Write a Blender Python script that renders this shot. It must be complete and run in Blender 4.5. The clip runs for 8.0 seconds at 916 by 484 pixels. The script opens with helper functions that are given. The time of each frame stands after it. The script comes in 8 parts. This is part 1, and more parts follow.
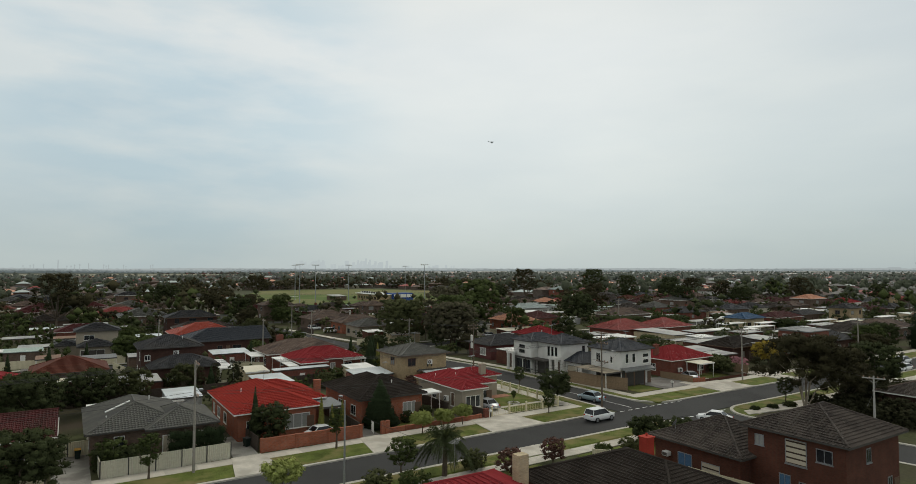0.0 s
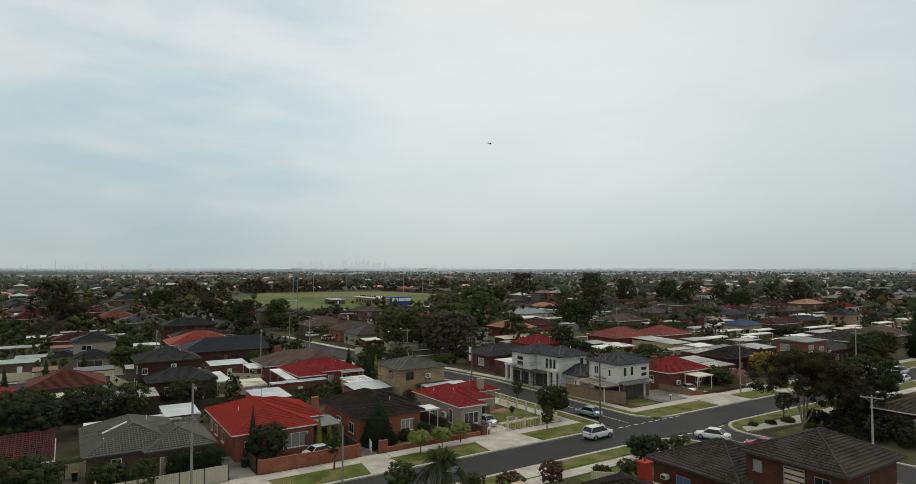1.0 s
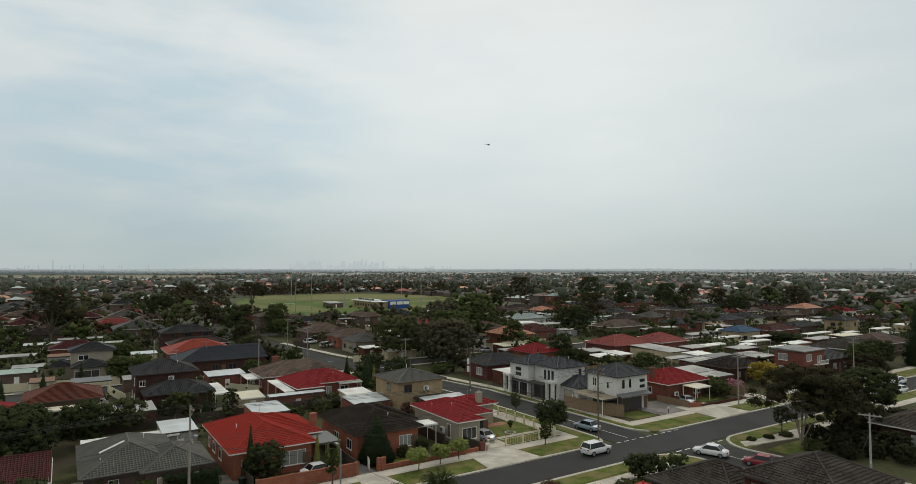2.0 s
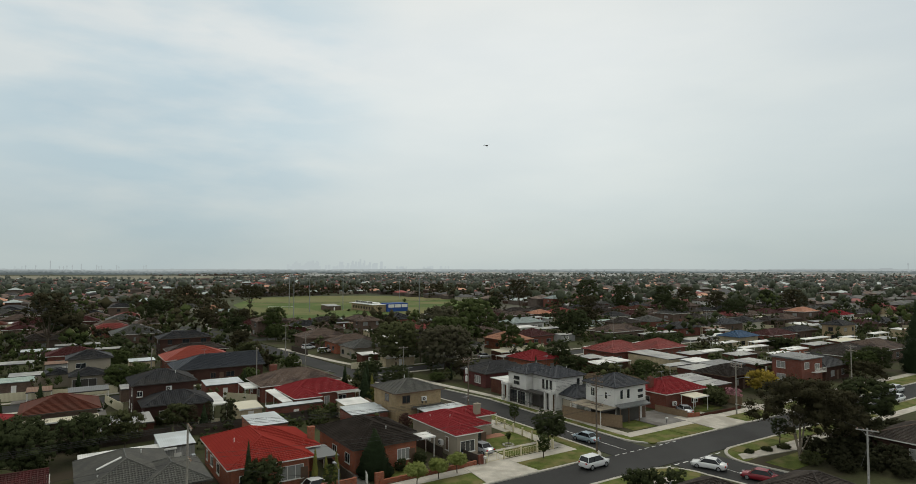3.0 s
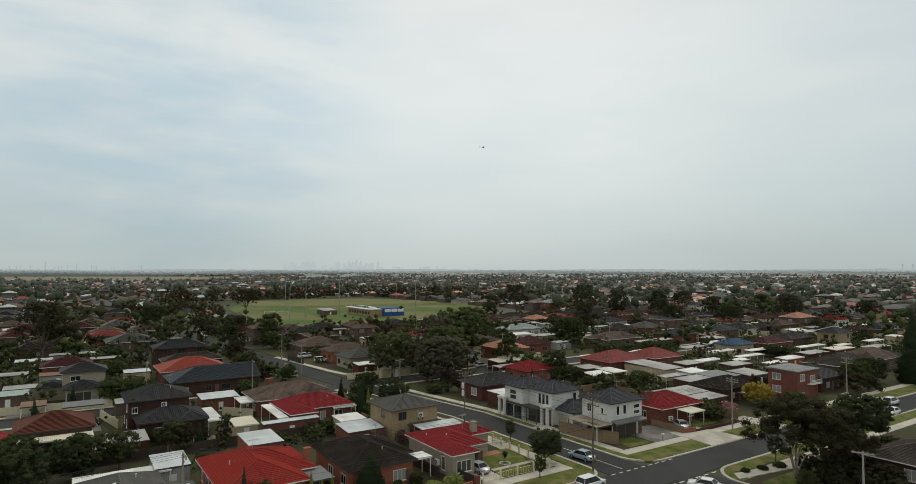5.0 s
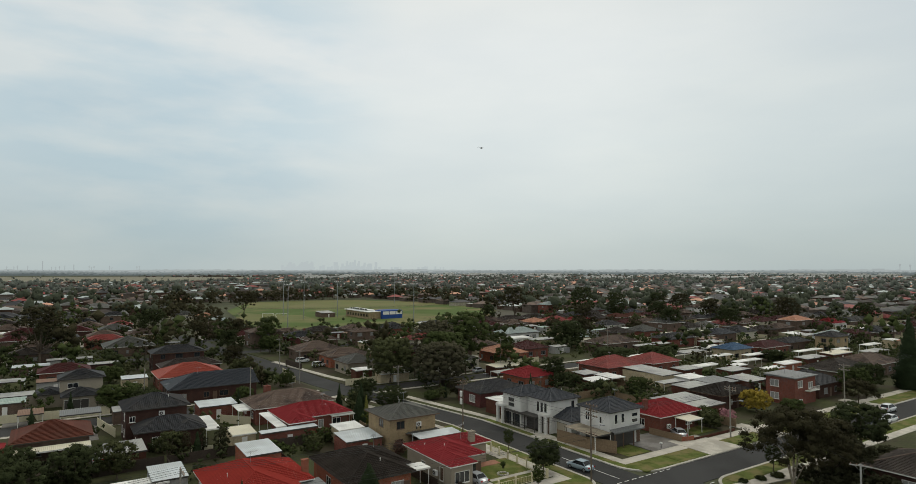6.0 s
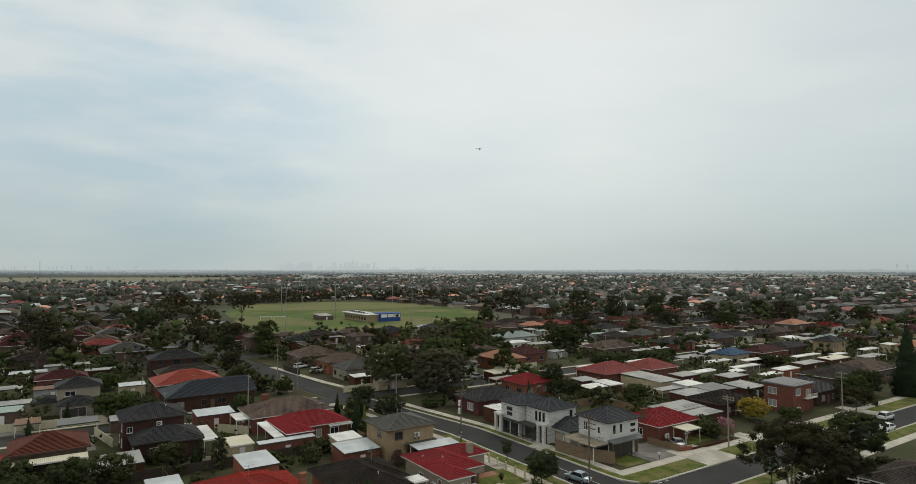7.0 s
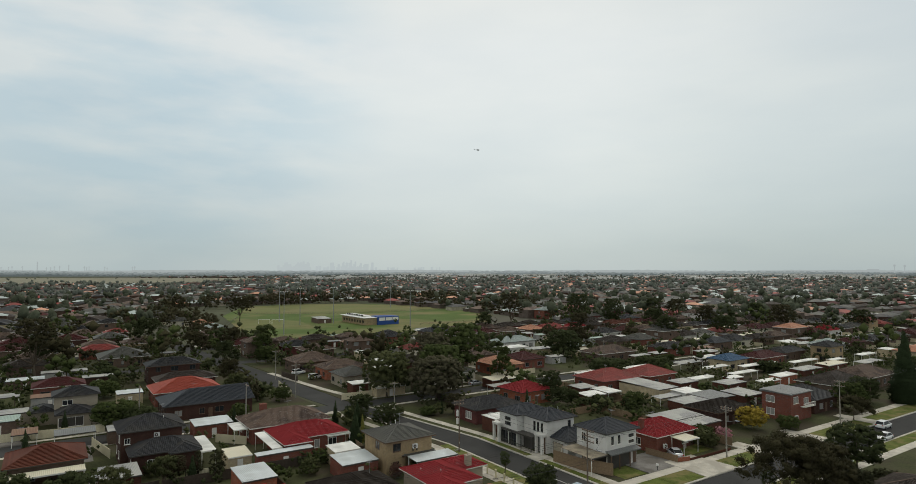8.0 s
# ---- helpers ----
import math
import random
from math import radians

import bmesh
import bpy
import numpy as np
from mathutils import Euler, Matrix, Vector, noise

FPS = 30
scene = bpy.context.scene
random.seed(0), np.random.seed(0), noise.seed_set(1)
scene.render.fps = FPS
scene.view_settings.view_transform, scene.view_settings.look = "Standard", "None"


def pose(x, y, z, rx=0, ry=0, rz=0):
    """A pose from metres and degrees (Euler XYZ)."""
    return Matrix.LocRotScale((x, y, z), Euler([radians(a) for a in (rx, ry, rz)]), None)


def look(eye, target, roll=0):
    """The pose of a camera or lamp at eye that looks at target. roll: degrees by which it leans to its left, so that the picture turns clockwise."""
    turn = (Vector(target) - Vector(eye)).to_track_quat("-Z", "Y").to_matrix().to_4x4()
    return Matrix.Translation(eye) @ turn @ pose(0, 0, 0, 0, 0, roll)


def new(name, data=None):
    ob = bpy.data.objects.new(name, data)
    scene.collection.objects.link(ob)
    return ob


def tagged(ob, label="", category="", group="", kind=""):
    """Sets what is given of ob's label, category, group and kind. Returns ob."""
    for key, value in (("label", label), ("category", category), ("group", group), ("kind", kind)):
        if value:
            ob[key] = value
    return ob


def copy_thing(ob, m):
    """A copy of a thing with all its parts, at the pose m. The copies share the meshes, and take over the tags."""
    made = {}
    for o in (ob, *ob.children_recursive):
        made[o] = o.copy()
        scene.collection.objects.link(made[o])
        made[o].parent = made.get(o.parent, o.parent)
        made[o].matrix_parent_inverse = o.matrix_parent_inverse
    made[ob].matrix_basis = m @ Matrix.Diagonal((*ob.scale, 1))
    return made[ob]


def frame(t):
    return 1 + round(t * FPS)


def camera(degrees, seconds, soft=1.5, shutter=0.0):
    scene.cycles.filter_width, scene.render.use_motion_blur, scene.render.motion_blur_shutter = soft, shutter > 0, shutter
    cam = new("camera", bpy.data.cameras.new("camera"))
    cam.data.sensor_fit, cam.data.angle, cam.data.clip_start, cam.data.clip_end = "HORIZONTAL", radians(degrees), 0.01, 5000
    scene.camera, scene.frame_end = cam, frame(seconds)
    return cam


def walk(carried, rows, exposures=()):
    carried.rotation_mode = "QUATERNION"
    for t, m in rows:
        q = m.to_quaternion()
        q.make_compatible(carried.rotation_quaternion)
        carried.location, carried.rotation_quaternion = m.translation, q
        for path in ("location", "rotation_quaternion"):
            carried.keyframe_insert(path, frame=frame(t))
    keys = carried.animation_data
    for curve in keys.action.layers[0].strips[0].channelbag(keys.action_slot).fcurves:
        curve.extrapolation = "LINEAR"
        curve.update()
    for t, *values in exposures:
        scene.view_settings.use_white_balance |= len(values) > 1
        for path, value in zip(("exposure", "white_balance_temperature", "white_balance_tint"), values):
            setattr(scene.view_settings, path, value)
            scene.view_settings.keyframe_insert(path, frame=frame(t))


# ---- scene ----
# The camera: a drone that climbs straight up over a suburb, turning slowly to its right.
cam = camera(73.8, 8.0, soft=0.5)
START, CLIMB, TILT, TURN = 20.0, 14.0, 2.52, -1.34
RISE = [(0.0, 0.0), (0.5, 0.087), (1.0, 0.163), (1.5, 0.2385), (3.0, 0.438), (3.5, 0.485), (4.0, 0.532), (4.5, 0.58),
        (6.0, 0.74), (6.5, 0.792), (7.0, 0.865), (7.5, 0.934), (8.0, 1.0)]
walk(cam, [(t, pose(0, 0, START + CLIMB * s, 90 + TILT, 0, TURN * t / 8.0)) for t, s in RISE])

# ---- world and light: an overcast sky with thin bright cloud ----
world = bpy.data.worlds.new("overcast_sky")
scene.world = world
world.use_nodes = True


def link_nodes(tree, a, i, b, j):
    tree.links.new(a.outputs[i], b.inputs[j])


def build_sky():
    tree = world.node_tree
    tree.nodes.clear()
    N = tree.nodes.new
    out, back = N("ShaderNodeOutputWorld"), N("ShaderNodeBackground")
    coord, sep = N("ShaderNodeTexCoord"), N("ShaderNodeSeparateXYZ")
    link_nodes(tree, coord, "Generated", sep, 0)
    ramp = N("ShaderNodeValToRGB")
    e = ramp.color_ramp.elements
    e[0].position, e[0].color = 0.0, (0.485, 0.55, 0.553, 1)
    e[1].position, e[1].color = 1.0, (0.68, 0.665, 0.565, 1)
    for p, col in ((0.03, (0.505, 0.57, 0.572)), (0.10, (0.595, 0.655, 0.657)), (0.20, (0.695, 0.745, 0.74)), (0.34, (0.75, 0.785, 0.78))):
        s = e.new(p)
        s.color = (*col, 1)
    link_nodes(tree, sep, "Z", ramp, 0)
    # soft drifting cloud bands
    mapping = N("ShaderNodeMapping")
    mapping.inputs["Scale"].default_value = (1.5, 1.5, 5.5)
    mapping.inputs["Rotation"].default_value = (0.12, -0.10, 0.3)
    link_nodes(tree, coord, "Generated", mapping, 0)
    cloud = N("ShaderNodeTexNoise")
    cloud.inputs["Scale"].default_value, cloud.inputs["Detail"].default_value, cloud.inputs["Roughness"].default_value = 1.6, 5, 0.5
    link_nodes(tree, mapping, 0, cloud, "Vector")
    shade = N("ShaderNodeValToRGB")
    s = shade.color_ramp.elements
    s[0].position, s[0].color = 0.30, (0.925, 0.95, 0.965, 1)
    s[1].position, s[1].color = 0.62, (1.03, 1.03, 1.02, 1)
    link_nodes(tree, cloud, 0, shade, 0)
    mul = N("ShaderNodeMix")
    mul.data_type, mul.blend_type = "RGBA", "MULTIPLY"
    mul.inputs[0].default_value = 1.0
    link_nodes(tree, ramp, 0, mul, 6)
    link_nodes(tree, shade, 0, mul, 7)
    # thinner cloud with blue in it high on one side, a brighter veil on the other
    tex = N("ShaderNodeTexNoise")
    tex.inputs["Scale"].default_value, tex.inputs["Detail"].default_value = 2.6, 6
    link_nodes(tree, mapping, 0, tex, "Vector")
    for target, near_, far_, colour, wispy in (((-0.40, 0.865, 0.30), 0.93, 0.998, (0.77, 0.87, 0.94, 1), True), ((0.15, 0.96, 0.20), 0.86, 0.995, (1.09, 1.075, 1.06, 1), False), ((0.42, 0.87, 0.24), 0.955, 0.999, (1.03, 1.02, 1.01, 1), True), ((0.72, 0.66, 0.22), 0.80, 0.985, (0.87, 0.895, 0.905, 1), False), ((-0.72, 0.66, 0.18), 0.84, 0.985, (0.955, 0.965, 0.965, 1), False)):
        dot, span, tint = N("ShaderNodeVectorMath"), N("ShaderNodeMapRange"), N("ShaderNodeMix")
        dot.operation = "DOT_PRODUCT"
        dot.inputs[1].default_value = Vector(target).normalized()
        link_nodes(tree, coord, "Generated", dot, 0)
        span.inputs["From Min"].default_value, span.inputs["From Max"].default_value = near_, far_
        span.interpolation_type = "SMOOTHSTEP"
        link_nodes(tree, dot, "Value", span, 0)
        amount = span
        if wispy:
            wisp, both = N("ShaderNodeMapRange"), N("ShaderNodeMath")
            wisp.inputs["From Min"].default_value, wisp.inputs["From Max"].default_value = 0.36, 0.58
            link_nodes(tree, tex, 0, wisp, 0)
            both.operation = "MULTIPLY"
            link_nodes(tree, span, 0, both, 0)
            link_nodes(tree, wisp, 0, both, 1)
            amount = both
        tint.data_type, tint.blend_type = "RGBA", "MULTIPLY"
        tint.inputs[7].default_value = colour
        link_nodes(tree, amount, 0, tint, 0)
        link_nodes(tree, mul, 2, tint, 6)
        mul = tint
    # the blue sky shows very faintly through the cloud
    sky = N("ShaderNodeTexSky")
    sky.sky_type, sky.sun_disc = "NISHITA", False
    sky.sun_elevation, sky.sun_rotation = radians(58), radians(35)
    dim = N("ShaderNodeMix")
    dim.data_type, dim.blend_type = "RGBA", "MULTIPLY"
    dim.inputs[0].default_value = 1.0
    dim.inputs[7].default_value = (0.1, 0.1, 0.1, 1)
    link_nodes(tree, sky, 0, dim, 6)
    mix = N("ShaderNodeMix")
    mix.data_type = "RGBA"
    mix.inputs[0].default_value = 0.93
    link_nodes(tree, dim, 2, mix, 6)
    link_nodes(tree, mul, 2, mix, 7)
    link_nodes(tree, mix, 2, back, 0)
    back.inputs[1].default_value = 1.0
    link_nodes(tree, back, 0, out, 0)


build_sky()
sun = new("sun", bpy.data.lights.new("sun", "SUN"))
sun.data.energy, sun.data.angle, sun.data.color = 0.9, radians(20), (1.0, 0.94, 0.82)
sun.matrix_world = look((35, 75, 95), (0, 0, 0))

# ---- materials ----


def material(name, colour, rough=0.8, metal=0.0, vary=0.25, scale=0.6, fine=18.0, bump=0.15, island=0.0, stain=None, stain_scale=0.12, spec=0.15, per_object=0.0, specks=None):
    """Base colour with broad patches, fine grain and relief."""
    m = bpy.data.materials.new(name)
    m.use_nodes = True
    t = m.node_tree
    b = t.nodes["Principled BSDF"]
    b.inputs["Roughness"].default_value, b.inputs["Metallic"].default_value = rough, metal
    b.inputs["Specular IOR Level"].default_value = spec
    N = t.nodes.new
    coord = N("ShaderNodeTexCoord")
    big, small = N("ShaderNodeTexNoise"), N("ShaderNodeTexNoise")
    for n, s, d in ((big, scale, 4), (small, fine, 3)):
        n.inputs["Scale"].default_value, n.inputs["Detail"].default_value = s, d
        link_nodes(t, coord, "Object", n, "Vector")
    add = N("ShaderNodeMath")
    add.operation = "ADD"
    link_nodes(t, big, 0, add, 0)
    link_nodes(t, small, 0, add, 1)
    value = add
    if island or per_object:
        source = N("ShaderNodeNewGeometry") if island else N("ShaderNodeObjectInfo")
        k = N("ShaderNodeMath")
        k.operation = "MULTIPLY_ADD"
        k.inputs[1].default_value = island or per_object
        link_nodes(t, source, "Random Per Island" if island else "Random", k, 0)
        link_nodes(t, add, 0, k, 2)
        value = k
    span = N("ShaderNodeMapRange")
    centre = 1.0 + (island + per_object) / 2
    span.inputs["From Min"].default_value, span.inputs["From Max"].default_value = centre - 0.4 - (island + per_object) / 2, centre + 0.4 + (island + per_object) / 2
    span.inputs["To Min"].default_value, span.inputs["To Max"].default_value = 1 - vary, 1 + vary
    link_nodes(t, value, 0, span, 0)
    hsv = N("ShaderNodeHueSaturation")
    hsv.inputs["Color"].default_value = (*colour, 1)
    link_nodes(t, span, 0, hsv, "Value")
    last, slot = hsv, 0
    if stain:
        spots, edge, mix = N("ShaderNodeTexNoise"), N("ShaderNodeMapRange"), N("ShaderNodeMix")
        spots.inputs["Scale"].default_value, spots.inputs["Detail"].default_value = stain_scale, 6
        link_nodes(t, coord, "Object", spots, "Vector")
        edge.inputs["From Min"].default_value, edge.inputs["From Max"].default_value = 0.46, 0.62
        link_nodes(t, spots, 0, edge, 0)
        mix.data_type = "RGBA"
        mix.inputs[7].default_value = (*stain, 1)
        link_nodes(t, edge, 0, mix, 0)
        link_nodes(t, hsv, 0, mix, 6)
        last, slot = mix, 2
    if specks:
        spots, edge, mix = N("ShaderNodeTexNoise"), N("ShaderNodeMapRange"), N("ShaderNodeMix")
        spots.inputs["Scale"].default_value, spots.inputs["Detail"].default_value = 5.5, 3
        link_nodes(t, coord, "Object", spots, "Vector")
        edge.inputs["From Min"].default_value, edge.inputs["From Max"].default_value = 0.585, 0.68
        link_nodes(t, spots, 0, edge, 0)
        mix.data_type = "RGBA"
        mix.inputs[7].default_value = (*specks, 1)
        link_nodes(t, edge, 0, mix, 0)
        link_nodes(t, last, slot, mix, 6)
        last, slot = mix, 2
    link_nodes(t, last, slot, b, "Base Color")
    if bump:
        bm_ = N("ShaderNodeBump")
        bm_.inputs["Strength"].default_value, bm_.inputs["Distance"].default_value = bump, 0.03
        link_nodes(t, small, 0, bm_, "Height")
        link_nodes(t, bm_, 0, b, "Normal")
    return m


def brick(name, colour, mortar, vary=0.17):
    """Face brick, laid by the wall's own length and height."""
    m = bpy.data.materials.new(name)
    m.use_nodes = True
    t = m.node_tree
    b = t.nodes["Principled BSDF"]
    b.inputs["Roughness"].default_value, b.inputs["Specular IOR Level"].default_value = 0.9, 0.2
    N = t.nodes.new
    coord, pattern = N("ShaderNodeTexCoord"), N("ShaderNodeTexBrick")
    pattern.inputs["Scale"].default_value = 1.0
    pattern.inputs["Brick Width"].default_value, pattern.inputs["Row Height"].default_value = 0.24, 0.086
    pattern.inputs["Mortar Size"].default_value, pattern.inputs["Mortar Smooth"].default_value = 0.008, 0.2
    pattern.inputs["Color1"].default_value = (*[x * (1 - vary) for x in colour], 1)
    pattern.inputs["Color2"].default_value = (*[x * (1 + vary) for x in colour], 1)
    pattern.inputs["Mortar"].default_value = (*mortar, 1)
    link_nodes(t, coord, "UV", pattern, "Vector")
    dirt, span, hsv = N("ShaderNodeTexNoise"), N("ShaderNodeMapRange"), N("ShaderNodeHueSaturation")
    dirt.inputs["Scale"].default_value, dirt.inputs["Detail"].default_value = 0.7, 6
    link_nodes(t, coord, "Object", dirt, "Vector")
    span.inputs["From Min"].default_value, span.inputs["From Max"].default_value = 0.3, 0.7
    span.inputs["To Min"].default_value, span.inputs["To Max"].default_value = 0.78, 1.15
    link_nodes(t, dirt, 0, span, 0)
    link_nodes(t, span, 0, hsv, "Value")
    link_nodes(t, pattern, 0, hsv, "Color")
    link_nodes(t, hsv, 0, b, "Base Color")
    rel = N("ShaderNodeBump")
    rel.inputs["Strength"].default_value, rel.inputs["Distance"].default_value, rel.invert = 0.5, 0.01, True
    link_nodes(t, pattern, 1, rel, "Height")
    link_nodes(t, rel, 0, b, "Normal")
    return m


def glass(name, colour=(0.02, 0.024, 0.028)):
    m = material(name, colour, rough=0.08, vary=0.4, scale=0.5, bump=0, spec=0.8, per_object=0.6)
    return m


def ribbed(name, colour, rough=0.45, pitch=0.25, metal=0.0, vary=0.15, stain=None):
    """Folded sheet metal: ribs run along the piece's second UV axis."""
    m = material(name, colour, rough=rough, metal=metal, vary=vary, scale=0.35, fine=6, bump=0, stain=stain, stain_scale=0.25)
    t = m.node_tree
    N = t.nodes.new
    coord, wave, rel = N("ShaderNodeTexCoord"), N("ShaderNodeTexWave"), N("ShaderNodeBump")
    wave.wave_type, wave.bands_direction, wave.wave_profile = "BANDS", "X", "SIN"
    wave.inputs["Scale"].default_value = 0.314 / pitch
    link_nodes(t, coord, "UV", wave, "Vector")
    rel.inputs["Strength"].default_value, rel.inputs["Distance"].default_value = 0.7, 0.04
    link_nodes(t, wave, 0, rel, "Height")
    link_nodes(t, rel, 0, t.nodes["Principled BSDF"], "Normal")
    return m


ASPHALT = material("asphalt", (0.040, 0.040, 0.040), 0.9, vary=0.22, scale=0.25, fine=30, bump=0.3, stain=(0.050, 0.050, 0.050), stain_scale=0.08)
CONCRETE = material("concrete", (0.48, 0.45, 0.395), 0.85, vary=0.28, scale=0.8, fine=12, bump=0.1, stain=(0.36, 0.335, 0.29), stain_scale=0.35)
KERB = material("kerb_concrete", (0.42, 0.40, 0.355), 0.85, vary=0.25, scale=1.2)
AGED = material("aged_concrete", (0.27, 0.26, 0.235), 0.9, vary=0.3, scale=0.6, fine=10, stain=(0.17, 0.16, 0.145), stain_scale=0.4)
PAVING = material("driveway_paving", (0.20, 0.19, 0.18), 0.85, vary=0.3, scale=0.7, stain=(0.13, 0.12, 0.11), stain_scale=0.3)
LAWN = material("lawn_grass", (0.095, 0.118, 0.028), 0.95, vary=0.5, scale=0.7, fine=7, bump=0.6, stain=(0.165, 0.145, 0.06), stain_scale=0.35, spec=0.1)
OVAL_GRASS = material("sports_field_grass", (0.085, 0.125, 0.035), 0.95, vary=0.3, scale=0.05, fine=2, bump=0.3, stain=(0.19, 0.165, 0.08), stain_scale=0.018, spec=0.1)
YARD = material("yard_ground", (0.060, 0.066, 0.030), 0.95, vary=0.45, scale=0.12, fine=3, bump=0.5, stain=(0.058, 0.048, 0.034), stain_scale=0.07, spec=0.1)
PLAIN = material("plain_ground", (0.07, 0.075, 0.045), 0.95, vary=0.5, scale=0.008, fine=0.06, bump=0.0, stain=(0.10, 0.095, 0.075), stain_scale=0.0035, spec=0.1)
DRY_OVAL = material("dry_field_grass", (0.145, 0.155, 0.062), 0.95, vary=0.25, scale=0.05, fine=2, bump=0.2, stain=(0.17, 0.16, 0.075), stain_scale=0.03, spec=0.1)
DRYGRASS = material("dry_paddock_grass", (0.215, 0.205, 0.155), 0.95, vary=0.25, scale=0.02, fine=0.2, bump=0.0, spec=0.1)
LINE = material("road_paint", (0.62, 0.62, 0.60), 0.7, vary=0.2, scale=3)
RED_PAINT = brick("red_painted_brick", (0.36, 0.045, 0.03), (0.32, 0.045, 0.03), 0.08)
ROLLER = ribbed("beige_roller_door", (0.40, 0.35, 0.27), 0.6, 0.12)
TILE = {
    "scarlet": material("scarlet_roof_tile", (0.27, 0.036, 0.028), 0.85, spec=0.05, vary=0.2, scale=0.4, island=0.5, stain=(0.27, 0.035, 0.028), stain_scale=0.5),
    "crimson": material("crimson_roof_tile", (0.235, 0.032, 0.036), 0.85, spec=0.05, vary=0.2, scale=0.4, island=0.5, stain=(0.215, 0.028, 0.032), stain_scale=0.5),
    "maroon": material("maroon_roof_tile", (0.075, 0.020, 0.020), 0.7, vary=0.3, scale=0.4, island=0.7, stain=(0.055, 0.020, 0.018), stain_scale=0.5),
    "faded": material("faded_red_roof_tile", (0.27, 0.062, 0.055), 0.6, vary=0.3, scale=0.4, island=0.7, stain=(0.21, 0.06, 0.052), stain_scale=0.3),
    "charcoal": material("charcoal_roof_tile", (0.032, 0.033, 0.037), 0.6, vary=0.35, scale=0.4, island=0.8, stain=(0.045, 0.043, 0.042), stain_scale=0.4),
    "slate": material("slate_grey_roof_tile", (0.040, 0.045, 0.055), 0.55, vary=0.25, scale=0.4, island=0.6),
    "brown": material("dark_brown_roof_tile", (0.040, 0.032, 0.028), 0.75, vary=0.6, scale=0.4, island=1.2, stain=(0.066, 0.054, 0.047), stain_scale=0.4, specks=(0.095, 0.085, 0.075)),
    "umber": material("black_brown_roof_tile", (0.026, 0.021, 0.018), 0.85, vary=0.35, scale=0.5, island=0.5, stain=(0.036, 0.03, 0.026), stain_scale=0.5, spec=0.08),
    "weathered": material("weathered_brown_roof_tile", (0.145, 0.105, 0.085), 0.8, vary=0.4, scale=0.35, island=0.9, stain=(0.075, 0.055, 0.048), stain_scale=0.3, specks=(0.20, 0.17, 0.145)),
    "grey": material("grey_roof_tile", (0.098, 0.097, 0.088), 0.6, vary=0.25, scale=0.4, island=0.6, stain=(0.080, 0.080, 0.077), stain_scale=0.3),
    "rust": material("rust_red_roof_tile", (0.105, 0.034, 0.022), 0.8, vary=0.35, scale=0.4, island=0.8, stain=(0.10, 0.04, 0.028), stain_scale=0.3),
    "orange": material("orange_roof_tile", (0.31, 0.068, 0.046), 0.6, vary=0.25, scale=0.4, island=0.6),
    "salmon": material("salmon_roof_tile", (0.52, 0.28, 0.19), 0.7, vary=0.3, scale=0.4, island=0.8),
    "blue": material("blue_roof_tile", (0.05, 0.11, 0.20), 0.55, vary=0.25, scale=0.4, island=0.5),
    "pale": ribbed("pale_green_sheet_roof", (0.38, 0.43, 0.42), 0.5, 0.3),
}
WALL = {
    "orange": brick("orange_brick", (0.30, 0.092, 0.05), (0.24, 0.17, 0.13)),
    "red": brick("red_brick", (0.185, 0.060, 0.042), (0.17, 0.11, 0.09)),
    "dark": brick("dark_brown_brick", (0.092, 0.034, 0.022), (0.075, 0.046, 0.034)),
    "umber": brick("umber_brick", (0.064, 0.031, 0.024), (0.056, 0.038, 0.031)),
    "maroon": brick("maroon_brick", (0.11, 0.035, 0.032), (0.10, 0.06, 0.055)),
    "cream": brick("cream_brick", (0.44, 0.36, 0.23), (0.40, 0.36, 0.28), 0.15),
    "tan": brick("tan_brick", (0.33, 0.245, 0.14), (0.30, 0.245, 0.165), 0.15),
    "brownbrick": brick("brown_brick", (0.125, 0.085, 0.064), (0.12, 0.095, 0.08)),
    "white": material("white_render", (0.62, 0.61, 0.585), 0.85, vary=0.1, scale=0.8, stain=(0.52, 0.51, 0.48), stain_scale=0.3),
    "board": material("cream_weatherboard", (0.50, 0.47, 0.38), 0.7, vary=0.12, scale=0.8),
    "grey": material("beige_render", (0.32, 0.28, 0.22), 0.85, vary=0.15, scale=0.8),
}
TRIM = material("white_trim_paint", (0.72, 0.71, 0.67), 0.5, vary=0.12, scale=1.5)
DARKTRIM = material("dark_gutter_paint", (0.07, 0.065, 0.06), 0.5, vary=0.2, scale=1.5)
BROWNTRIM = material("brown_trim_paint", (0.13, 0.085, 0.06), 0.5, vary=0.2, scale=1.5)
PANE = glass("window_glass")
CURTAIN = material("pale_curtain", (0.27, 0.27, 0.255), 0.9, vary=0.25, scale=3, per_object=0.6)
BLUECURTAIN = material("blue_curtain", (0.07, 0.14, 0.24), 0.9, vary=0.25, scale=3)


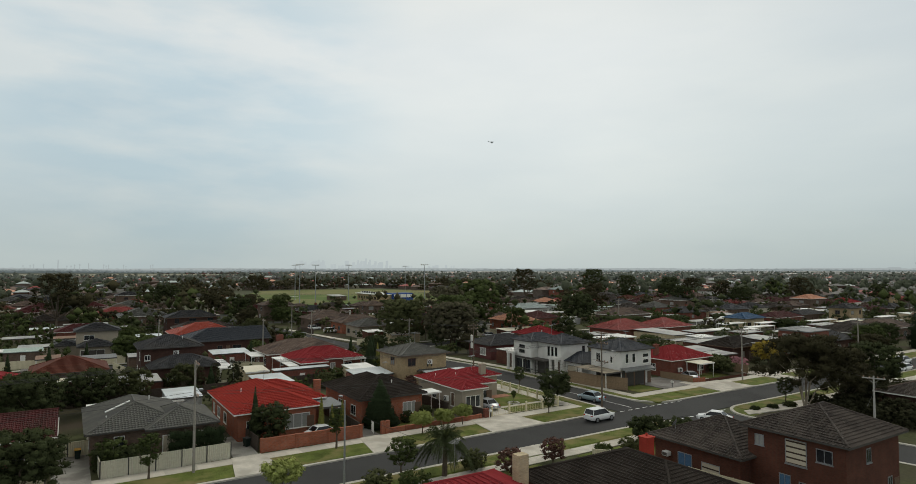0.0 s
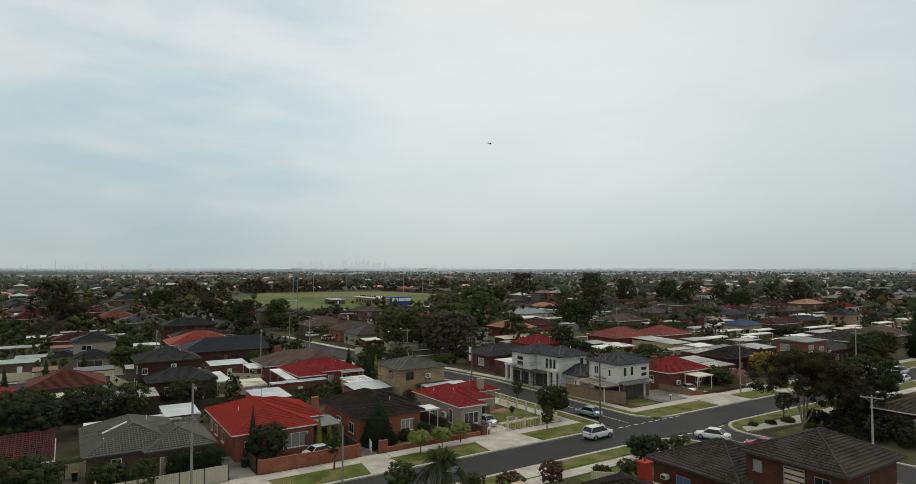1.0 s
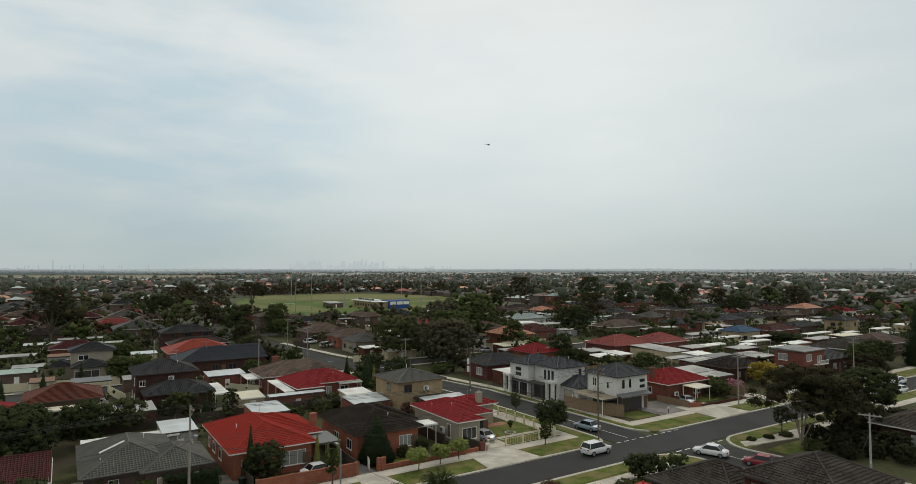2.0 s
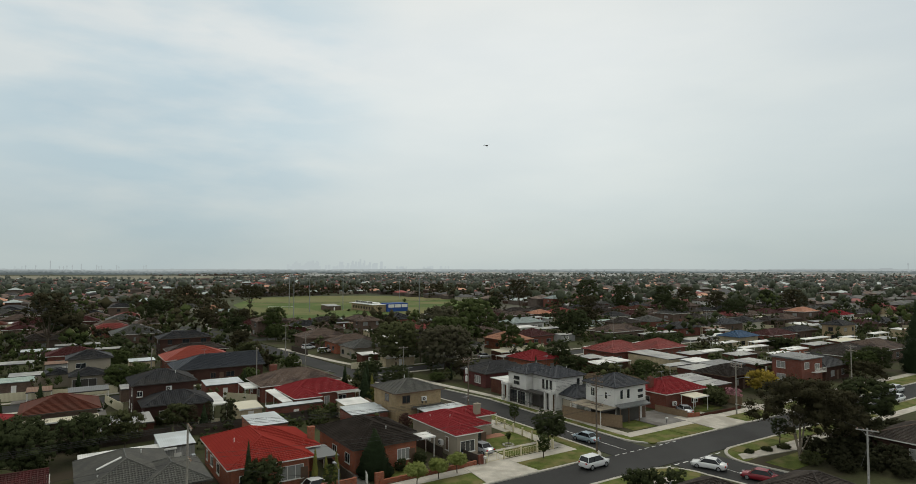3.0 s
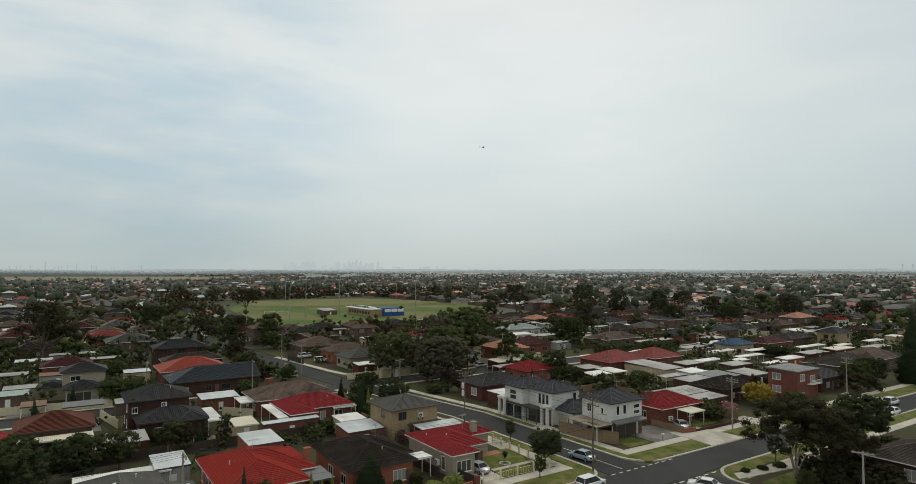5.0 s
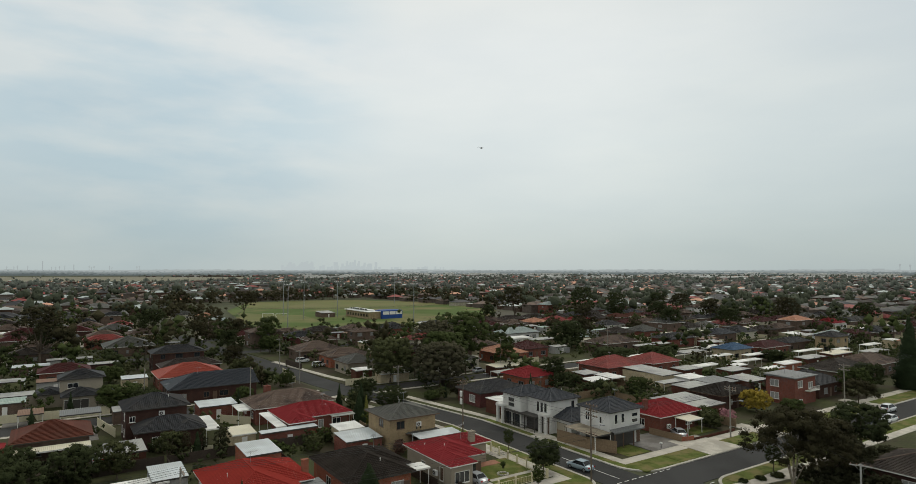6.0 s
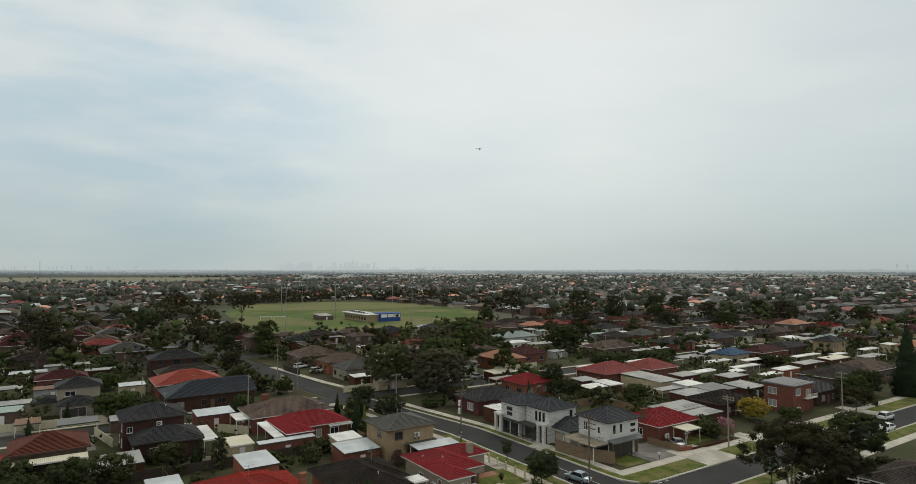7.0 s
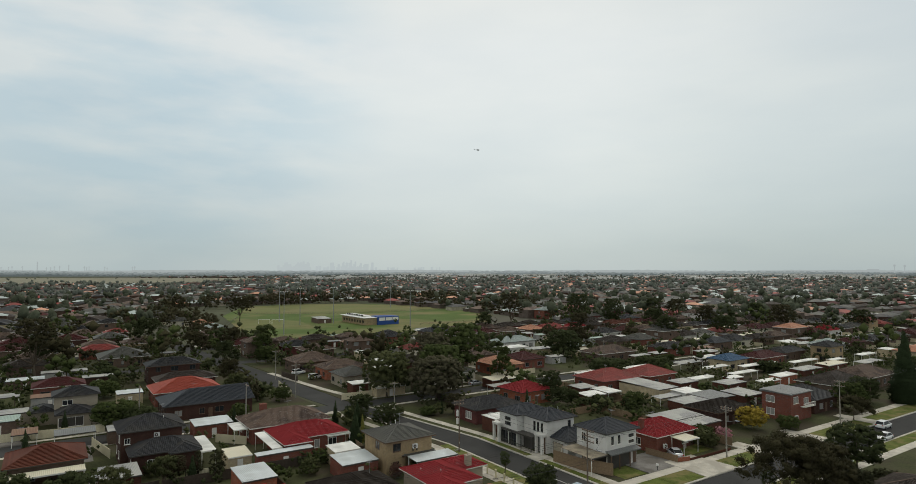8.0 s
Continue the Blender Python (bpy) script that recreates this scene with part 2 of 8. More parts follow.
def striped(name, a, b, pitch):
    """Slats of two tones, one over another."""
    m = material(name, a, 0.8, vary=0.1)
    t = m.node_tree
    coord, sep, mod, cmp, mix = [t.nodes.new(k) for k in ("ShaderNodeTexCoord", "ShaderNodeSeparateXYZ", "ShaderNodeMath", "ShaderNodeMath", "ShaderNodeMix")]
    link_nodes(t, coord, "Object", sep, 0)
    mod.operation, mod.inputs[1].default_value = "MODULO", pitch
    link_nodes(t, sep, 2, mod, 0)
    cmp.operation, cmp.inputs[1].default_value = "GREATER_THAN", pitch * 0.3
    link_nodes(t, mod, 0, cmp, 0)
    mix.data_type = "RGBA"
    mix.inputs[6].default_value, mix.inputs[7].default_value = (*b, 1), (*a, 1)
    link_nodes(t, cmp, 0, mix, 0)
    link_nodes(t, mix, 2, t.nodes["Principled BSDF"], "Base Color")
    return m


STRIPED = striped("cream_slatted_blind", (0.50, 0.44, 0.34), (0.06, 0.04, 0.03), 0.46)
SHEET = {
    "white": ribbed("white_sheet_metal", (0.76, 0.76, 0.73), 0.45, 0.25, stain=(0.55, 0.55, 0.53)),
    "zinc": ribbed("galvanised_sheet_metal", (0.36, 0.36, 0.34), 0.5, 0.2, stain=(0.25, 0.25, 0.25)),
    "grey": ribbed("grey_sheet_metal", (0.16, 0.165, 0.165), 0.5, 0.3),
    "cream": ribbed("cream_sheet_metal", (0.60, 0.56, 0.44), 0.5, 0.25),
    "green": ribbed("pale_green_sheet_metal", (0.30, 0.38, 0.34), 0.5, 0.25),
    "deck": material("weathered_deck_boards", (0.27, 0.235, 0.18), 0.9, vary=0.3, scale=1.5, stain=(0.18, 0.15, 0.115), stain_scale=0.6),
    "sky": ribbed("pale_blue_grey_sheet_metal", (0.55, 0.59, 0.61), 0.5, 0.25, stain=(0.45, 0.48, 0.49)),
    "rust": ribbed("brown_sheet_metal", (0.20, 0.12, 0.08), 0.6, 0.25),
}
FENCE_CREAM = ribbed("cream_fence_sheet", (0.58, 0.53, 0.38), 0.5, 0.2)
FENCE_GREY = ribbed("pale_grey_fence_sheet", (0.47, 0.45, 0.36), 0.5, 0.2)
TIMBER = ribbed("weathered_paling_timber", (0.25, 0.18, 0.115), 0.9, 0.14, vary=0.35, stain=(0.17, 0.12, 0.08))
TIMBER_DARK = ribbed("dark_fence_timber", (0.07, 0.055, 0.045), 0.9, 0.14, vary=0.35)
POLE_WOOD = material("grey_pole_timber", (0.27, 0.25, 0.22), 0.9, vary=0.3, scale=1.5, fine=10)
POLE_BROWN = material("brown_pole_timber", (0.125, 0.095, 0.072), 0.9, vary=0.35, scale=1.5, fine=10, stain=(0.18, 0.16, 0.135), stain_scale=0.6)
POLE_CONC = material("pole_concrete", (0.36, 0.35, 0.33), 0.85, vary=0.2, scale=1)
METAL = material("dull_metal", (0.30, 0.31, 0.32), 0.45, metal=0.6, vary=0.15)
PORCELAIN = material("insulator_porcelain", (0.35, 0.22, 0.16), 0.3)
WIRE = material("cable_black", (0.05, 0.05, 0.05), 0.6, vary=0.1)
PLASTIC_W = material("white_plastic", (0.62, 0.62, 0.60), 0.5, vary=0.08)
RUBBER = material("tyre_rubber", (0.02, 0.02, 0.02), 0.85, vary=0.2)
CARGLASS = material("car_glass", (0.010, 0.012, 0.014), 0.08, vary=0.2, bump=0, spec=0.35)
LAMP_RED = material("tail_lamp_red", (0.35, 0.01, 0.01), 0.2, bump=0)
LAMP_CLEAR = material("headlamp_clear", (0.55, 0.56, 0.56), 0.12, bump=0)
BARK = material("grey_brown_bark", (0.10, 0.08, 0.06), 0.95, vary=0.4, scale=1.5, fine=8, bump=0.6)
BARK_PALE = material("pale_gum_bark", (0.30, 0.255, 0.20), 0.9, vary=0.4, scale=0.9, fine=6, stain=(0.17, 0.13, 0.10), stain_scale=0.8)


def leaf(name, colour, vary=0.3):
    m = material(name, colour, 0.8, vary=vary, scale=0.5, fine=4, bump=0.9, island=1.0, spec=0.03)
    m.node_tree.nodes["Bump"].inputs["Distance"].default_value = 0.25
    return m


LEAF = {
    # These two leaf colours are made paler and greyer to paint in distance haze.
    "far": leaf("haze_paled_far_leaves", (0.110, 0.122, 0.104)),
    "distant": leaf("haze_paled_mid_leaves", (0.070, 0.080, 0.055)),
    "gum": leaf("gum_leaves", (0.047, 0.043, 0.023)),
    "browngum": leaf("brown_gum_leaves", (0.075, 0.070, 0.044)),
    "dark": leaf("dark_green_leaves", (0.041, 0.050, 0.022)),
    # Darkest leaf tone: shade painted into the south-east yard, plus two dark back-yard trees.
    "shade": leaf("dark_and_shaded_olive_leaves", (0.031, 0.032, 0.017)),
    "mid": leaf("green_leaves", (0.053, 0.068, 0.024)),
    "olive": leaf("olive_leaves", (0.066, 0.072, 0.032)),
    "topiary": leaf("yellow_green_leaves", (0.25, 0.285, 0.085)),
    "conifer": leaf("conifer_needles", (0.026, 0.038, 0.018)),
    "gold": leaf("golden_conifer_leaves", (0.15, 0.15, 0.04)),
    "yellow": leaf("yellow_foliage", (0.30, 0.22, 0.04)),
    "plum": leaf("plum_coloured_leaves", (0.10, 0.055, 0.045)),
    "pink": leaf("pink_blossom", (0.35, 0.17, 0.19)),
    "palm": leaf("palm_fronds", (0.05, 0.062, 0.028)),
}

# ---- plan: u runs along the main road, v along the side road, both from the road corner ----
GRID = 32.5
GX, GY = 18.75, 83.75
CU, SU = math.cos(radians(GRID)), math.sin(radians(GRID))


def place(u, v, z=0.0, turn=0.0):
    return pose(GX + u * CU - v * SU, GY + u * SU + v * CU, z, 0, 0, GRID + turn)


def seen_from(uu, vv, margin=38.5):
    x, y = GX + uu * CU - vv * SU, GY + uu * SU + vv * CU
    return y > 60 and abs(math.degrees(math.atan2(x, y))) < margin, math.hypot(x, y)


class Shape:
    """Collects faces with a length-and-height UV each, then turns them into one mesh."""

    def __init__(self):
        self.v, self.f, self.uv, self.smooth = [], [], [], []

    def face(self, pts, uvs=None, smooth=False):
        n = len(self.v)
        self.v.extend([tuple(p) for p in pts])
        self.f.append(tuple(range(n, n + len(pts))))
        self.smooth.append(smooth)
        if uvs is None:
            a = Vector(pts[1]) - Vector(pts[0])
            nrm = Vector((0, 0, 0))
            for i in range(1, len(pts) - 1):
                nrm += (Vector(pts[i]) - Vector(pts[0])).cross(Vector(pts[i + 1]) - Vector(pts[0]))
            if nrm.length < 1e-12:
                nrm = Vector((0, 0, 1))
            nrm.normalize()
            if abs(nrm.z) > 0.95:
                uvs = [(p[0], p[1]) for p in pts]
            else:
                e = Vector((-nrm.y, nrm.x, 0)).normalized()
                up = nrm.cross(e)
                uvs = [(Vector(p).dot(e), Vector(p).dot(up)) for p in pts]
        self.uv.extend(uvs)

    def box(self, x0, y0, z0, x1, y1, z1, skip=""):
        P = lambda i, j, k: ((x0, x1)[i], (y0, y1)[j], (z0, z1)[k])
        sides = {"b": [(0, 1, 0), (1, 1, 0), (1, 0, 0), (0, 0, 0)], "t": [(0, 0, 1), (1, 0, 1), (1, 1, 1), (0, 1, 1)],
                 "s": [(0, 0, 0), (1, 0, 0), (1, 0, 1), (0, 0, 1)], "n": [(1, 1, 0), (0, 1, 0), (0, 1, 1), (1, 1, 1)],
                 "w": [(0, 1, 0), (0, 0, 0), (0, 0, 1), (0, 1, 1)], "e": [(1, 0, 0), (1, 1, 0), (1, 1, 1), (1, 0, 1)]}
        for k, q in sides.items():
            if k not in skip:
                self.face([P(*c) for c in q])
        return self

    def tube(self, a, b, r0, r1, n=8, cap=True):
        a, b = Vector(a), Vector(b)
        q = (b - a).to_track_quat("Z", "Y")
        ring = lambda c, r: [c + q @ Vector((r * math.cos(2 * math.pi * i / n), r * math.sin(2 * math.pi * i / n), 0)) for i in range(n)]
        A, B = ring(a, r0), ring(b, r1)
        for i in range(n):
            j = (i + 1) % n
            self.face([A[i], A[j], B[j], B[i]], smooth=True)
        if cap:
            self.face(B)
            self.face(A[::-1])
        return self

    def lathe(self, cx, cy, rings, n=12):
        for (z0, r0), (z1, r1) in zip(rings, rings[1:]):
            for i in range(n):
                a, b = 2 * math.pi * i / n, 2 * math.pi * (i + 1) / n
                p = [(cx + r0 * math.cos(a), cy + r0 * math.sin(a), z0), (cx + r0 * math.cos(b), cy + r0 * math.sin(b), z0),
                     (cx + r1 * math.cos(b), cy + r1 * math.sin(b), z1), (cx + r1 * math.cos(a), cy + r1 * math.sin(a), z1)]
                if r0 < 1e-6:
                    p = [p[0], p[2], p[3]]
                elif r1 < 1e-6:
                    p = p[:3]
                self.face(p, smooth=True)
        return self

    def mesh(self, name, mat, bevel=0.0, weld=False):
        me = bpy.data.meshes.new(name)
        me.from_pydata(self.v, [], self.f)
        layer = me.uv_layers.new(name="UVMap")
        layer.data.foreach_set("uv", np.array(self.uv, dtype=np.float32).ravel())
        me.polygons.foreach_set("use_smooth", self.smooth)
        if mat is not None:
            me.materials.append(mat)
        if bevel or weld:
            b = bmesh.new()
            b.from_mesh(me)
            bmesh.ops.remove_doubles(b, verts=b.verts, dist=0.0005)
            if bevel:
                edges = [e for e in b.edges if len(e.link_faces) == 2 and e.calc_face_angle(0) > 0.6]
                bmesh.ops.bevel(b, geom=edges, offset=bevel, segments=1, affect="EDGES", clamp_overlap=True)
            b.to_mesh(me)
            b.free()
        me.update()
        return me


def part(name, shape, mat, parent, label="", at=None, bevel=0.0):
    """One mesh object under a thing or a part."""
    me = shape if isinstance(shape, bpy.types.Mesh) else shape.mesh(name, mat, bevel)
    ob = new(name, me)
    ob.parent = parent
    if at is not None:
        ob.matrix_basis = at
    return tagged(ob, label)


def thing(name, m, label, category, group="", kind=""):
    """The empty base that carries a thing's parts."""
    ob = new(name)
    ob.empty_display_size = 0.2
    ob.matrix_basis = m
    return tagged(ob, label, category, group, kind)


def whole(name, shape, mat, m, label, category="", group="", kind="", bevel=0.0):
    """A thing of a single mesh."""
    ob = new(name, shape.mesh(name, mat, bevel))
    ob.matrix_basis = m
    return tagged(ob, label, category, group, kind)


rng = random.Random(7)

# ---- roofs ----


def hip_planes(w, d, z, tan, gable=""):
    """The slopes of a roof over w x d: each begins with its eave, from one corner to the next. gable: ends that stand upright."""
    if w >= d or "w" in gable or "e" in gable:
        h = d / 2
        a, b = (0 if "w" in gable else h), (w if "e" in gable else w - h)
        r0, r1 = (a, h, z + h * tan), (max(a, b), h, z + h * tan)
        out = [[(0, 0, z), (w, 0, z), r1, r0], [(w, d, z), (0, d, z), r0, r1]]
        if "e" not in gable:
            out.append([(w, 0, z), (w, d, z), r1])
        if "w" not in gable:
            out.append([(0, d, z), (0, 0, z), r0])
    else:
        h = w / 2
        a, b = (0 if "s" in gable else h), (d if "n" in gable else d - h)
        r0, r1 = (h, a, z + h * tan), (h, max(a, b), z + h * tan)
        out = [[(0, d, z), (0, 0, z), r0, r1], [(w, 0, z), (w, d, z), r1, r0]]
        if "s" not in gable:
            out.append([(0, 0, z), (w, 0, z), r0])
        if "n" not in gable:
            out.append([(w, d, z), (0, d, z), r1])
    return out, (r0, r1)


def tile_plane(sh, poly, detail):
    """Courses of lapped tiles over one slope; each tile is a small curved piece when detail is 2, a course is one strip when it is 1."""
    P = [Vector(p) for p in poly]
    ex = (P[1] - P[0]).normalized()
    top = max(P, key=lambda p: p.z)
    nrm = ex.cross(top - P[0]).normalized()
    if nrm.z < 0:
        nrm = -nrm
    ey = nrm.cross(ex).normalized()
    if ey.z < 0:
        ey = -ey
    Q = [((p - P[0]).dot(ex), (p - P[0]).dot(ey)) for p in P]
    smax = max(q[1] for q in Q)

    def reach(s):
        xs = []
        for (xa, ya), (xb, yb) in zip(Q, Q[1:] + Q[:1]):
            if abs(ya - yb) < 1e-9:
                if abs(s - ya) < 1e-6:
                    xs += [xa, xb]
            elif min(ya, yb) - 1e-9 <= s <= max(ya, yb) + 1e-9:
                xs.append(xa + (xb - xa) * (s - ya) / (yb - ya))
        return (min(xs), max(xs)) if xs else (0.0, 0.0)

    gauge = 0.34
    rows = max(1, int(round(smax / gauge)))
    gauge = smax / rows
    wide = 0.30
    to = lambda x, s, h: P[0] + ex * x + ey * s + nrm * h
    for i in range(rows):
        s0, s1 = i * gauge - (0.05 if i == 0 else 0), min((i + 1) * gauge + 0.0, smax)
        a0, b0 = reach(max(s0, 0.0))
        a1, b1 = reach(s1)
        if detail < 2:
            sh.face([to(a0, s0, 0.10), to(b0, s0, 0.10), to(b1, s1, 0.0), to(a1, s1, 0.0)])
            sh.face([to(a0, s0, 0.0), to(b0, s0, 0.0), to(b0, s0, 0.10), to(a0, s0, 0.10)])
            continue
        shift = 0.0
        k0, k1 = int(math.floor(min(a0, a1) / wide)) - 1, int(math.ceil(max(b0, b1) / wide)) + 1
        for k in range(k0, k1):
            x0 = k * wide + shift
            if x0 + wide <= a0 or x0 >= b0:
                continue
            cols = [(x0, 0.075), (x0 + wide * 0.3, 0.125), (x0 + wide * 0.66, 0.06), (x0 + wide * 0.97, 0.075)]
            lo = [to(min(max(x, a0), b0), s0, h) for x, h in cols]
            hi = [to(min(max(x, a1), b1), s1, h - 0.06) for x, h in cols]
            n = len(sh.v)
            sh.v.extend([tuple(p) for p in lo + hi])
            base = to(min(max(x0, a0), b0), s0, 0), to(min(max(x0 + wide, a0), b0), s0, 0)
            sh.v.extend([tuple(p) for p in base])
            quads = [(n, n + 1, n + 5, n + 4), (n + 1, n + 2, n + 6, n + 5), (n + 2, n + 3, n + 7, n + 6), (n + 8, n + 9, n + 3, n + 2, n + 1, n)]
            for q in quads:
                sh.f.append(q)
                sh.smooth.append(False)
                sh.uv.extend([(0, 0)] * len(q))


def cap_line(sh, a, b, r=0.11, step=0.42):
    """Half-round ridge or hip tiles, one after another."""
    a, b = Vector(a), Vector(b)
    length = (b - a).length
    if length < 0.2:
        return
    along = (b - a).normalized()
    side = along.cross(Vector((0, 0, 1))).normalized()
    up = side.cross(along)
    n = max(1, int(length / step))
    for i in range(n):
        p, q = a + along * (length * i / n), a + along * (length * (i + 1) / n + 0.03)
        prof = lambda c, k: [c + side * (r * k * math.cos(t)) + up * (r * k * math.sin(t) + 0.04) for t in (0.0, 0.8, 1.57, 2.34, 3.1416)]
        A, B = prof(p, 1.08), prof(q, 0.96)
        for j in range(4):
            sh.face([A[j], B[j], B[j + 1], A[j + 1]])
        sh.face(A)


def gutter_shape(w, d, z, depth=0.13):
    sh = Shape()
    o = 0.07
    for x0, y0, x1, y1 in ((-o, -o, w + o, 0), (-o, d, w + o, d + o), (-o, 0, 0, d), (w, 0, w + o, d)):
        sh.box(x0, y0, z - depth, x1, y1, z + 0.02)
    sh.box(0, 0, z - 0.10, w, d, z - 0.07)
    return sh


WINDOW_MESHES = {}


def window(parent, m, w, h, trim, filling, bars=1):
    """A window with a frame, mullions and a recessed pane; m sets it on a wall, looking along -y."""
    key = (round(w, 2), round(h, 2), trim.name, filling.name, bars)
    if key not in WINDOW_MESHES:
        fr, pn = Shape(), Shape()
        t = 0.07
        fr.box(-w / 2, -0.04, 0, w / 2, 0.02, t).box(-w / 2, -0.04, h - t, w / 2, 0.02, h)
        fr.box(-w / 2, -0.04, t, -w / 2 + t, 0.02, h - t).box(w / 2 - t, -0.04, t, w / 2, 0.02, h - t)
        for i in range(bars):
            x = -w / 2 + w * (i + 1) / (bars + 1)
            fr.box(x - 0.03, -0.035, t, x + 0.03, 0.02, h - t)
        fr.box(-w / 2 - 0.06, -0.09, -0.07, w / 2 + 0.06, 0.0, -0.002)
        pn.box(-w / 2 + t - 0.01, -0.012, t - 0.01, w / 2 - t + 0.01, 0.0, h - t + 0.01)
        WINDOW_MESHES[key] = fr.mesh("window", trim), pn.mesh("pane", filling)
    fr, pn = WINDOW_MESHES[key]
    win = part("window", fr, None, parent, at=m)
    part("pane", pn, None, win)
    return win


def on_side(x0, y0, x1, y1, side, along, z, out=0.0):
    """The pose of a window on one side of a wall block, facing outwards, at a share of the side's length."""
    if side == "s":
        return pose(x0 + (x1 - x0) * along, y0 - out, z, 0, 0, 0)
    if side == "n":
        return pose(x0 + (x1 - x0) * along, y1 + out, z, 0, 0, 180)
    if side == "w":
        return pose(x0 - out, y0 + (y1 - y0) * along, z, 0, 0, -90)
    return pose(x1 + out, y0 + (y1 - y0) * along, z, 0, 0, 90)


def house(u, v, w, d, eave=3.3, roof="brown", wall="red", label="", pitch=22, wings=(), wins=None, chimney=None, detail=2, trim=TRIM, gutter=None,
          over=0.5, gable="", turn=0.0, group="", name="house", door=True, storeys=None, caps=None, vents=()):
    """A house whose eaves measure w x d from the corner (u, v); wings are further blocks (du, dv, w, d, eave[, gable]) with roofs of their own."""
    base = thing(name, place(u, v, 0, turn), label, "house", group)
    tan = math.tan(radians(pitch))
    gutter = gutter or trim
    for n, (x, y, ww, dd, ev, gb) in enumerate([(0, 0, w, d, eave, gable)] + [(*k[:5], k[5] if len(k) > 5 else "") for k in wings]):
        planes, ridge = hip_planes(ww, dd, ev, tan, gb)
        sh = Shape()
        for p in planes:
            tile_plane(sh, p, detail)
        at = pose(x, y, 0)
        rf = part("roof", sh, TILE[roof], base, at=at)
        if detail:
            cp = Shape()
            cap_line(cp, *ridge)
            for p in planes:
                if len(p) == 3:
                    cap_line(cp, p[0], p[2])
                    cap_line(cp, p[1], p[2])
            if cp.f:
                part("ridge_cap", cp, TILE[caps or roof], rf)
        part("gutter", gutter_shape(ww, dd, ev), gutter, base, at=at)
        ws = Shape()
        o = over
        ws.box(o, o, 0, ww - o, dd - o, ev - 0.1, skip="bt")
        for g, edge in (("w", [(o, dd - o), (o, o)]), ("e", [(ww - o, o), (ww - o, dd - o)]), ("s", [(o, o), (ww - o, o)]), ("n", [(ww - o, dd - o), (o, dd - o)])):
            if g in gb:
                (ax, ay), (bx, by) = edge
                half = (dd if g in "we" else ww) / 2
                ws.face([(ax, ay, ev - 0.1), (bx, by, ev - 0.1), ((ax + bx) / 2, (ay + by) / 2, ev + (half - o) * tan - 0.05)])
        wl = part("wall", ws, WALL[wall], base, at=at)
        levels = [1.0] if ev < 4.6 else [1.0, 3.75]
        if wins is None or n > 0 and wins is None:
            for side, length in (("s", ww), ("w", dd), ("e", dd), ("n", ww)):
                if detail < 1 and side in "en":
                    continue
                count = max(1, int((length - 2 * o) / 4.2)) if detail else 1
                for lev in levels:
                    for i in range(count):
                        m = pose(x, y, 0) @ on_side(o, o, ww - o, dd - o, side, (i + 0.5 + 0.12 * rng.uniform(-1, 1)) / count, lev)
                        window(base, m, rng.choice((1.2, 1.6, 2.0)) if length > 4 else 0.9, 1.3, trim, rng.choice((PANE, PANE, CURTAIN)), rng.choice((1, 1, 2)))
    for k in wins or ():
        n, side, along, z, ww, hh = k[:6]
        x, y, bw, bd = [(0, 0, w, d)] [0] if n == 0 else wings[n - 1][:4]
        m = pose(x, y, 0) @ on_side(over, over, bw - over, bd - over, side, along, z)
        window(base, m, ww, hh, trim, k[6] if len(k) > 6 else PANE, k[7] if len(k) > 7 else 1)
    if door:
        ds = Shape()
        ds.box(-0.45, -0.05, 0.15, 0.45, 0.03, 2.2)
        dr = part("door", ds, BROWNTRIM, base, at=on_side(over, over, w - over, d - over, "s", 0.5 if wins is None else 0.93, 0))
    for (cx, cy, cz, ctop, size, cm) in ([chimney] if chimney else []):
        cs = Shape()
        cs.box(cx - size / 2, cy - size * 0.4, cz, cx + size / 2, cy + size * 0.4, ctop)
        cs.box(cx - size / 2 - 0.06, cy - size * 0.4 - 0.06, ctop, cx + size / 2 + 0.06, cy + size * 0.4 + 0.06, ctop + 0.12)
        cs.tube((cx, cy, ctop + 0.12), (cx, cy, ctop + 0.35), 0.11, 0.1)
        part("chimney", cs, cm, base)
    for (vx, vy, vz) in vents:
        vs = Shape()
        vs.tube((vx, vy, vz - 0.5), (vx, vy, vz), 0.05, 0.05, 6).tube((vx, vy, vz), (vx, vy, vz + 0.1), 0.09, 0.06, 6)
        part("vent_pipe", vs, PLASTIC_W, base)
    return base


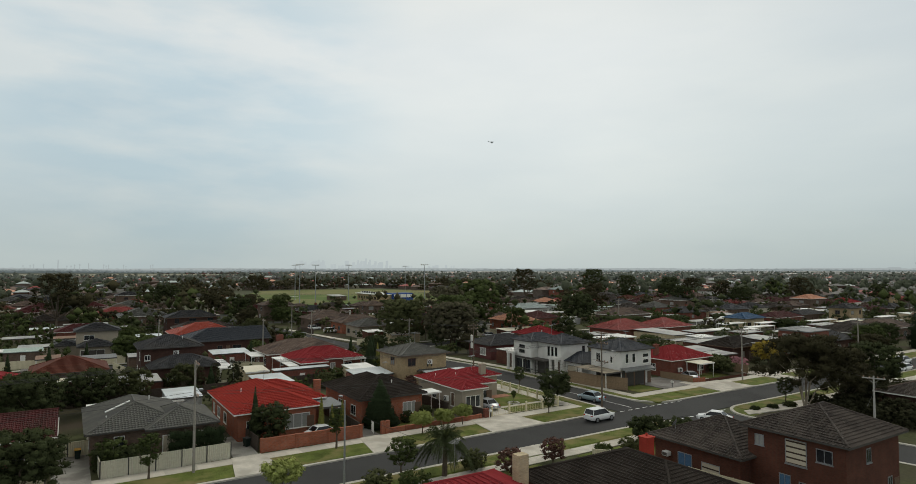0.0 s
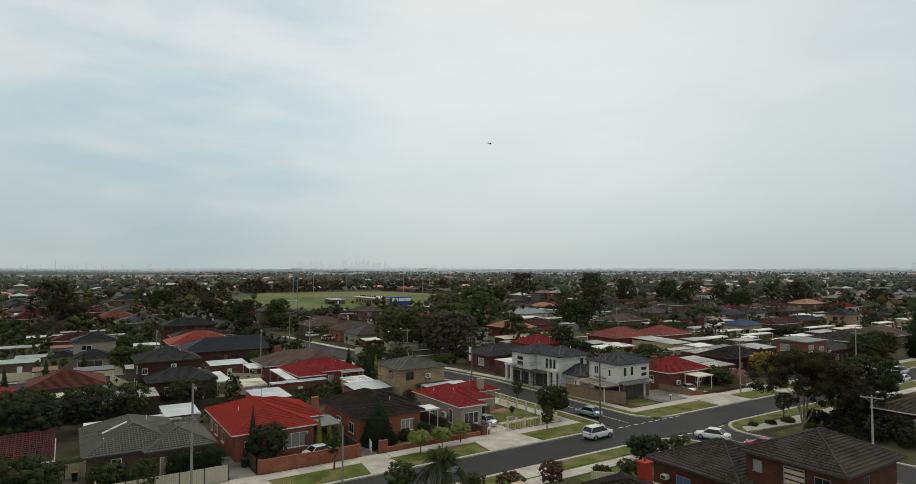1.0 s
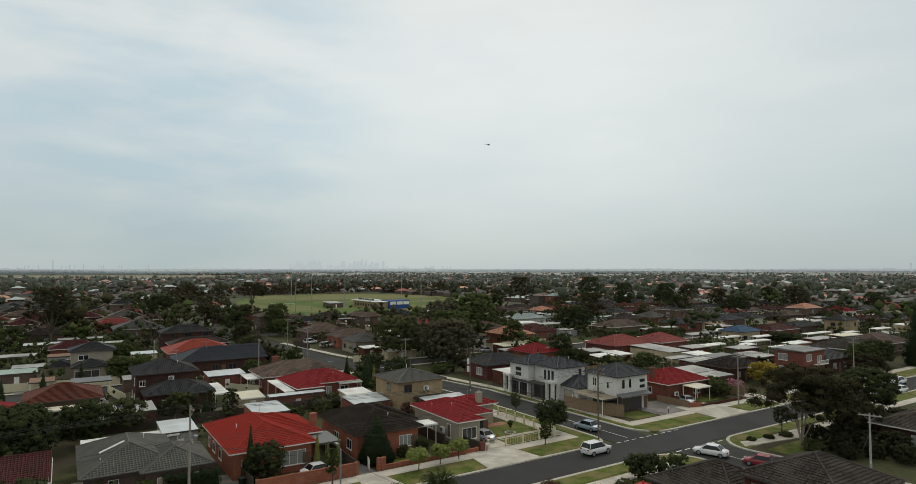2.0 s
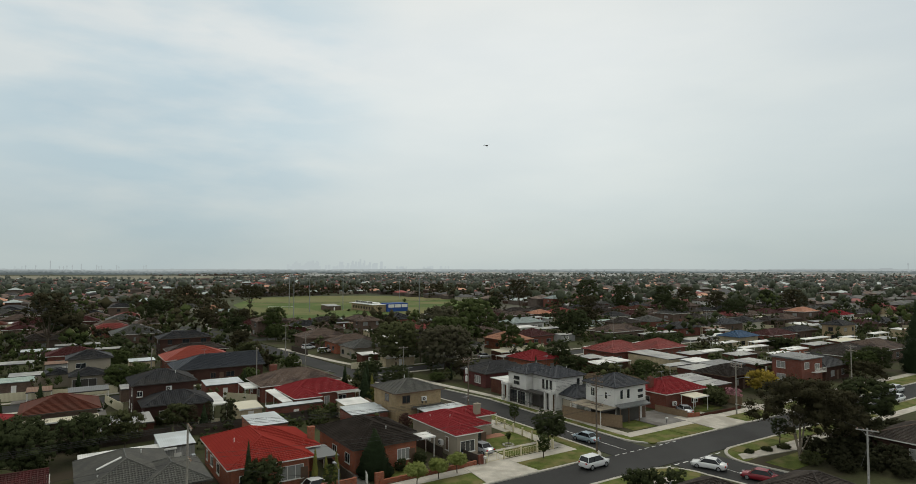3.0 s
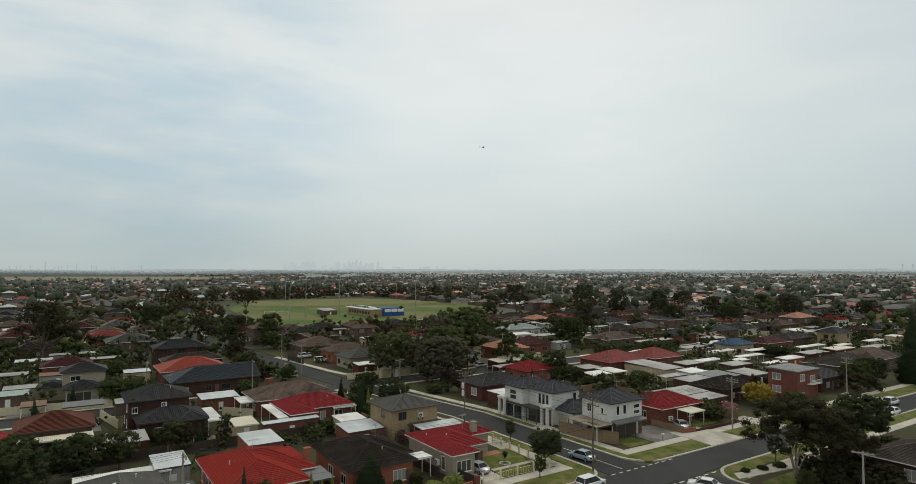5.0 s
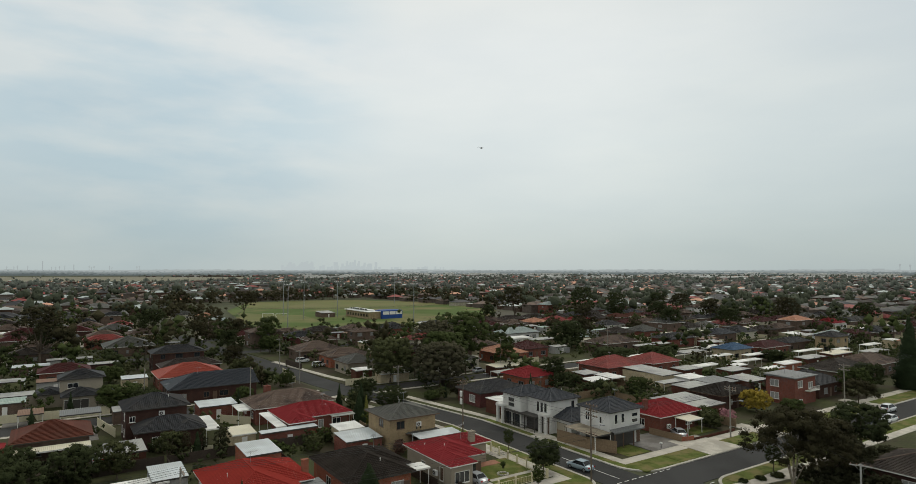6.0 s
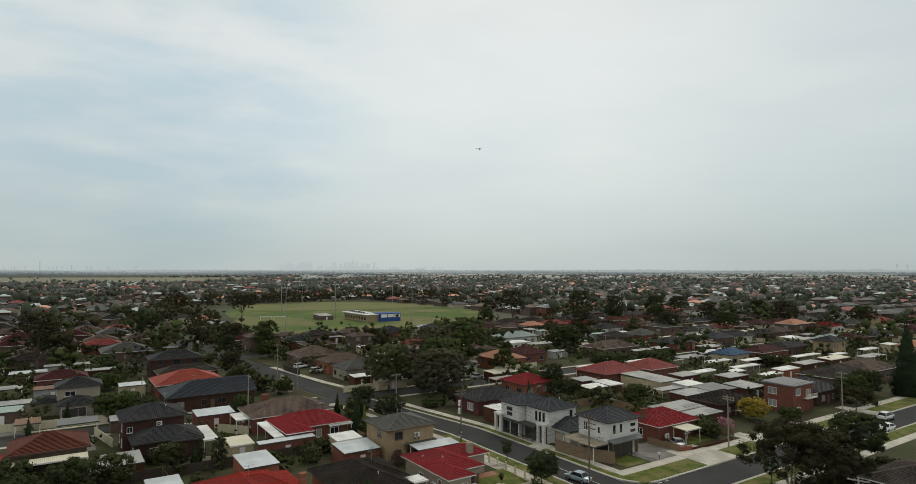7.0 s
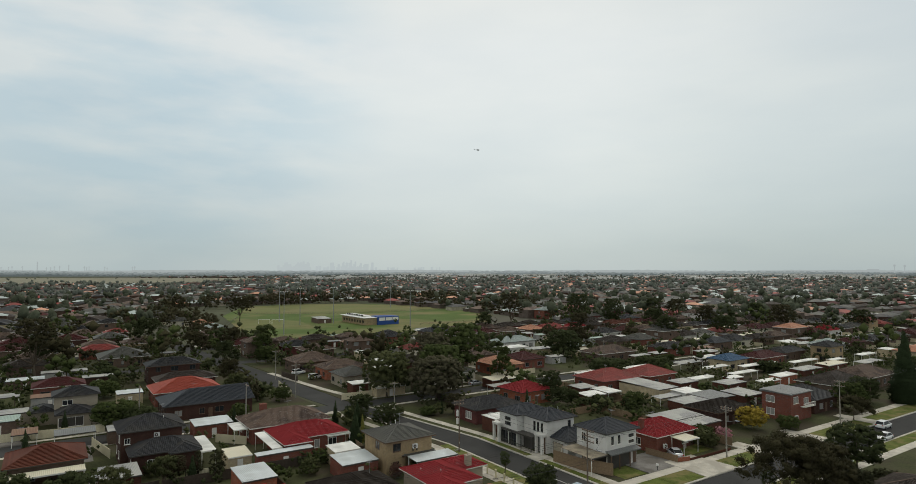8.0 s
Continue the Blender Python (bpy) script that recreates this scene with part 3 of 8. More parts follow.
def shed(u, v, w, d, h=2.5, sheet="white", wall=None, label="", turn=0.0, slope=0.06, name="shed", category="shed", posts=True):
    """A flat sheet roof on walls, or on four posts as a carport."""
    base = thing(name, place(u, v, 0, turn), label or "flat %s metal roofed shed behind a house" % sheet, category)
    rs = Shape()
    z1 = h + slope * d
    for a, b in ((0.0, 0.09),):
        rs.face([(0, 0, h + b), (w, 0, h + b), (w, d, z1 + b), (0, d, z1 + b)])
        rs.face([(0, d, z1 + a), (w, d, z1 + a), (w, 0, h + a), (0, 0, h + a)])
        rs.face([(0, 0, h + a), (w, 0, h + a), (w, 0, h + b), (0, 0, h + b)])
        rs.face([(w, d, z1 + a), (0, d, z1 + a), (0, d, z1 + b), (w, d, z1 + b)])
        rs.face([(0, d, z1 + a), (0, 0, h + a), (0, 0, h + b), (0, d, z1 + b)])
        rs.face([(w, 0, h + a), (w, d, z1 + a), (w, d, z1 + b), (w, 0, h + b)])
    part("roof", rs, SHEET[sheet], base)
    fs = Shape()
    fs.box(-0.03, -0.05, h - 0.12, w + 0.03, -0.004, h + 0.1)
    part("fascia", fs, TRIM if sheet in ("white", "cream") else DARKTRIM, base)
    if wall:
        ws = Shape()
        ws.box(0.12, 0.12, 0, w - 0.12, d - 0.12, h, skip="bt")
        part("wall", ws, WALL[wall] if wall in WALL else SHEET[wall], base)
        if w > 2.4:
            dsh = Shape()
            dsh.box(w * 0.5 - 0.45, 0.06, 0.05, w * 0.5 + 0.45, 0.115, min(2.0, h - 0.2))
            part("door", dsh, TRIM, base)
    elif posts:
        for x in (0.15, w - 0.15):
            for y in (0.2, d - 0.2):
                ps = Shape()
                ps.box(x - 0.05, y - 0.05, 0, x + 0.05, y + 0.05, h + slope * y)
                part("post", ps, TRIM, base)
    return base


def fence(u0, v0, u1, v1, h=1.6, mat=FENCE_CREAM, panel=2.4, label="", post_mat=None, name="fence", thick=0.05, rails=False):
    """Panels between posts from one point of the plan to another."""
    length = math.hypot(u1 - u0, v1 - v0)
    turn = math.degrees(math.atan2(v1 - v0, u1 - u0))
    base = thing(name, place(u0, v0, 0, turn), label, "fence")
    n = max(1, round(length / panel))
    step = length / n
    ps = Shape()
    ps.box(0.04, -thick / 2, 0.06, step - 0.04, thick / 2, h)
    ps.box(0.0, -thick / 2 - 0.02, h - 0.04, step, thick / 2 + 0.02, h + 0.02)
    pm = ps.mesh("panel", mat)
    qs = Shape()
    qs.box(-0.05, -0.05, 0, 0.05, 0.05, h + 0.06)
    qm = qs.mesh("post", post_mat or mat)
    for i in range(n):
        part("panel", pm, None, base, at=pose(i * step, 0, rng.uniform(-0.015, 0.015), 0, 0, rng.uniform(-0.4, 0.4)))
    for i in range(n + 1):
        part("post", qm, None, base, at=pose(i * step, 0, 0))
    return base


# ---- trees ----


def ball(cuts):
    """The corners and triangles of a faceted ball."""
    b = bmesh.new()
    bmesh.ops.create_icosphere(b, subdivisions=cuts, radius=1.0)
    v, f = np.array([tuple(x.co) for x in b.verts]), np.array([[x.index for x in t.verts] for t in b.faces])
    b.free()
    return v, f


OCTA = (np.array([(1, 0, 0), (0, 1, 0), (-1, 0, 0), (0, -1, 0), (0, 0, 1), (0, 0, -1)], dtype=float), np.array([(0, 1, 4), (1, 2, 4), (2, 3, 4), (3, 0, 4), (1, 0, 5), (2, 1, 5), (3, 2, 5), (0, 3, 5)]))
BALLS = ball(1), ball(2), OCTA


def foliage_mesh(name, mat, blades, lean, cores, core_lean, tris):
    """Loose leaf blades round lumpy leaf masses, in one mesh; lean holds the direction that each blade or mass corner turns to the light."""
    q = blades.reshape(-1, 4, 3)
    flip = np.einsum("ij,ij->i", np.cross(q[:, 2] - q[:, 0], q[:, 3] - q[:, 1]), lean) < 0
    q[flip] = q[flip][:, ::-1]
    n, k = len(q), len(tris)
    me = bpy.data.meshes.new(name)
    me.vertices.add(n * 4 + len(cores))
    me.vertices.foreach_set("co", np.concatenate([q.reshape(-1, 3), cores]).astype(np.float32).ravel())
    me.loops.add(n * 4 + k * 3)
    me.loops.foreach_set("vertex_index", np.concatenate([np.arange(n * 4), tris.ravel() + n * 4]).astype(np.int32))
    me.polygons.add(n + k)
    me.polygons.foreach_set("loop_start", np.concatenate([np.arange(n) * 4, n * 4 + np.arange(k) * 3]).astype(np.int32))
    me.polygons.foreach_set("loop_total", np.concatenate([np.full(n, 4), np.full(k, 3)]).astype(np.int32))
    me.materials.append(mat)
    out = np.concatenate([np.repeat(lean, 4, axis=0), core_lean])
    out /= np.linalg.norm(out, axis=1)[:, None]
    me.attributes.new("custom_normal", "FLOAT_VECTOR", "POINT").data.foreach_set("vector", out.astype(np.float32).ravel())
    me.update()
    return me


def leaf_masses(centres, radii, r, cuts, share=0.6, rough=0.4):
    """A lumpy, uneven mass of leaves inside each clump."""
    bv, bf = BALLS[cuts]
    n, k = len(centres), len(bv)
    size = share * (1 + rough * r.uniform(-1, 1, (n, k)))
    off = bv[None] * size[:, :, None] * radii[:, None, :]
    v = (centres[:, None, :] + off).reshape(-1, 3)
    v[:, 2] = np.maximum(v[:, 2], 0.05)
    return v, (bf[None] + (np.arange(n) * k)[:, None, None]).reshape(-1, 3), np.tile(bv, (n, 1)), np.repeat(np.arange(n), k)


def blade_quads(centre, facing, size, r, narrow=0.72):
    nrm = facing / np.linalg.norm(facing, axis=1)[:, None]
    side = np.cross(nrm, r.normal(size=centre.shape))
    side /= np.linalg.norm(side, axis=1)[:, None]
    other = np.cross(nrm, side)
    return np.stack([centre - side * size, centre - other * size * narrow, centre + side * size, centre + other * size * narrow], axis=1).reshape(-1, 3)


def leaves_mesh(name, clumps, count, size, mat, seed, flat=0.5, share=0.55):
    """Many small leaf blades on and round a set of leafy clumps (x, y, z, rx, ry, rz)."""
    r = np.random.RandomState(seed)
    C = np.array(clumps)
    weight = (C[:, 3] * C[:, 4] * C[:, 5]) ** 0.67
    pick = r.choice(len(C), count, p=weight / weight.sum())
    d = r.normal(size=(count, 3))
    d /= np.linalg.norm(d, axis=1)[:, None]
    rad = share - 0.02 + (1.1 - share) * r.rand(count)
    centre = C[pick, :3] + d * C[pick, 3:6] * rad[:, None]
    centre[:, 2] = np.maximum(centre[:, 2], 0.05)
    v = blade_quads(centre, d + r.normal(size=(count, 3)) * flat + np.array([0, 0, 0.35]), size * (0.6 + 0.8 * r.rand(count))[:, None], r)
    heart, reach = C[:, :3].mean(0), C[:, :3].std(0) * 2 + C[:, 3:6].mean(0)
    cv_, ct_, cd_, own = leaf_masses(C[:, :3], C[:, 3:6], r, 0 if size > 0.1 or len(C) > 100 else 1, share, 0.35)
    lean = lambda p, out, k: out * 0.8 + (p - heart) / reach * 0.7 + r.normal(size=p.shape) * k + np.array([0, 0, 0.25])
    return foliage_mesh(name, mat, v, lean(centre, d, 0.25), cv_, lean(cv_, cd_, 0.1), ct_)


def crown_clumps(r, h, w, low, n, style):
    out = []
    for i in range(n):
        t = (i + 0.5) / n
        if style == "gum":
            z = low + (h - low) * (0.25 + 0.75 * r.random() ** 0.7)
            reach = w / 2 * (1 - 0.55 * ((z - low) / (h - low)) ** 2) * math.sqrt(r.random())
            s = w * (r.uniform(0.04, 0.08) if w > 14 else r.uniform(0.06, 0.11))
        elif style == "round":
            z = low + (h - low) * (0.15 + 0.72 * r.random())
            k = (z - low) / (h - low) * 2 - 1
            reach = w / 2 * math.sqrt(max(0.05, 1 - k * k)) * (0.88 if w > 7 else 0.82) * math.sqrt(r.random())
            s = w * (r.uniform(0.025, 0.08) if w > 11 else r.uniform(0.045, 0.09) if w > 7 else r.uniform(0.05, 0.115))
        else:
            z = low + (h - low) * t * 0.93
            reach = w * 0.04 * r.random()
            s = w * 0.5 * (1 - t) ** 0.85 * (0.95 if t > 0.08 else 0.8) + 0.06
        a = r.uniform(0, 6.283)
        tall = 0.75 if style != "cone" else (h - low) / n * 2.6 / max(s, 0.05)
        out.append((reach * math.cos(a), reach * math.sin(a), z, s, s, s * tall))
    return out


def tree_parts(base, h, w, style, leafkind, count, size, seed, bark=BARK, low=None, n=None):
    r = random.Random(seed)
    low = h * (0.2 if style == "gum" else 0.1 if style == "round" else 0.03) if low is None else low
    n = n or ((180 if w > 14 else 90 if w > 7 else 50) if style == "gum" else (400 if w > 11 else 190 if w > 7 else 125) if style == "round" else (36 if w > 4 else 20))
    clumps = crown_clumps(r, h, w, low, n, style)
    tr = Shape()
    rad = max(0.06, h * 0.022)
    fork = (r.uniform(-0.03, 0.03) * h, r.uniform(-0.03, 0.03) * h, low * 0.9 + 0.05 * h)
    stems = 8 if style == "gum" else 5
    if bark is BARK_PALE:
        fork, rad, stems = (0.1, 0.1, 0.7), rad * 0.7, 9
    tr.tube((0, 0, -0.1), (fork[0] * 0.4, fork[1] * 0.4, fork[2] * 0.5), rad * 1.25, rad, 7, False)
    tr.tube((fork[0] * 0.4, fork[1] * 0.4, fork[2] * 0.5), fork, rad, rad * 0.75, 7, False)
    if style != "cone":
        for c in clumps[:stems]:
            lean = 0.22 if bark is BARK_PALE else 0.5
            mid = (fork[0] + (c[0] - fork[0]) * lean + r.uniform(-0.3, 0.3), fork[1] + (c[1] - fork[1]) * lean + r.uniform(-0.3, 0.3), fork[2] + (c[2] - fork[2]) * (0.62 if bark is BARK_PALE else 0.45))
            tr.tube(fork, mid, rad * 0.6, rad * 0.4, 5, False)
            tr.tube(mid, c[:3], rad * 0.4, rad * 0.15, 5, False)
    else:
        tr.tube(fork, (0, 0, h * 0.9), rad * 0.7, 0.02, 6, False)
    part("trunk", tr, bark, base)
    part("crown", leaves_mesh("crown", clumps, count, size, LEAF[leafkind], seed, share=0.92 if style == "cone" else 0.5 if style == "gum" else 0.62 if w > 7 else 0.56), None, base)


TREE_BANK, YARD_TREES = {}, []


def tree(u, v, h, w, style="gum", leafkind="gum", near=False, label="", bark=BARK, name="tree", category="tree", seed=None, low=None, group="", count=None, size=None, keep=False):
    """A tapered trunk with limbs and a crown of leaf blades. Far ones are turned and scaled copies of a few."""
    label = label or {"gum": "tall dark green gum tree with an open crown", "round": "dense dark green garden tree in a yard", "cone": "narrow dark green conifer beside a house"}[style]
    if near:
        seed = seed if seed is not None else int(abs(u * 31 + v * 17)) % 1000
        base = thing(name, place(u, v, 0, rng.uniform(0, 360)), label, category, group)
        area = w * h
        tree_parts(base, h, w, style, leafkind, count or (int(min(24000 if w > 14 else 10000, max(1900, area * 165))) if seen_from(u, v)[1] < 120 else int(min(10000, max(1400, area * 85)))), size or (0.062 if w < 5 else 0.105 if w > 14 else 0.09 if seen_from(u, v)[1] < 120 else 0.13), seed, bark, low)
        return base
    dist = seen_from(u, v)[1]
    light = dist > 200
    if dist > 165 and not keep:
        YARD_TREES.append((u, v, h, w))
        return None
    key = (style, leafkind, rng.randrange(3), light)
    if key not in TREE_BANK:
        base = thing(name, place(u, v), label, category, group)
        tree_parts(base, 10.0, {"gum": 9.0, "round": 8.0, "cone": 3.5}[style], style, leafkind, (1100 if light else 2800) if style != "cone" else 900, 0.24 if light else 0.15, 50 + len(TREE_BANK) * 7)
        TREE_BANK[key] = base
    else:
        base = copy_thing(TREE_BANK[key], place(u, v))
        base["label"] = label
    k = w / {"gum": 9.0, "round": 8.0, "cone": 3.5}[style]
    base.matrix_basis = place(u, v, 0, rng.uniform(0, 360)) @ Matrix.Diagonal((k, k, h / 10.0, 1))
    return base

# ---- ground, roads, kerbs and paths ----


def slab(name, poly, z0, z1, mat, label, category="", kind="structure"):
    """A flat piece of ground with a side all round; poly in plan coordinates."""
    sh = Shape()
    sh.face([(x, y, z1) for x, y in poly])
    for (xa, ya), (xb, yb) in zip(poly, poly[1:] + poly[:1]):
        sh.face([(xa, ya, z0), (xb, yb, z0), (xb, yb, z1), (xa, ya, z1)])
    return whole(name, sh, mat, place(0, 0), label, category, "", kind)


def rect(u0, v0, u1, v1):
    return [(u0, v0), (u1, v0), (u1, v1), (u0, v1)]


def arc(cu, cv, r, a0, a1, n=8):
    return [(cu + r * math.cos(radians(a0 + (a1 - a0) * i / n)), cv + r * math.sin(radians(a0 + (a1 - a0) * i / n))) for i in range(n + 1)]


def strip(name, line, half0, half1, z0, z1, mat, label, category=""):
    """A band along a line of the plan, from half0 to half1 on its left side."""
    sh = Shape()
    L = []
    for i, (x, y) in enumerate(line):
        a, b = line[max(0, i - 1)], line[min(len(line) - 1, i + 1)]
        k = math.hypot(b[0] - a[0], b[1] - a[1])
        n = (-(b[1] - a[1]) / k, (b[0] - a[0]) / k)
        L.append(((x + n[0] * half0, y + n[1] * half0), (x + n[0] * half1, y + n[1] * half1)))
    for (a, b), (c, d) in zip(L, L[1:]):
        sh.face([(*a, z1), (*c, z1), (*d, z1), (*b, z1)])
        sh.face([(*a, z0), (*c, z0), (*c, z1), (*a, z1)])
        sh.face([(*d, z0), (*b, z0), (*b, z1), (*d, z1)])
    return whole(name, sh, mat, place(0, 0), label, category, "", "structure")


gs = Shape()
for i in range(-4, 4):
    for j in range(-2, 6):
        gs.face([(i * 1200, j * 1000 - 300, 0), ((i + 1) * 1200, j * 1000 - 300, 0), ((i + 1) * 1200, (j + 1) * 1000 - 300, 0), (i * 1200, (j + 1) * 1000 - 300, 0)])
whole("ground", gs, PLAIN, pose(0, 0, -0.06), "flat suburban land reaching to the horizon", "ground", kind="structure")

SIDE = [(8.2, -3), (8.2, 20), (8.0, 40), (-0.3, 95), (-4.0, 140), (-14, 240)]
SOUTH = [(12.5, -3), (12.8, -11), (16.5, -34), (21, -60)]
slab("road", rect(-260, -6.3, 420, 0.4), -0.1, 0.0, ASPHALT, "dark asphalt of the main street", "road")
strip("road", [(8.2, 0.39), *SIDE[1:]], -3.5, 3.5, -0.1, 0.006, ASPHALT, "dark asphalt of the side street", "road")
strip("road", [(12.5, -6.28), *SOUTH[1:]], -4.2, 4.2, -0.1, 0.006, ASPHALT, "dark asphalt of the street opposite", "road")
slab("road", rect(-200, 78, 4, 85), -0.1, -0.003, ASPHALT, "asphalt street behind the first block", "road")
slab("road", rect(-3, 78, 300, 84.6), -0.1, -0.008, ASPHALT, "asphalt street behind the first block", "road")
for vv in (166, 212):
    slab("road", rect(-240, vv, 300, vv + 6.5), -0.1, -0.012, ASPHALT, "asphalt back street between houses", "road")

# blocks of raised yard ground, with rounded corners at the crossing
NW = [(-200, 0.7), (0.9, 0.7), *arc(0.9, 4.2, 3.5, -90, 0), (4.4, 40), (-0.9, 76.5), (-200, 77.7)]
NE = [(300, 0.7), (300, 77.7), (5.6, 77.7), (11.8, 40), (12.0, 6.0), *arc(17.0, 5.7, 5.0, 180, 270)]
SW = [(-120, -6.6), (3.3, -6.6), *arc(3.3, -11.6, 5.0, 90, 0), (12.2, -34), (16.6, -60), (-120, -60)]
SE = [(300, -6.6), (300, -60), (25.4, -60), (20.8, -34), (17.1, -11.6), *arc(22.1, -11.6, 5.0, 180, 90)]
for poly in (NW, NE, SW, SE):
    slab("yard_ground", poly, -0.1, 0.10, YARD, "worn yard ground of grass and bare earth", "ground")
for poly in ([(-200, 0.7), (0.9, 0.7), *arc(0.9, 4.2, 3.5, -90, 0), (4.4, 40), (-0.9, 76.5)], [(5.6, 77.7), (11.8, 40), (12.0, 6.0), *arc(17.0, 5.7, 5.0, 180, 270), (300, 0.7)],
             [(16.6, -60), (12.2, -34), (8.3, -12), *arc(3.3, -11.6, 5.0, 0, 90), (-120, -6.6)], [(300, -6.6), *arc(22.1, -11.6, 5.0, 90, 180), (20.8, -34), (25.4, -60)]):
    strip("kerb", poly, -0.3, 0.14, -0.1, 0.14, KERB, "pale concrete kerb and gutter edge along the street", "kerb")
slab("yard_ground", [(-200, 85.6), (-4.4, 85.6), (-8, 140), (-12, 165), (-200, 165)], -0.1, 0.08, YARD, "worn yard ground of grass and bare earth", "ground")
slab("yard_ground", [(3.9, 85.3), (300, 85.3), (300, 165), (-2, 165), (0.2, 140)], -0.1, 0.08, YARD, "worn yard ground of grass and bare earth", "ground")
for poly in (rect(-120, 86.0, -5.0, 87.2), rect(-120, 75.9, -2.6, 77.2), rect(5.0, 86.0, 200, 87.2), rect(6.6, 75.9, 200, 77.2)):
    slab("footpath", poly, -0.1, 0.13, CONCRETE, "pale concrete footpath along the back street", "pavement")
slab("driveway", rect(-68.4, 85.2, -64.2, 101), -0.1, 0.14, PAVING, "worn grey concrete driveway", "driveway")
slab("driveway", rect(-56.4, 66, -53.4, 77.6), -0.1, 0.14, PAVING, "worn grey concrete driveway beside a fence", "driveway")


def footpath(line, a, b):
    strip("footpath", line, a, b, 0.0, 0.135, CONCRETE, "pale concrete footpath beside the nature strip", "pavement")


footpath([(-200, 0), (2.2, 0)], 4.9, 6.9)
footpath([(13.6, 0), (300, 0)], 5.0, 7.0)
footpath([(-120, -12), (6.5, -12)], 0.6, 2.4)
footpath([(19.5, -12), (300, -12)], 0.6, 2.4)
footpath([(0.6, 6.96), (0.6, 40), (-5.2, 78)], -1.6, 0.0)
footpath([(15.2, 7), (15.0, 40), (9.2, 77)], 0.0, 1.7)
footpath([(8.4, 88), (5, 105), (0.6, 140)], -0.2, 1.6)


LAYER = [0]


def lawn(u0, v0, u1, v1, z=0.145, skew=0.0):
    LAYER[0] += 1
    z += 0.004 * (LAYER[0] % 6)
    slab("lawn", [(u0, v0), (u1, v0), (u1 + skew, v1), (u0 + skew, v1)], 0.0, z, LAWN, "mown green lawn with yellowed patches", "lawn")


def drive(u0, v0, u1, v1, flare=1.0, mat=CONCRETE, z=0.175):
    LAYER[0] += 1
    z += 0.004 * (LAYER[0] % 8)
    slab("driveway", [(u0 - flare, v0), (u1 + flare, v0), (u1, v1), (u0, v1)], 0.0, z, mat, "concrete driveway crossing from the kerb", "driveway")


# grass between the kerbs and the footpaths
for poly in ([(-120, 0.84), (0.9, 0.84), *arc(0.9, 4.2, 3.36, -90, 0), (4.26, 8.0), (2.0, 8.0), (2.0, 5.0), (-120, 5.0)], [(4.26, 8.0), (4.26, 40), (2.4, 40), (2.2, 8.0)],
             [(200, 0.84), (200, 5.1), (13.7, 5.1), (13.7, 8.0), (12.14, 8.0), (12.14, 6.0), *arc(17.0, 5.7, 4.86, 180, 270)], [(12.14, 8.0), (13.6, 8.0), (13.4, 40), (11.94, 40)],
             [(-120, -6.74), (-120, -9.7), (5.0, -9.7), (5.0, -11.5), (8.1, -11.5), *arc(3.3, -11.6, 4.86, 0, 90)], [(200, -6.74), *arc(22.1, -11.6, 4.86, 90, 180), (20.4, -11.5), (20.4, -9.7), (200, -9.7)]):
    slab("nature_strip", poly, 0.0, 0.122, LAWN, "grassed nature strip between kerb and footpath", "lawn")
# nature strips and drives along the far side of the main road
lawn(-56.5, 0.95, -47.6, 4.8)
lawn(-41.4, 0.95, -32.8, 4.8)
lawn(-27.2, 0.95, -17.6, 4.8, skew=0.8)
lawn(-8.0, 0.95, 1.4, 4.6, skew=-0.6)
lawn(-80, 0.95, -63, 4.8)
drive(-46.0, 0.55, -43.0, 6.9)
drive(-45.8, 6.92, -43.2, 15.5, 0.0, AGED)
drive(-31.6, 0.55, -28.9, 6.9)
drive(-31.0, 6.92, -28.9, 14.0, 0.0, PAVING)
drive(-16.0, 0.55, -9.4, 7.0, 0.9)
drive(-13.2, 7.01, -8.6, 12.2, 0.0)
drive(-61.8, 5.0, -58.6, 18, 0.0, AGED)
drive(-61.8, 0.55, -58.6, 4.98)
lawn(-8.3, 7.6, 0.1, 18.0)
lawn(-27.4, 8.0, -20.5, 12.0)
slab("path", rect(-8.2, 10.2, 0.0, 11.0), 0.0, 0.19, CONCRETE, "narrow concrete garden path", "path")
slab("path", rect(-7.2, 16.2, -2.0, 18.0), 0.0, 0.195, material("terracotta_paving", (0.30, 0.15, 0.10), 0.85, vary=0.3, scale=1.0), "terracotta paved porch", "path")
# beyond the side road
lawn(13.7, 0.95, 19.5, 4.6, skew=-0.6)
lawn(22.0, 0.95, 28.0, 4.6)
lawn(38.5, 0.95, 47, 4.6)
lawn(53, 0.95, 66, 4.6)
lawn(70, 0.95, 90, 4.6)
lawn(94, 0.95, 130, 4.6)
drive(29.6, 0.55, 37.2, 9.5, 0.6)
drive(48.5, 0.55, 52, 9.5, 0.6)
drive(66.8, 0.55, 69.4, 9.5, 0.6)
drive(90.4, 0.55, 93.4, 9.5, 0.6)
lawn(17.2, 7.4, 22.4, 11.8)
drive(22.8, 7.0, 31.5, 15.0, 0.0, PAVING)
lawn(32.0, 9.4, 44, 13.2)
lawn(12.2, 8.0, 13.4, 22)
lawn(12.0, 26, 13.2, 40)
drive(12.0, 22.4, 15.2, 25.6, 0.0)
lawn(2.5, 7, 3.9, 22)
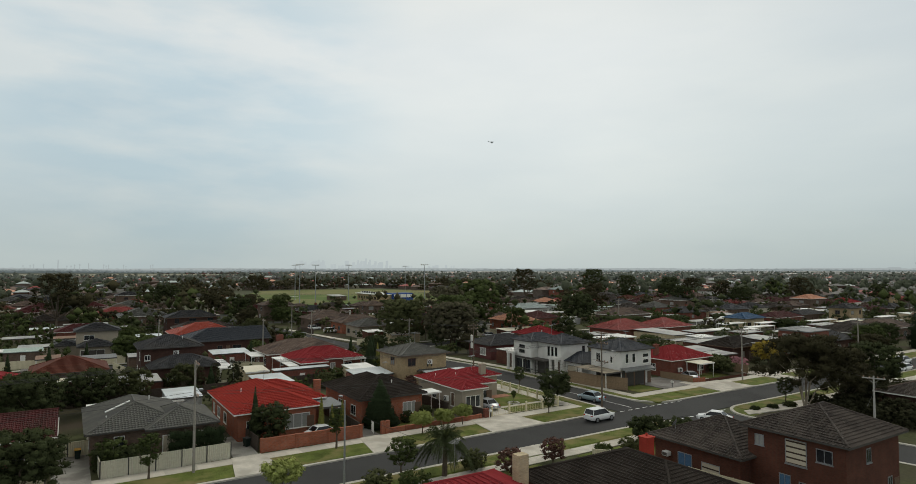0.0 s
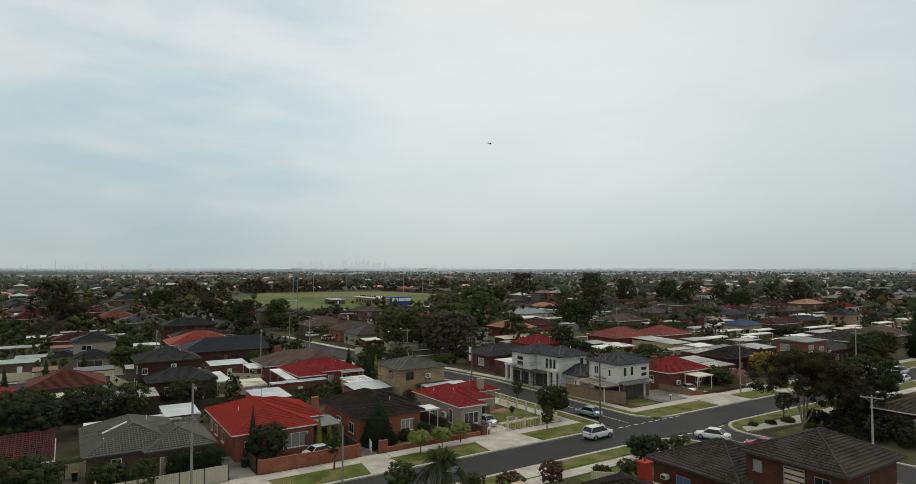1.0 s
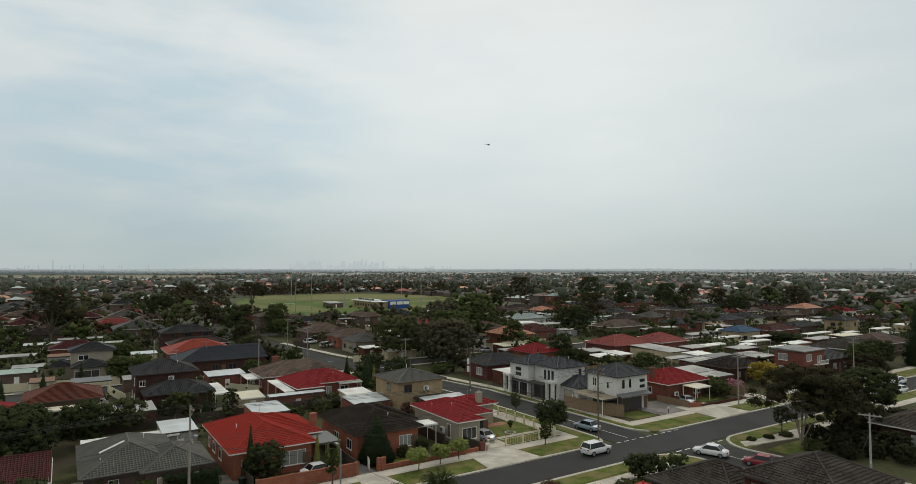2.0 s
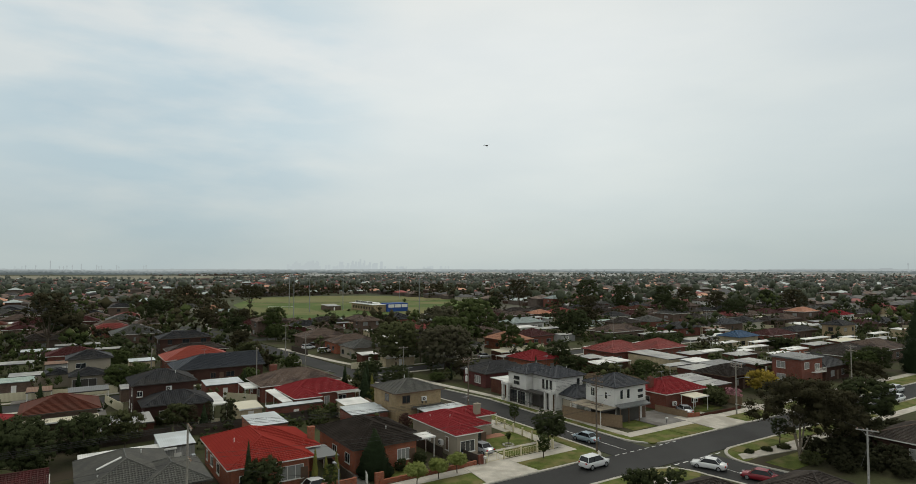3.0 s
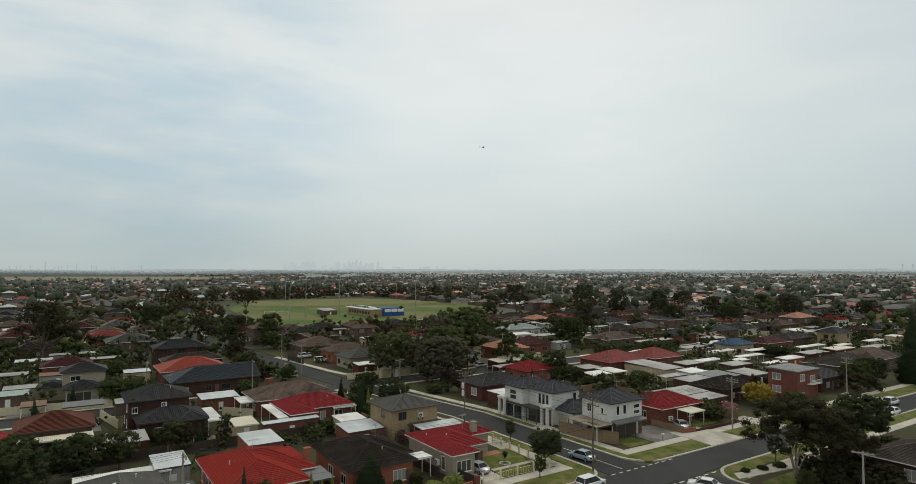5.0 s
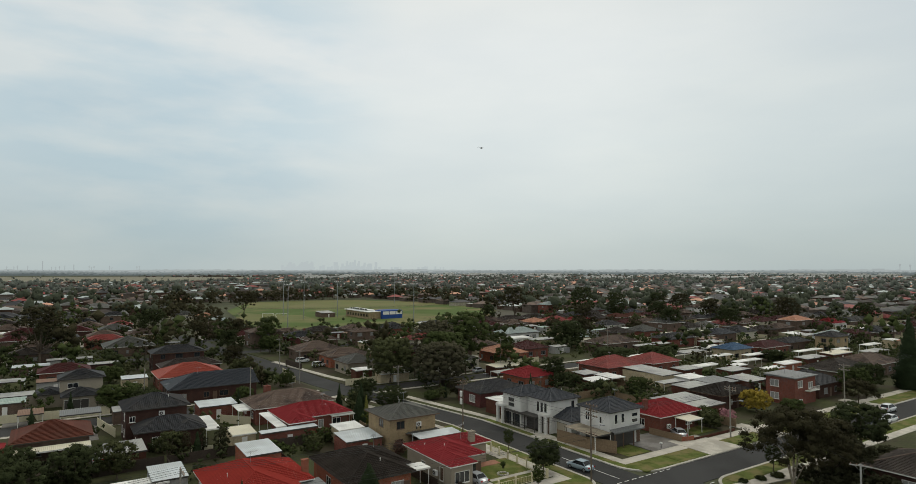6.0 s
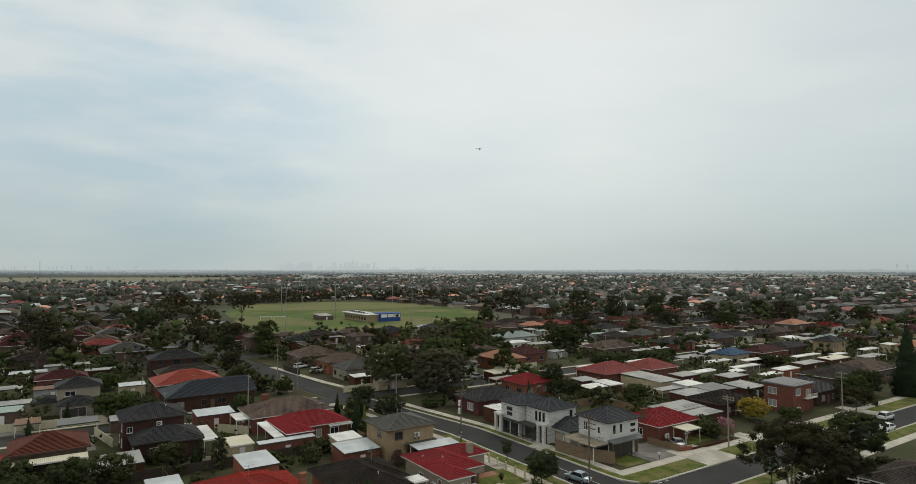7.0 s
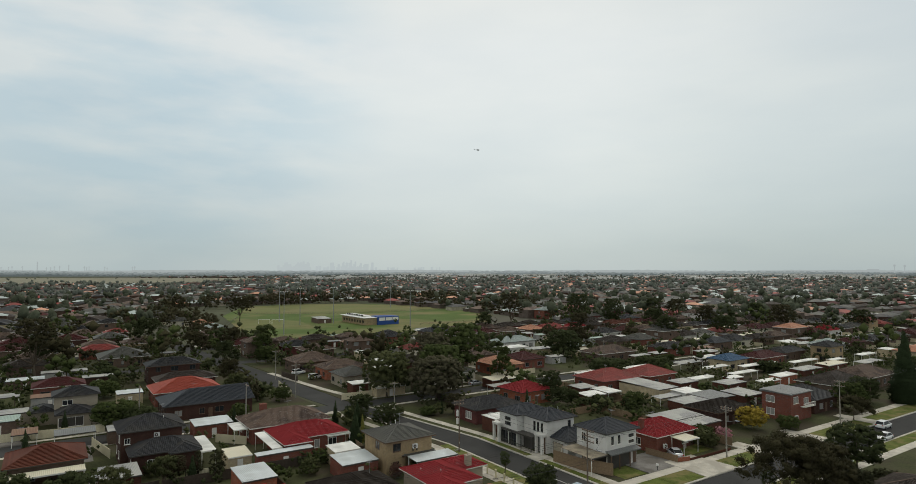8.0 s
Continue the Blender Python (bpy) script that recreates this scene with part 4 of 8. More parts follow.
# camera side of the road
lawn(-60, -9.3, -19.6, -6.9)
lawn(-14.6, -9.3, 1.5, -6.9)
drive(-18.8, -9.4, -15.6, -6.4, 0.6)
lawn(-14.8, -16, -3.5, -11.8)
lawn(-40, -16, -20, -11.8)
slab("path", rect(-3.0, -16, -1.0, -11.6), 0.0, 0.19, CONCRETE, "concrete path to the house", "path")
lawn(3.2, -12.0, 7.2, -8.2)
lawn(20.5, -9.4, 31.0, -7.0)
lawn(19.2, -17, 30, -13.2)
slab("path", [(17.9, -10.9), (19.4, -9.2), (31, -11.4), (31, -13.0)], 0.0, 0.2, CONCRETE, "concrete path leading from the kerb", "path")
lawn(33, -9.4, 60, -7.0)
drive(62, -11, 66, -6.4, 0.6)
lawn(68, -9.4, 100, -7.0)

# road paint at the crossing
for i in range(9):
    slab("road_marking", rect(4.8 + i * 1.55, 0.05, 5.7 + i * 1.55, 0.2), 0.0, 0.016, LINE, "short white give-way dash on asphalt", "road marking")
for i in range(7):
    slab("road_marking", rect(6.6 + i * 1.8, -7.15 , 7.6 + i * 1.8, -6.95), 0.0, 0.016, LINE, "short white give-way dash on asphalt", "road marking")
slab("road_marking", rect(8.1, 1.2, 8.2, 15.0), 0.0, 0.016, LINE, "thin white centre line on the side road", "road marking")
slab("road_marking", rect(12.6, -15.0, 12.7, -8.2), 0.0, 0.016, LINE, "thin white centre line on the opposite road", "road marking")

# ---- houses round the crossing ----
TAKEN = []


def claim(u0, v0, u1, v1):
    TAKEN.append((u0, v0, u1, v1))


def near_house(u, v, w, d, **k):
    claim(u - 2, v - 2, u + w + 2, v + d + 2)
    for q in k.get("wings", ()):
        claim(u + q[0] - 1, v + q[1] - 1, u + q[0] + q[2] + 1, v + q[1] + q[3] + 1)
    return house(u, v, w, d, **k)


h = near_house(-44.6, 12.1, 10.2, 15.8, eave=3.4, roof="scarlet", wall="orange", label="single-storey orange brick house with a scarlet tiled hip roof", pitch=21,
               wings=[(5.2, 4.1, 7.2, 10.1, 3.4, "w")], vents=[(2.5, 7.8, 4.8)],
               wins=[(0, "s", 0.76, 0.9, 3.0, 1.7, CURTAIN, 2), (0, "s", 0.2, 0.9, 1.8, 1.5), (0, "w", 0.45, 1.0, 1.6, 1.3), (0, "w", 0.7, 1.0, 1.6, 1.3), (0, "w", 0.9, 1.0, 1.0, 1.3)])
cs = Shape()
cs.box(-0.4, -0.32, 0, 0.4, 0.32, 5.1).box(-0.46, -0.38, 5.1, 0.46, 0.38, 5.22)
part("chimney", cs, WALL["orange"], h, "orange brick outside chimney", at=pose(12.1, 6.8, 0))
shed(-34.2, 12.3, 3.0, 5.0, 2.9, "grey", None, "grey metal carport roof on white posts against an orange brick house", name="carport", category="carport", slope=0.02)

h = near_house(-15.3, 12.9, 8.0, 10.6, eave=3.4, roof="crimson", wall="grey", label="single-storey rendered house with a crimson tiled hip roof", pitch=18,
               wings=[(0.03, -2.8, 4.5, 7.4, 3.41), (5.2, 4.6, 7.1, 6.0, 3.4)], vents=[(3.0, 3.4, 4.6), (1.6, 6.8, 4.1)],
               wins=[(1, "s", 0.5, 0.8, 2.4, 1.6, PANE, 2), (1, "w", 0.4, 0.7, 1.0, 1.9, BROWNTRIM, 0), (0, "s", 0.78, 0.8, 2.0, 1.5), (0, "w", 0.5, 1.0, 1.2, 1.2), (2, "s", 0.6, 0.8, 1.6, 1.5)])
cs = Shape()
cs.box(-0.45, -0.36, 3.4, 0.45, 0.36, 5.1).box(-0.51, -0.42, 5.1, 0.51, 0.42, 5.22).tube((0, 0, 5.22), (0, 0, 5.45), 0.12, 0.1)
part("chimney", cs, WALL["grey"], h, "pale weathered rendered chimney", at=pose(9.2, 5.4, 0))

near_house(-29.6, 11.6, 9.8, 13.6, eave=3.4, roof="umber", wall="orange", label="single-storey orange brick house with a dark brown tiled hip roof", pitch=21,
           wings=[(4.0, 3.5, 7.0, 9.0, 3.4)], gutter=DARKTRIM, vents=[(6.0, 3.0, 4.9)],
           wins=[(0, "s", 0.78, 0.9, 1.9, 1.5, CURTAIN, 2), (0, "s", 0.25, 0.9, 1.8, 1.5), (0, "w", 0.2, 1.0, 1.6, 1.3, PANE), (0, "w", 0.55, 1.0, 1.6, 1.3), (1, "s", 0.8, 0.9, 1.4, 1.5)])
shed(-20.2, 13.2, 3.6, 2.7, 2.85, "white", None, "small white awning beside a brick house", name="awning", category="awning", slope=0.0)

h = near_house(-59.1, 11.7, 9.6, 13.8, eave=3.3, roof="grey", wall="brownbrick", label="brown brick house with a grey hip roof and skylight strip", pitch=22,
               wings=[(5.4, -1.2, 7.2, 9.0, 3.3)], trim=TRIM, gutter=DARKTRIM, vents=[(6.6, 8.6, 5.0), (2.0, 3.2, 4.3)],
               wins=[(0, "s", 0.3, 0.8, 1.0, 1.9), (1, "s", 0.55, 0.1, 4.6, 2.4, ROLLER, 0), (0, "w", 0.3, 1.0, 1.0, 1.3), (0, "w", 0.6, 1.0, 1.4, 1.3)])
sk = Shape()
sk.box(0, 0, 0, 2.6, 0.5, 0.1)
part("skylight", sk, PLASTIC_W, h, "pale translucent skylight strip", at=pose(2.0, 5.5, 4.21, 0, -22, 0), bevel=0.02)

near_house(-76.0, 12.8, 14.6, 9.2, eave=3.3, roof="maroon", wall="maroon", label="single-storey house with a maroon tiled gable roof", gable="e", pitch=22)

h = near_house(-14.6, 29.6, 9.6, 9.3, eave=5.6, roof="grey", wall="tan", label="two-storey tan brick house with a worn grey hip roof", pitch=17, gutter=BROWNTRIM, trim=BROWNTRIM, vents=[(5.0, 6.0, 7.4)],
               wings=[(3.4, 0.0, 6.2, 3.2, 2.9)],
               wins=[(0, "s", 0.22, 3.8, 1.5, 1.3), (0, "w", 0.4, 3.8, 1.5, 1.3), (0, "w", 0.7, 1.0, 1.2, 1.2), (0, "s", 0.2, 1.0, 1.2, 1.2)])

near_house(-50.4, 58.2, 10.6, 9.4, eave=6.1, roof="charcoal", wall="umber", label="two-storey dark brick house with charcoal tiled hip roofs", pitch=21, gutter=DARKTRIM, vents=[(7.4, 3.0, 7.6)],
           wings=[(1.2, -5.6, 11.0, 8.0, 3.4), (7.0, -7.2, 5.0, 7.0, 3.4)],
           wins=[(0, "w", 0.3, 3.9, 1.2, 1.3, CURTAIN), (0, "w", 0.3, 1.2, 1.2, 1.3, CURTAIN), (0, "w", 0.75, 1.2, 1.2, 1.3), (0, "s", 0.1, 4.0, 0.9, 1.0), (1, "s", 0.3, 1.0, 1.6, 1.4), (1, "w", 0.3, 1.0, 1.2, 1.2)])

near_house(-26.0, 48.5, 13.2, 9.4, eave=3.3, roof="crimson", wall="red", label="single-storey red brick house with a crimson tiled hip roof", pitch=21, wings=[(0.03, -3.0, 5.0, 8.6, 3.31)],
           wins=[(0, "s", 0.55, 1.0, 1.0, 1.5, CURTAIN), (0, "s", 0.8, 1.0, 1.6, 1.4), (0, "w", 0.5, 1.0, 1.6, 1.3)], vents=[(9.0, 3.0, 4.6)])
near_house(-28.0, 60.0, 16.5, 11.0, eave=3.3, roof="weathered", wall="red", label="long single-storey brick house with a weathered brown hip roof", pitch=21,
           chimney=(4.6, 7.5, 4.0, 6.1, 1.3, WALL["red"]), detail=2)

# the pale rendered townhouses on the side road
h = near_house(13.8, 30.7, 8.6, 6.3, eave=6.1, roof="slate", wall="white", label="two-storey white rendered townhouses with slate-coloured hip roofs", pitch=21, gutter=DARKTRIM, over=0.45, trim=DARKTRIM,
               wings=[(1.6, -6.6, 7.8, 7.4, 6.1), (2.8, -10.8, 7.6, 7.8, 3.1)],
               wins=[(0, "w", 0.52, 4.65, 1.7, 0.6, PANE, 0), (0, "w", 0.52, 3.7, 1.7, 0.6, PANE, 0), (1, "w", 0.2, 3.7, 0.6, 1.7, PANE, 0), (1, "w", 0.36, 3.7, 0.6, 1.7, PANE, 0), (1, "w", 0.52, 3.7, 0.6, 1.7, PANE, 0),
                     (1, "s", 0.82, 3.6, 0.7, 1.9, PANE, 0), (0, "w", 0.25, 0.2, 2.2, 2.3, PANE, 2), (0, "w", 0.72, 0.2, 2.2, 2.3, PANE, 2), (2, "w", 0.35, 0.15, 2.6, 2.2, ROLLER, 0)], vents=[(6.2, 4.2, 7.5), (7.4, -3.4, 7.4)])
for uu, vv in ((-0.5, 4.9), (0.75, -6.3)):
    ps = Shape()
    ps.box(0, 0, 0, 0.5, 0.5, 3.3).box(0, 1.55, 0, 0.5, 2.05, 3.3).box(-0.08, -0.08, 3.3, 1.3, 2.13, 3.75)
    part("portal", ps, WALL["white"], h, "white square entrance portal on two piers", at=pose(uu, vv, 0), bevel=0.03)
    ds = Shape()
    ds.box(1.24, 0.52, 0.1, 1.3, 1.53, 2.9)
    part("door", ds, BROWNTRIM, h, "dark recessed entrance door", at=pose(uu, vv, 0))
# Dark panel added on the white wall to paint the porch's shade.
cl = Shape()
cl.box(2.0, -4.1, 0.05, 2.046, 0.4, 2.84)
part("cladding", cl, DARKTRIM, h, "dark panel painted as shade behind the porch")
cap = Shape()
cap.box(0.0, -4.2, 2.84, 2.0, 4.8, 3.0).box(-0.06, -4.2, 2.74, 0.0, 4.8, 3.04)
part("porch_roof", cap, DARKTRIM, h, "dark flat porch roof between the portals")
for k in range(4):
    ps = Shape()
    ps.box(0.02, -4.1 + k * 2.9, 0, 0.14, -3.98 + k * 2.9, 2.84)
    part("porch_post", ps, DARKTRIM, h)
rl = Shape()
rl.box(0.05, -4.1, 0.85, 0.11, 4.7, 0.92)
rl = part("railing", rl, DARKTRIM, h, "dark metal porch railing")
for k in range(30):
    bs = Shape()
    bs.box(0.07, -4.0 + k * 0.29, 0.1, 0.09, -3.98 + k * 0.29, 0.85)
    part("bar", bs, DARKTRIM, rl)

h = near_house(17.8, 11.9, 8.5, 7.8, eave=6.1, roof="slate", wall="white", label="two-storey cream house with a slate hip roof and open carport", pitch=22, gutter=DARKTRIM, over=0.45, trim=TRIM,
               wings=[(0.6, 6.0, 8.4, 9.0, 3.0)],
               wins=[(0, "s", 0.2, 3.9, 0.8, 1.6, PANE, 0), (0, "s", 0.42, 3.9, 0.8, 1.6, PANE, 0), (0, "s", 0.82, 4.6, 1.5, 0.7, PANE, 0), (0, "s", 0.82, 3.6, 1.5, 0.7, PANE, 0), (0, "w", 0.75, 3.8, 1.0, 1.5, PANE), (0, "w", 0.3, 3.8, 0.6, 1.2, PANE, 0)])
cp = Shape()
cp.face([(0.2, -0.8, 2.85), (7.9, -0.8, 2.85), (7.9, 0.5, 3.2), (0.2, 0.5, 3.2)])
cp.box(0.2, -0.8, 2.65, 7.9, -0.7, 2.86)
part("skirt_roof", cp, SHEET["grey"], h, "narrow grey skirt roof over the carport")
# Closed dark boxes, coloured as the shade inside the open carport.
ds = Shape()
ds.box(0.3, 0.3, 0.1, 6.4, 0.42, 2.7).box(0.3, 0.42, 0.1, 0.42, 6.0, 2.7)
part("carport_opening", ds, DARKTRIM, h, "dark solid panel painted as shade in the carport mouth")
for x in (0.35, 2.4, 5.0):
    ps = Shape()
    ps.box(x, -0.75, 0, x + 0.14, -0.61, 2.8)
    part("post", ps, BROWNTRIM, h)
shed(14.0, 11.6, 3.9, 7.4, 2.75, "deck", None, "timber framed pergola with brown slatted roof", name="pergola", category="pergola", slope=0.02)

h = near_house(31.8, 12.6, 12.0, 9.6, eave=3.3, roof="crimson", wall="red", label="single-storey red brick house with a crimson tiled hip roof", pitch=22,
               chimney=(1.3, 4.6, 3.2, 5.6, 0.9, WALL["red"]), wins=[(0, "s", 0.75, 0.9, 1.8, 1.4), (0, "w", 0.5, 1.0, 1.4, 1.3)])
shed(35.6, 9.6, 4.4, 3.0, 2.75, "cream", None, "cream metal verandah roof on white posts", name="verandah", category="verandah", slope=0.04)

near_house(16.8, 48.2, 13.6, 9.6, eave=3.3, roof="charcoal", wall="maroon", label="single-storey maroon brick house with a black tiled hip roof", pitch=20, gutter=DARKTRIM,
           wins=[(0, "w", 0.35, 0.9, 2.2, 1.6, CURTAIN, 2), (0, "s", 0.3, 1.0, 1.4, 1.3), (0, "s", 0.7, 1.0, 1.4, 1.3)])
# The dark wall takes the place of the shaded recess under this roof.
shed(16.2, 40.4, 4.6, 5.0, 3.0, "white", "dark", "flat white roofed garage, walls dark to paint the shade beneath", name="garage", category="garage", slope=0.0)

# the big brown brick house by the camera and its neighbours
h = near_house(-9.6, -36.5, 10.0, 9.2, eave=6.1, roof="brown", wall="dark", label="two-storey dark brick house with a weathered dark brown tiled hip roof", pitch=24, gutter=DARKTRIM, trim=METAL, caps="brown",
               wings=[(-1.6, 8.0, 9.6, 10.2, 3.4)], vents=[(2.2, 1.5, 6.6), (0.9, 8.0, 6.2)],
               wins=[(0, "w", 0.48, 3.55, 1.8, 2.1, STRIPED, 0), (0, "w", 0.87, 4.5, 0.85, 0.95, CURTAIN), (0, "w", 0.2, 4.3, 1.3, 1.1, PANE), (0, "w", 0.6, 1.2, 1.0, 1.4, BLUECURTAIN), (0, "w", 0.42, 1.6, 0.6, 0.7),
                     (0, "w", 0.16, 0.9, 1.7, 1.4, CURTAIN), (0, "s", 0.8, 1.2, 0.8, 1.3), (0, "s", 0.4, 4.2, 0.8, 1.2), (1, "w", 0.32, 1.1, 1.9, 1.0, STRIPED, 0), (1, "w", 0.62, 1.1, 1.6, 1.3, BLUECURTAIN)])
near_house(-29.6, -36.5, 12.8, 16.2, eave=3.3, roof="umber", wall="dark", label="single-storey dark brick house with a dark brown tiled hip roof", pitch=21, gutter=DARKTRIM, caps="umber")
cs = Shape()
cs.box(-0.5, -0.45, 0.1, 0.5, 0.45, 4.5).box(-0.57, -0.52, 4.5, 0.57, 0.52, 4.62).tube((0, 0, 4.62), (0, 0, 4.9), 0.1, 0.1)
whole("chimney", cs, RED_PAINT, place(-15.6, -21.9), "bright red painted brick chimney against a brown tiled roof", "chimney")
near_house(-37.8, -28.5, 7.8, 10.6, eave=2.95, roof="crimson", wall="red", label="single-storey house with a crimson tiled hip roof", pitch=21)
cs = Shape()
cs.box(-0.5, -0.4, 0.1, 0.5, 0.4, 5.4)
whole("chimney", cs, WALL["cream"], place(-30.4, -22.0), "cream brick chimney between two roofs", "chimney")
near_house(33.4, -34.5, 12.6, 15.0, eave=3.2, roof="brown", wall="umber", label="single-storey brick house with a weathered dark tiled roof", pitch=21, caps="weathered",
           wins=[(0, "w", 0.6, 0.9, 2.4, 1.5, CURTAIN, 2), (0, "w", 0.25, 0.9, 1.4, 1.4)])

# ---- further houses, by their eave corner and size ----
# u, v, width, depth, eave, roof, wall, words
FURTHER = [
    (-38.8, 105.8, 16.2, 13.0, 3.4, "orange", "red", "brick house with a bright orange tiled roof"),
    (-36.4, 138.2, 15.0, 9.6, 5.4, "charcoal", "umber", "two-storey dark brick house with a charcoal hip roof"),
    (-36.0, 123.4, 16.0, 8.4, 3.4, "brown", "umber", "long house with a dark brown hip roof"),
    (-46.0, 180.0, 16.0, 15.0, 3.4, "grey", "brownbrick", "house with a grey tiled hip roof"),
    (-51.0, 206.4, 14.0, 9.0, 3.4, "faded", "red", "house with a faded red tiled roof"),
    (-63.8, 130.4, 12.0, 9.0, 3.4, "maroon", "red", "brick house with a dark red hip roof"),
    (-66.0, 56.0, 11.2, 10.4, 3.4, "rust", "brownbrick", "house with a rust-red hip roof and a pale verandah"),
    (6.4, 134.0, 15.5, 13.0, 3.4, "weathered", "brownbrick", "brick house with a weathered brown hip roof"),
    (9.8, 116.8, 14.4, 10.4, 3.4, "weathered", "orange", "orange brick house with a weathered brown roof"),
    (19.2, 162.0, 12.6, 9.6, 3.4, "weathered", "brownbrick", "brick house with a worn brown hip roof"),
    (38.6, 163.0, 9.8, 9.0, 5.4, "weathered", "brownbrick", "two-storey brown brick house"),
    (64.0, 186.0, 13.0, 14.0, 3.4, "charcoal", "red", "house with a wide charcoal roof beside the sports field"),
    (9.2, 102.2, 10.6, 10.8, 3.4, "grey", "grey", "house with a blue-grey hip roof"),
    (57.4, 92.8, 10.8, 13.6, 3.4, "salmon", "orange", "house with a salmon tiled hip roof"),
    (71.6, 98.6, 11.0, 11.0, 3.4, "maroon", "red", "house with a dull red hip roof"),
    (36.8, 56.8, 10.4, 10.0, 3.4, "crimson", "orange", "brick house with a crimson hip roof"),
    (64.6, 55.6, 15.6, 12.0, 3.4, "faded", "red", "brick house with a faded crimson hip roof"),
    (81.6, 54.2, 12.6, 11.4, 3.4, "faded", "red", "brick house with a pale red hip roof"),
    (96.4, 140.0, 18.0, 10.0, 3.4, "pale", "white", "house with a pale green metal roof"),
    (104.0, 93.4, 19.0, 11.0, 3.4, "weathered", "brownbrick", "long house with a worn brown roof"),
    (126.2, 57.8, 11.6, 8.6, 3.6, "blue", "cream", "house with a bright blue tiled roof"),
    (172.6, 47.6, 10.4, 8.0, 6.0, "charcoal", "tan", "two-storey tan house with a dark hip roof"),
    (162.0, 58.6, 16.0, 8.0, 3.4, "charcoal", "brownbrick", "house with a black hip roof"),
    (110.5, 16.0, 17.0, 13.0, 3.4, "brown", "brownbrick", "wide brick house with a weathered brown roof"),
    (130.0, 18.0, 18.0, 12.0, 3.4, "weathered", "brownbrick", "wide brick house with a brown roof"),
    (141.6, 55.8, 16.0, 9.0, 3.4, "maroon", "red", "house with a red-brown hip roof"),
    (-79.4, 49.4, 13.0, 8.6, 3.3, "crimson", "brownbrick", "house with a crimson tiled hip roof beside trees"),
    (58.0, 17.4, 12.6, 8.8, 3.3, "umber", "umber", "house with a low dark brown roof"),
    (88.0, 12.2, 12.0, 12.0, 3.4, "charcoal", "umber", "dark brick house with a charcoal roof and a porch"),
]
near_house(-39.0, 88.4, 19.8, 12.8, eave=3.4, roof="slate", wall="umber", label="long dark brick house with a slate-coloured gabled roof", pitch=21, gutter=DARKTRIM, gable="e", detail=1, trim=BROWNTRIM)
near_house(-59.6, 99.8, 9.2, 8.0, eave=6.0, roof="charcoal", wall="grey", label="two-storey beige house with charcoal roofs and a low verandah", pitch=21, gutter=DARKTRIM, detail=1,
           wings=[(0.6, -5.4, 7.2, 7.0, 3.1), (7.0, -5.6, 4.6, 6.0, 3.1), (-4.0, 0.5, 5.0, 7.0, 3.0)], wins=[(0, "s", 0.3, 4.0, 2.0, 1.1), (0, "w", 0.4, 4.0, 1.2, 1.1), (2, "s", 0.5, 0.9, 2.0, 1.4), (1, "s", 0.4, 0.4, 4.6, 2.0, DARKTRIM, 2)])
for (uu, vv, w, d, e, roof, wall, words) in FURTHER:
    near_house(uu, vv, w, d, eave=e, roof=roof, wall=wall, label=words, pitch=21, detail=1, gutter=rng.choice((TRIM, DARKTRIM, BROWNTRIM)), trim=rng.choice((BROWNTRIM, DARKTRIM, METAL)))

# two-storey red brick flats with a flat metal roof
h = thing("flats", place(76.0, 11.4), "two-storey red brick flats with a low grey metal roof and balcony", "house")
claim(74, 9, 87, 23)
ws = Shape()
ws.box(0.4, 0.4, 0, 9.2, 7.0, 6.0, skip="bt")
part("wall", ws, WALL["red"], h)
rs = Shape()
rs.box(0, 0, 6.0, 9.6, 7.4, 6.2)
rs.face([(0, 0, 6.204), (9.6, 0, 6.204), (9.6, 7.4, 6.45), (0, 7.4, 6.45)])
part("roof", rs, SHEET["grey"], h)
for side, al, z in (("w", 0.7, 3.8), ("s", 0.75, 3.3), ("w", 0.7, 1.0), ("s", 0.25, 3.9)):
    window(h, on_side(0.4, 0.4, 9.2, 7.0, side, al, z), 2.0, 1.5, TRIM, CURTAIN)
bs = Shape()
bs.box(0, 0, 0, 4.6, 1.0, 0.15).box(0, 0, 0.95, 4.6, 0.06, 1.02)
for i in range(20):
    bs.box(i * 0.24, 0.0, 0.15, i * 0.24 + 0.03, 0.04, 0.95)
part("balcony", bs, TRIM, h, "white railed balcony", at=pose(4.6, -0.6, 2.9))

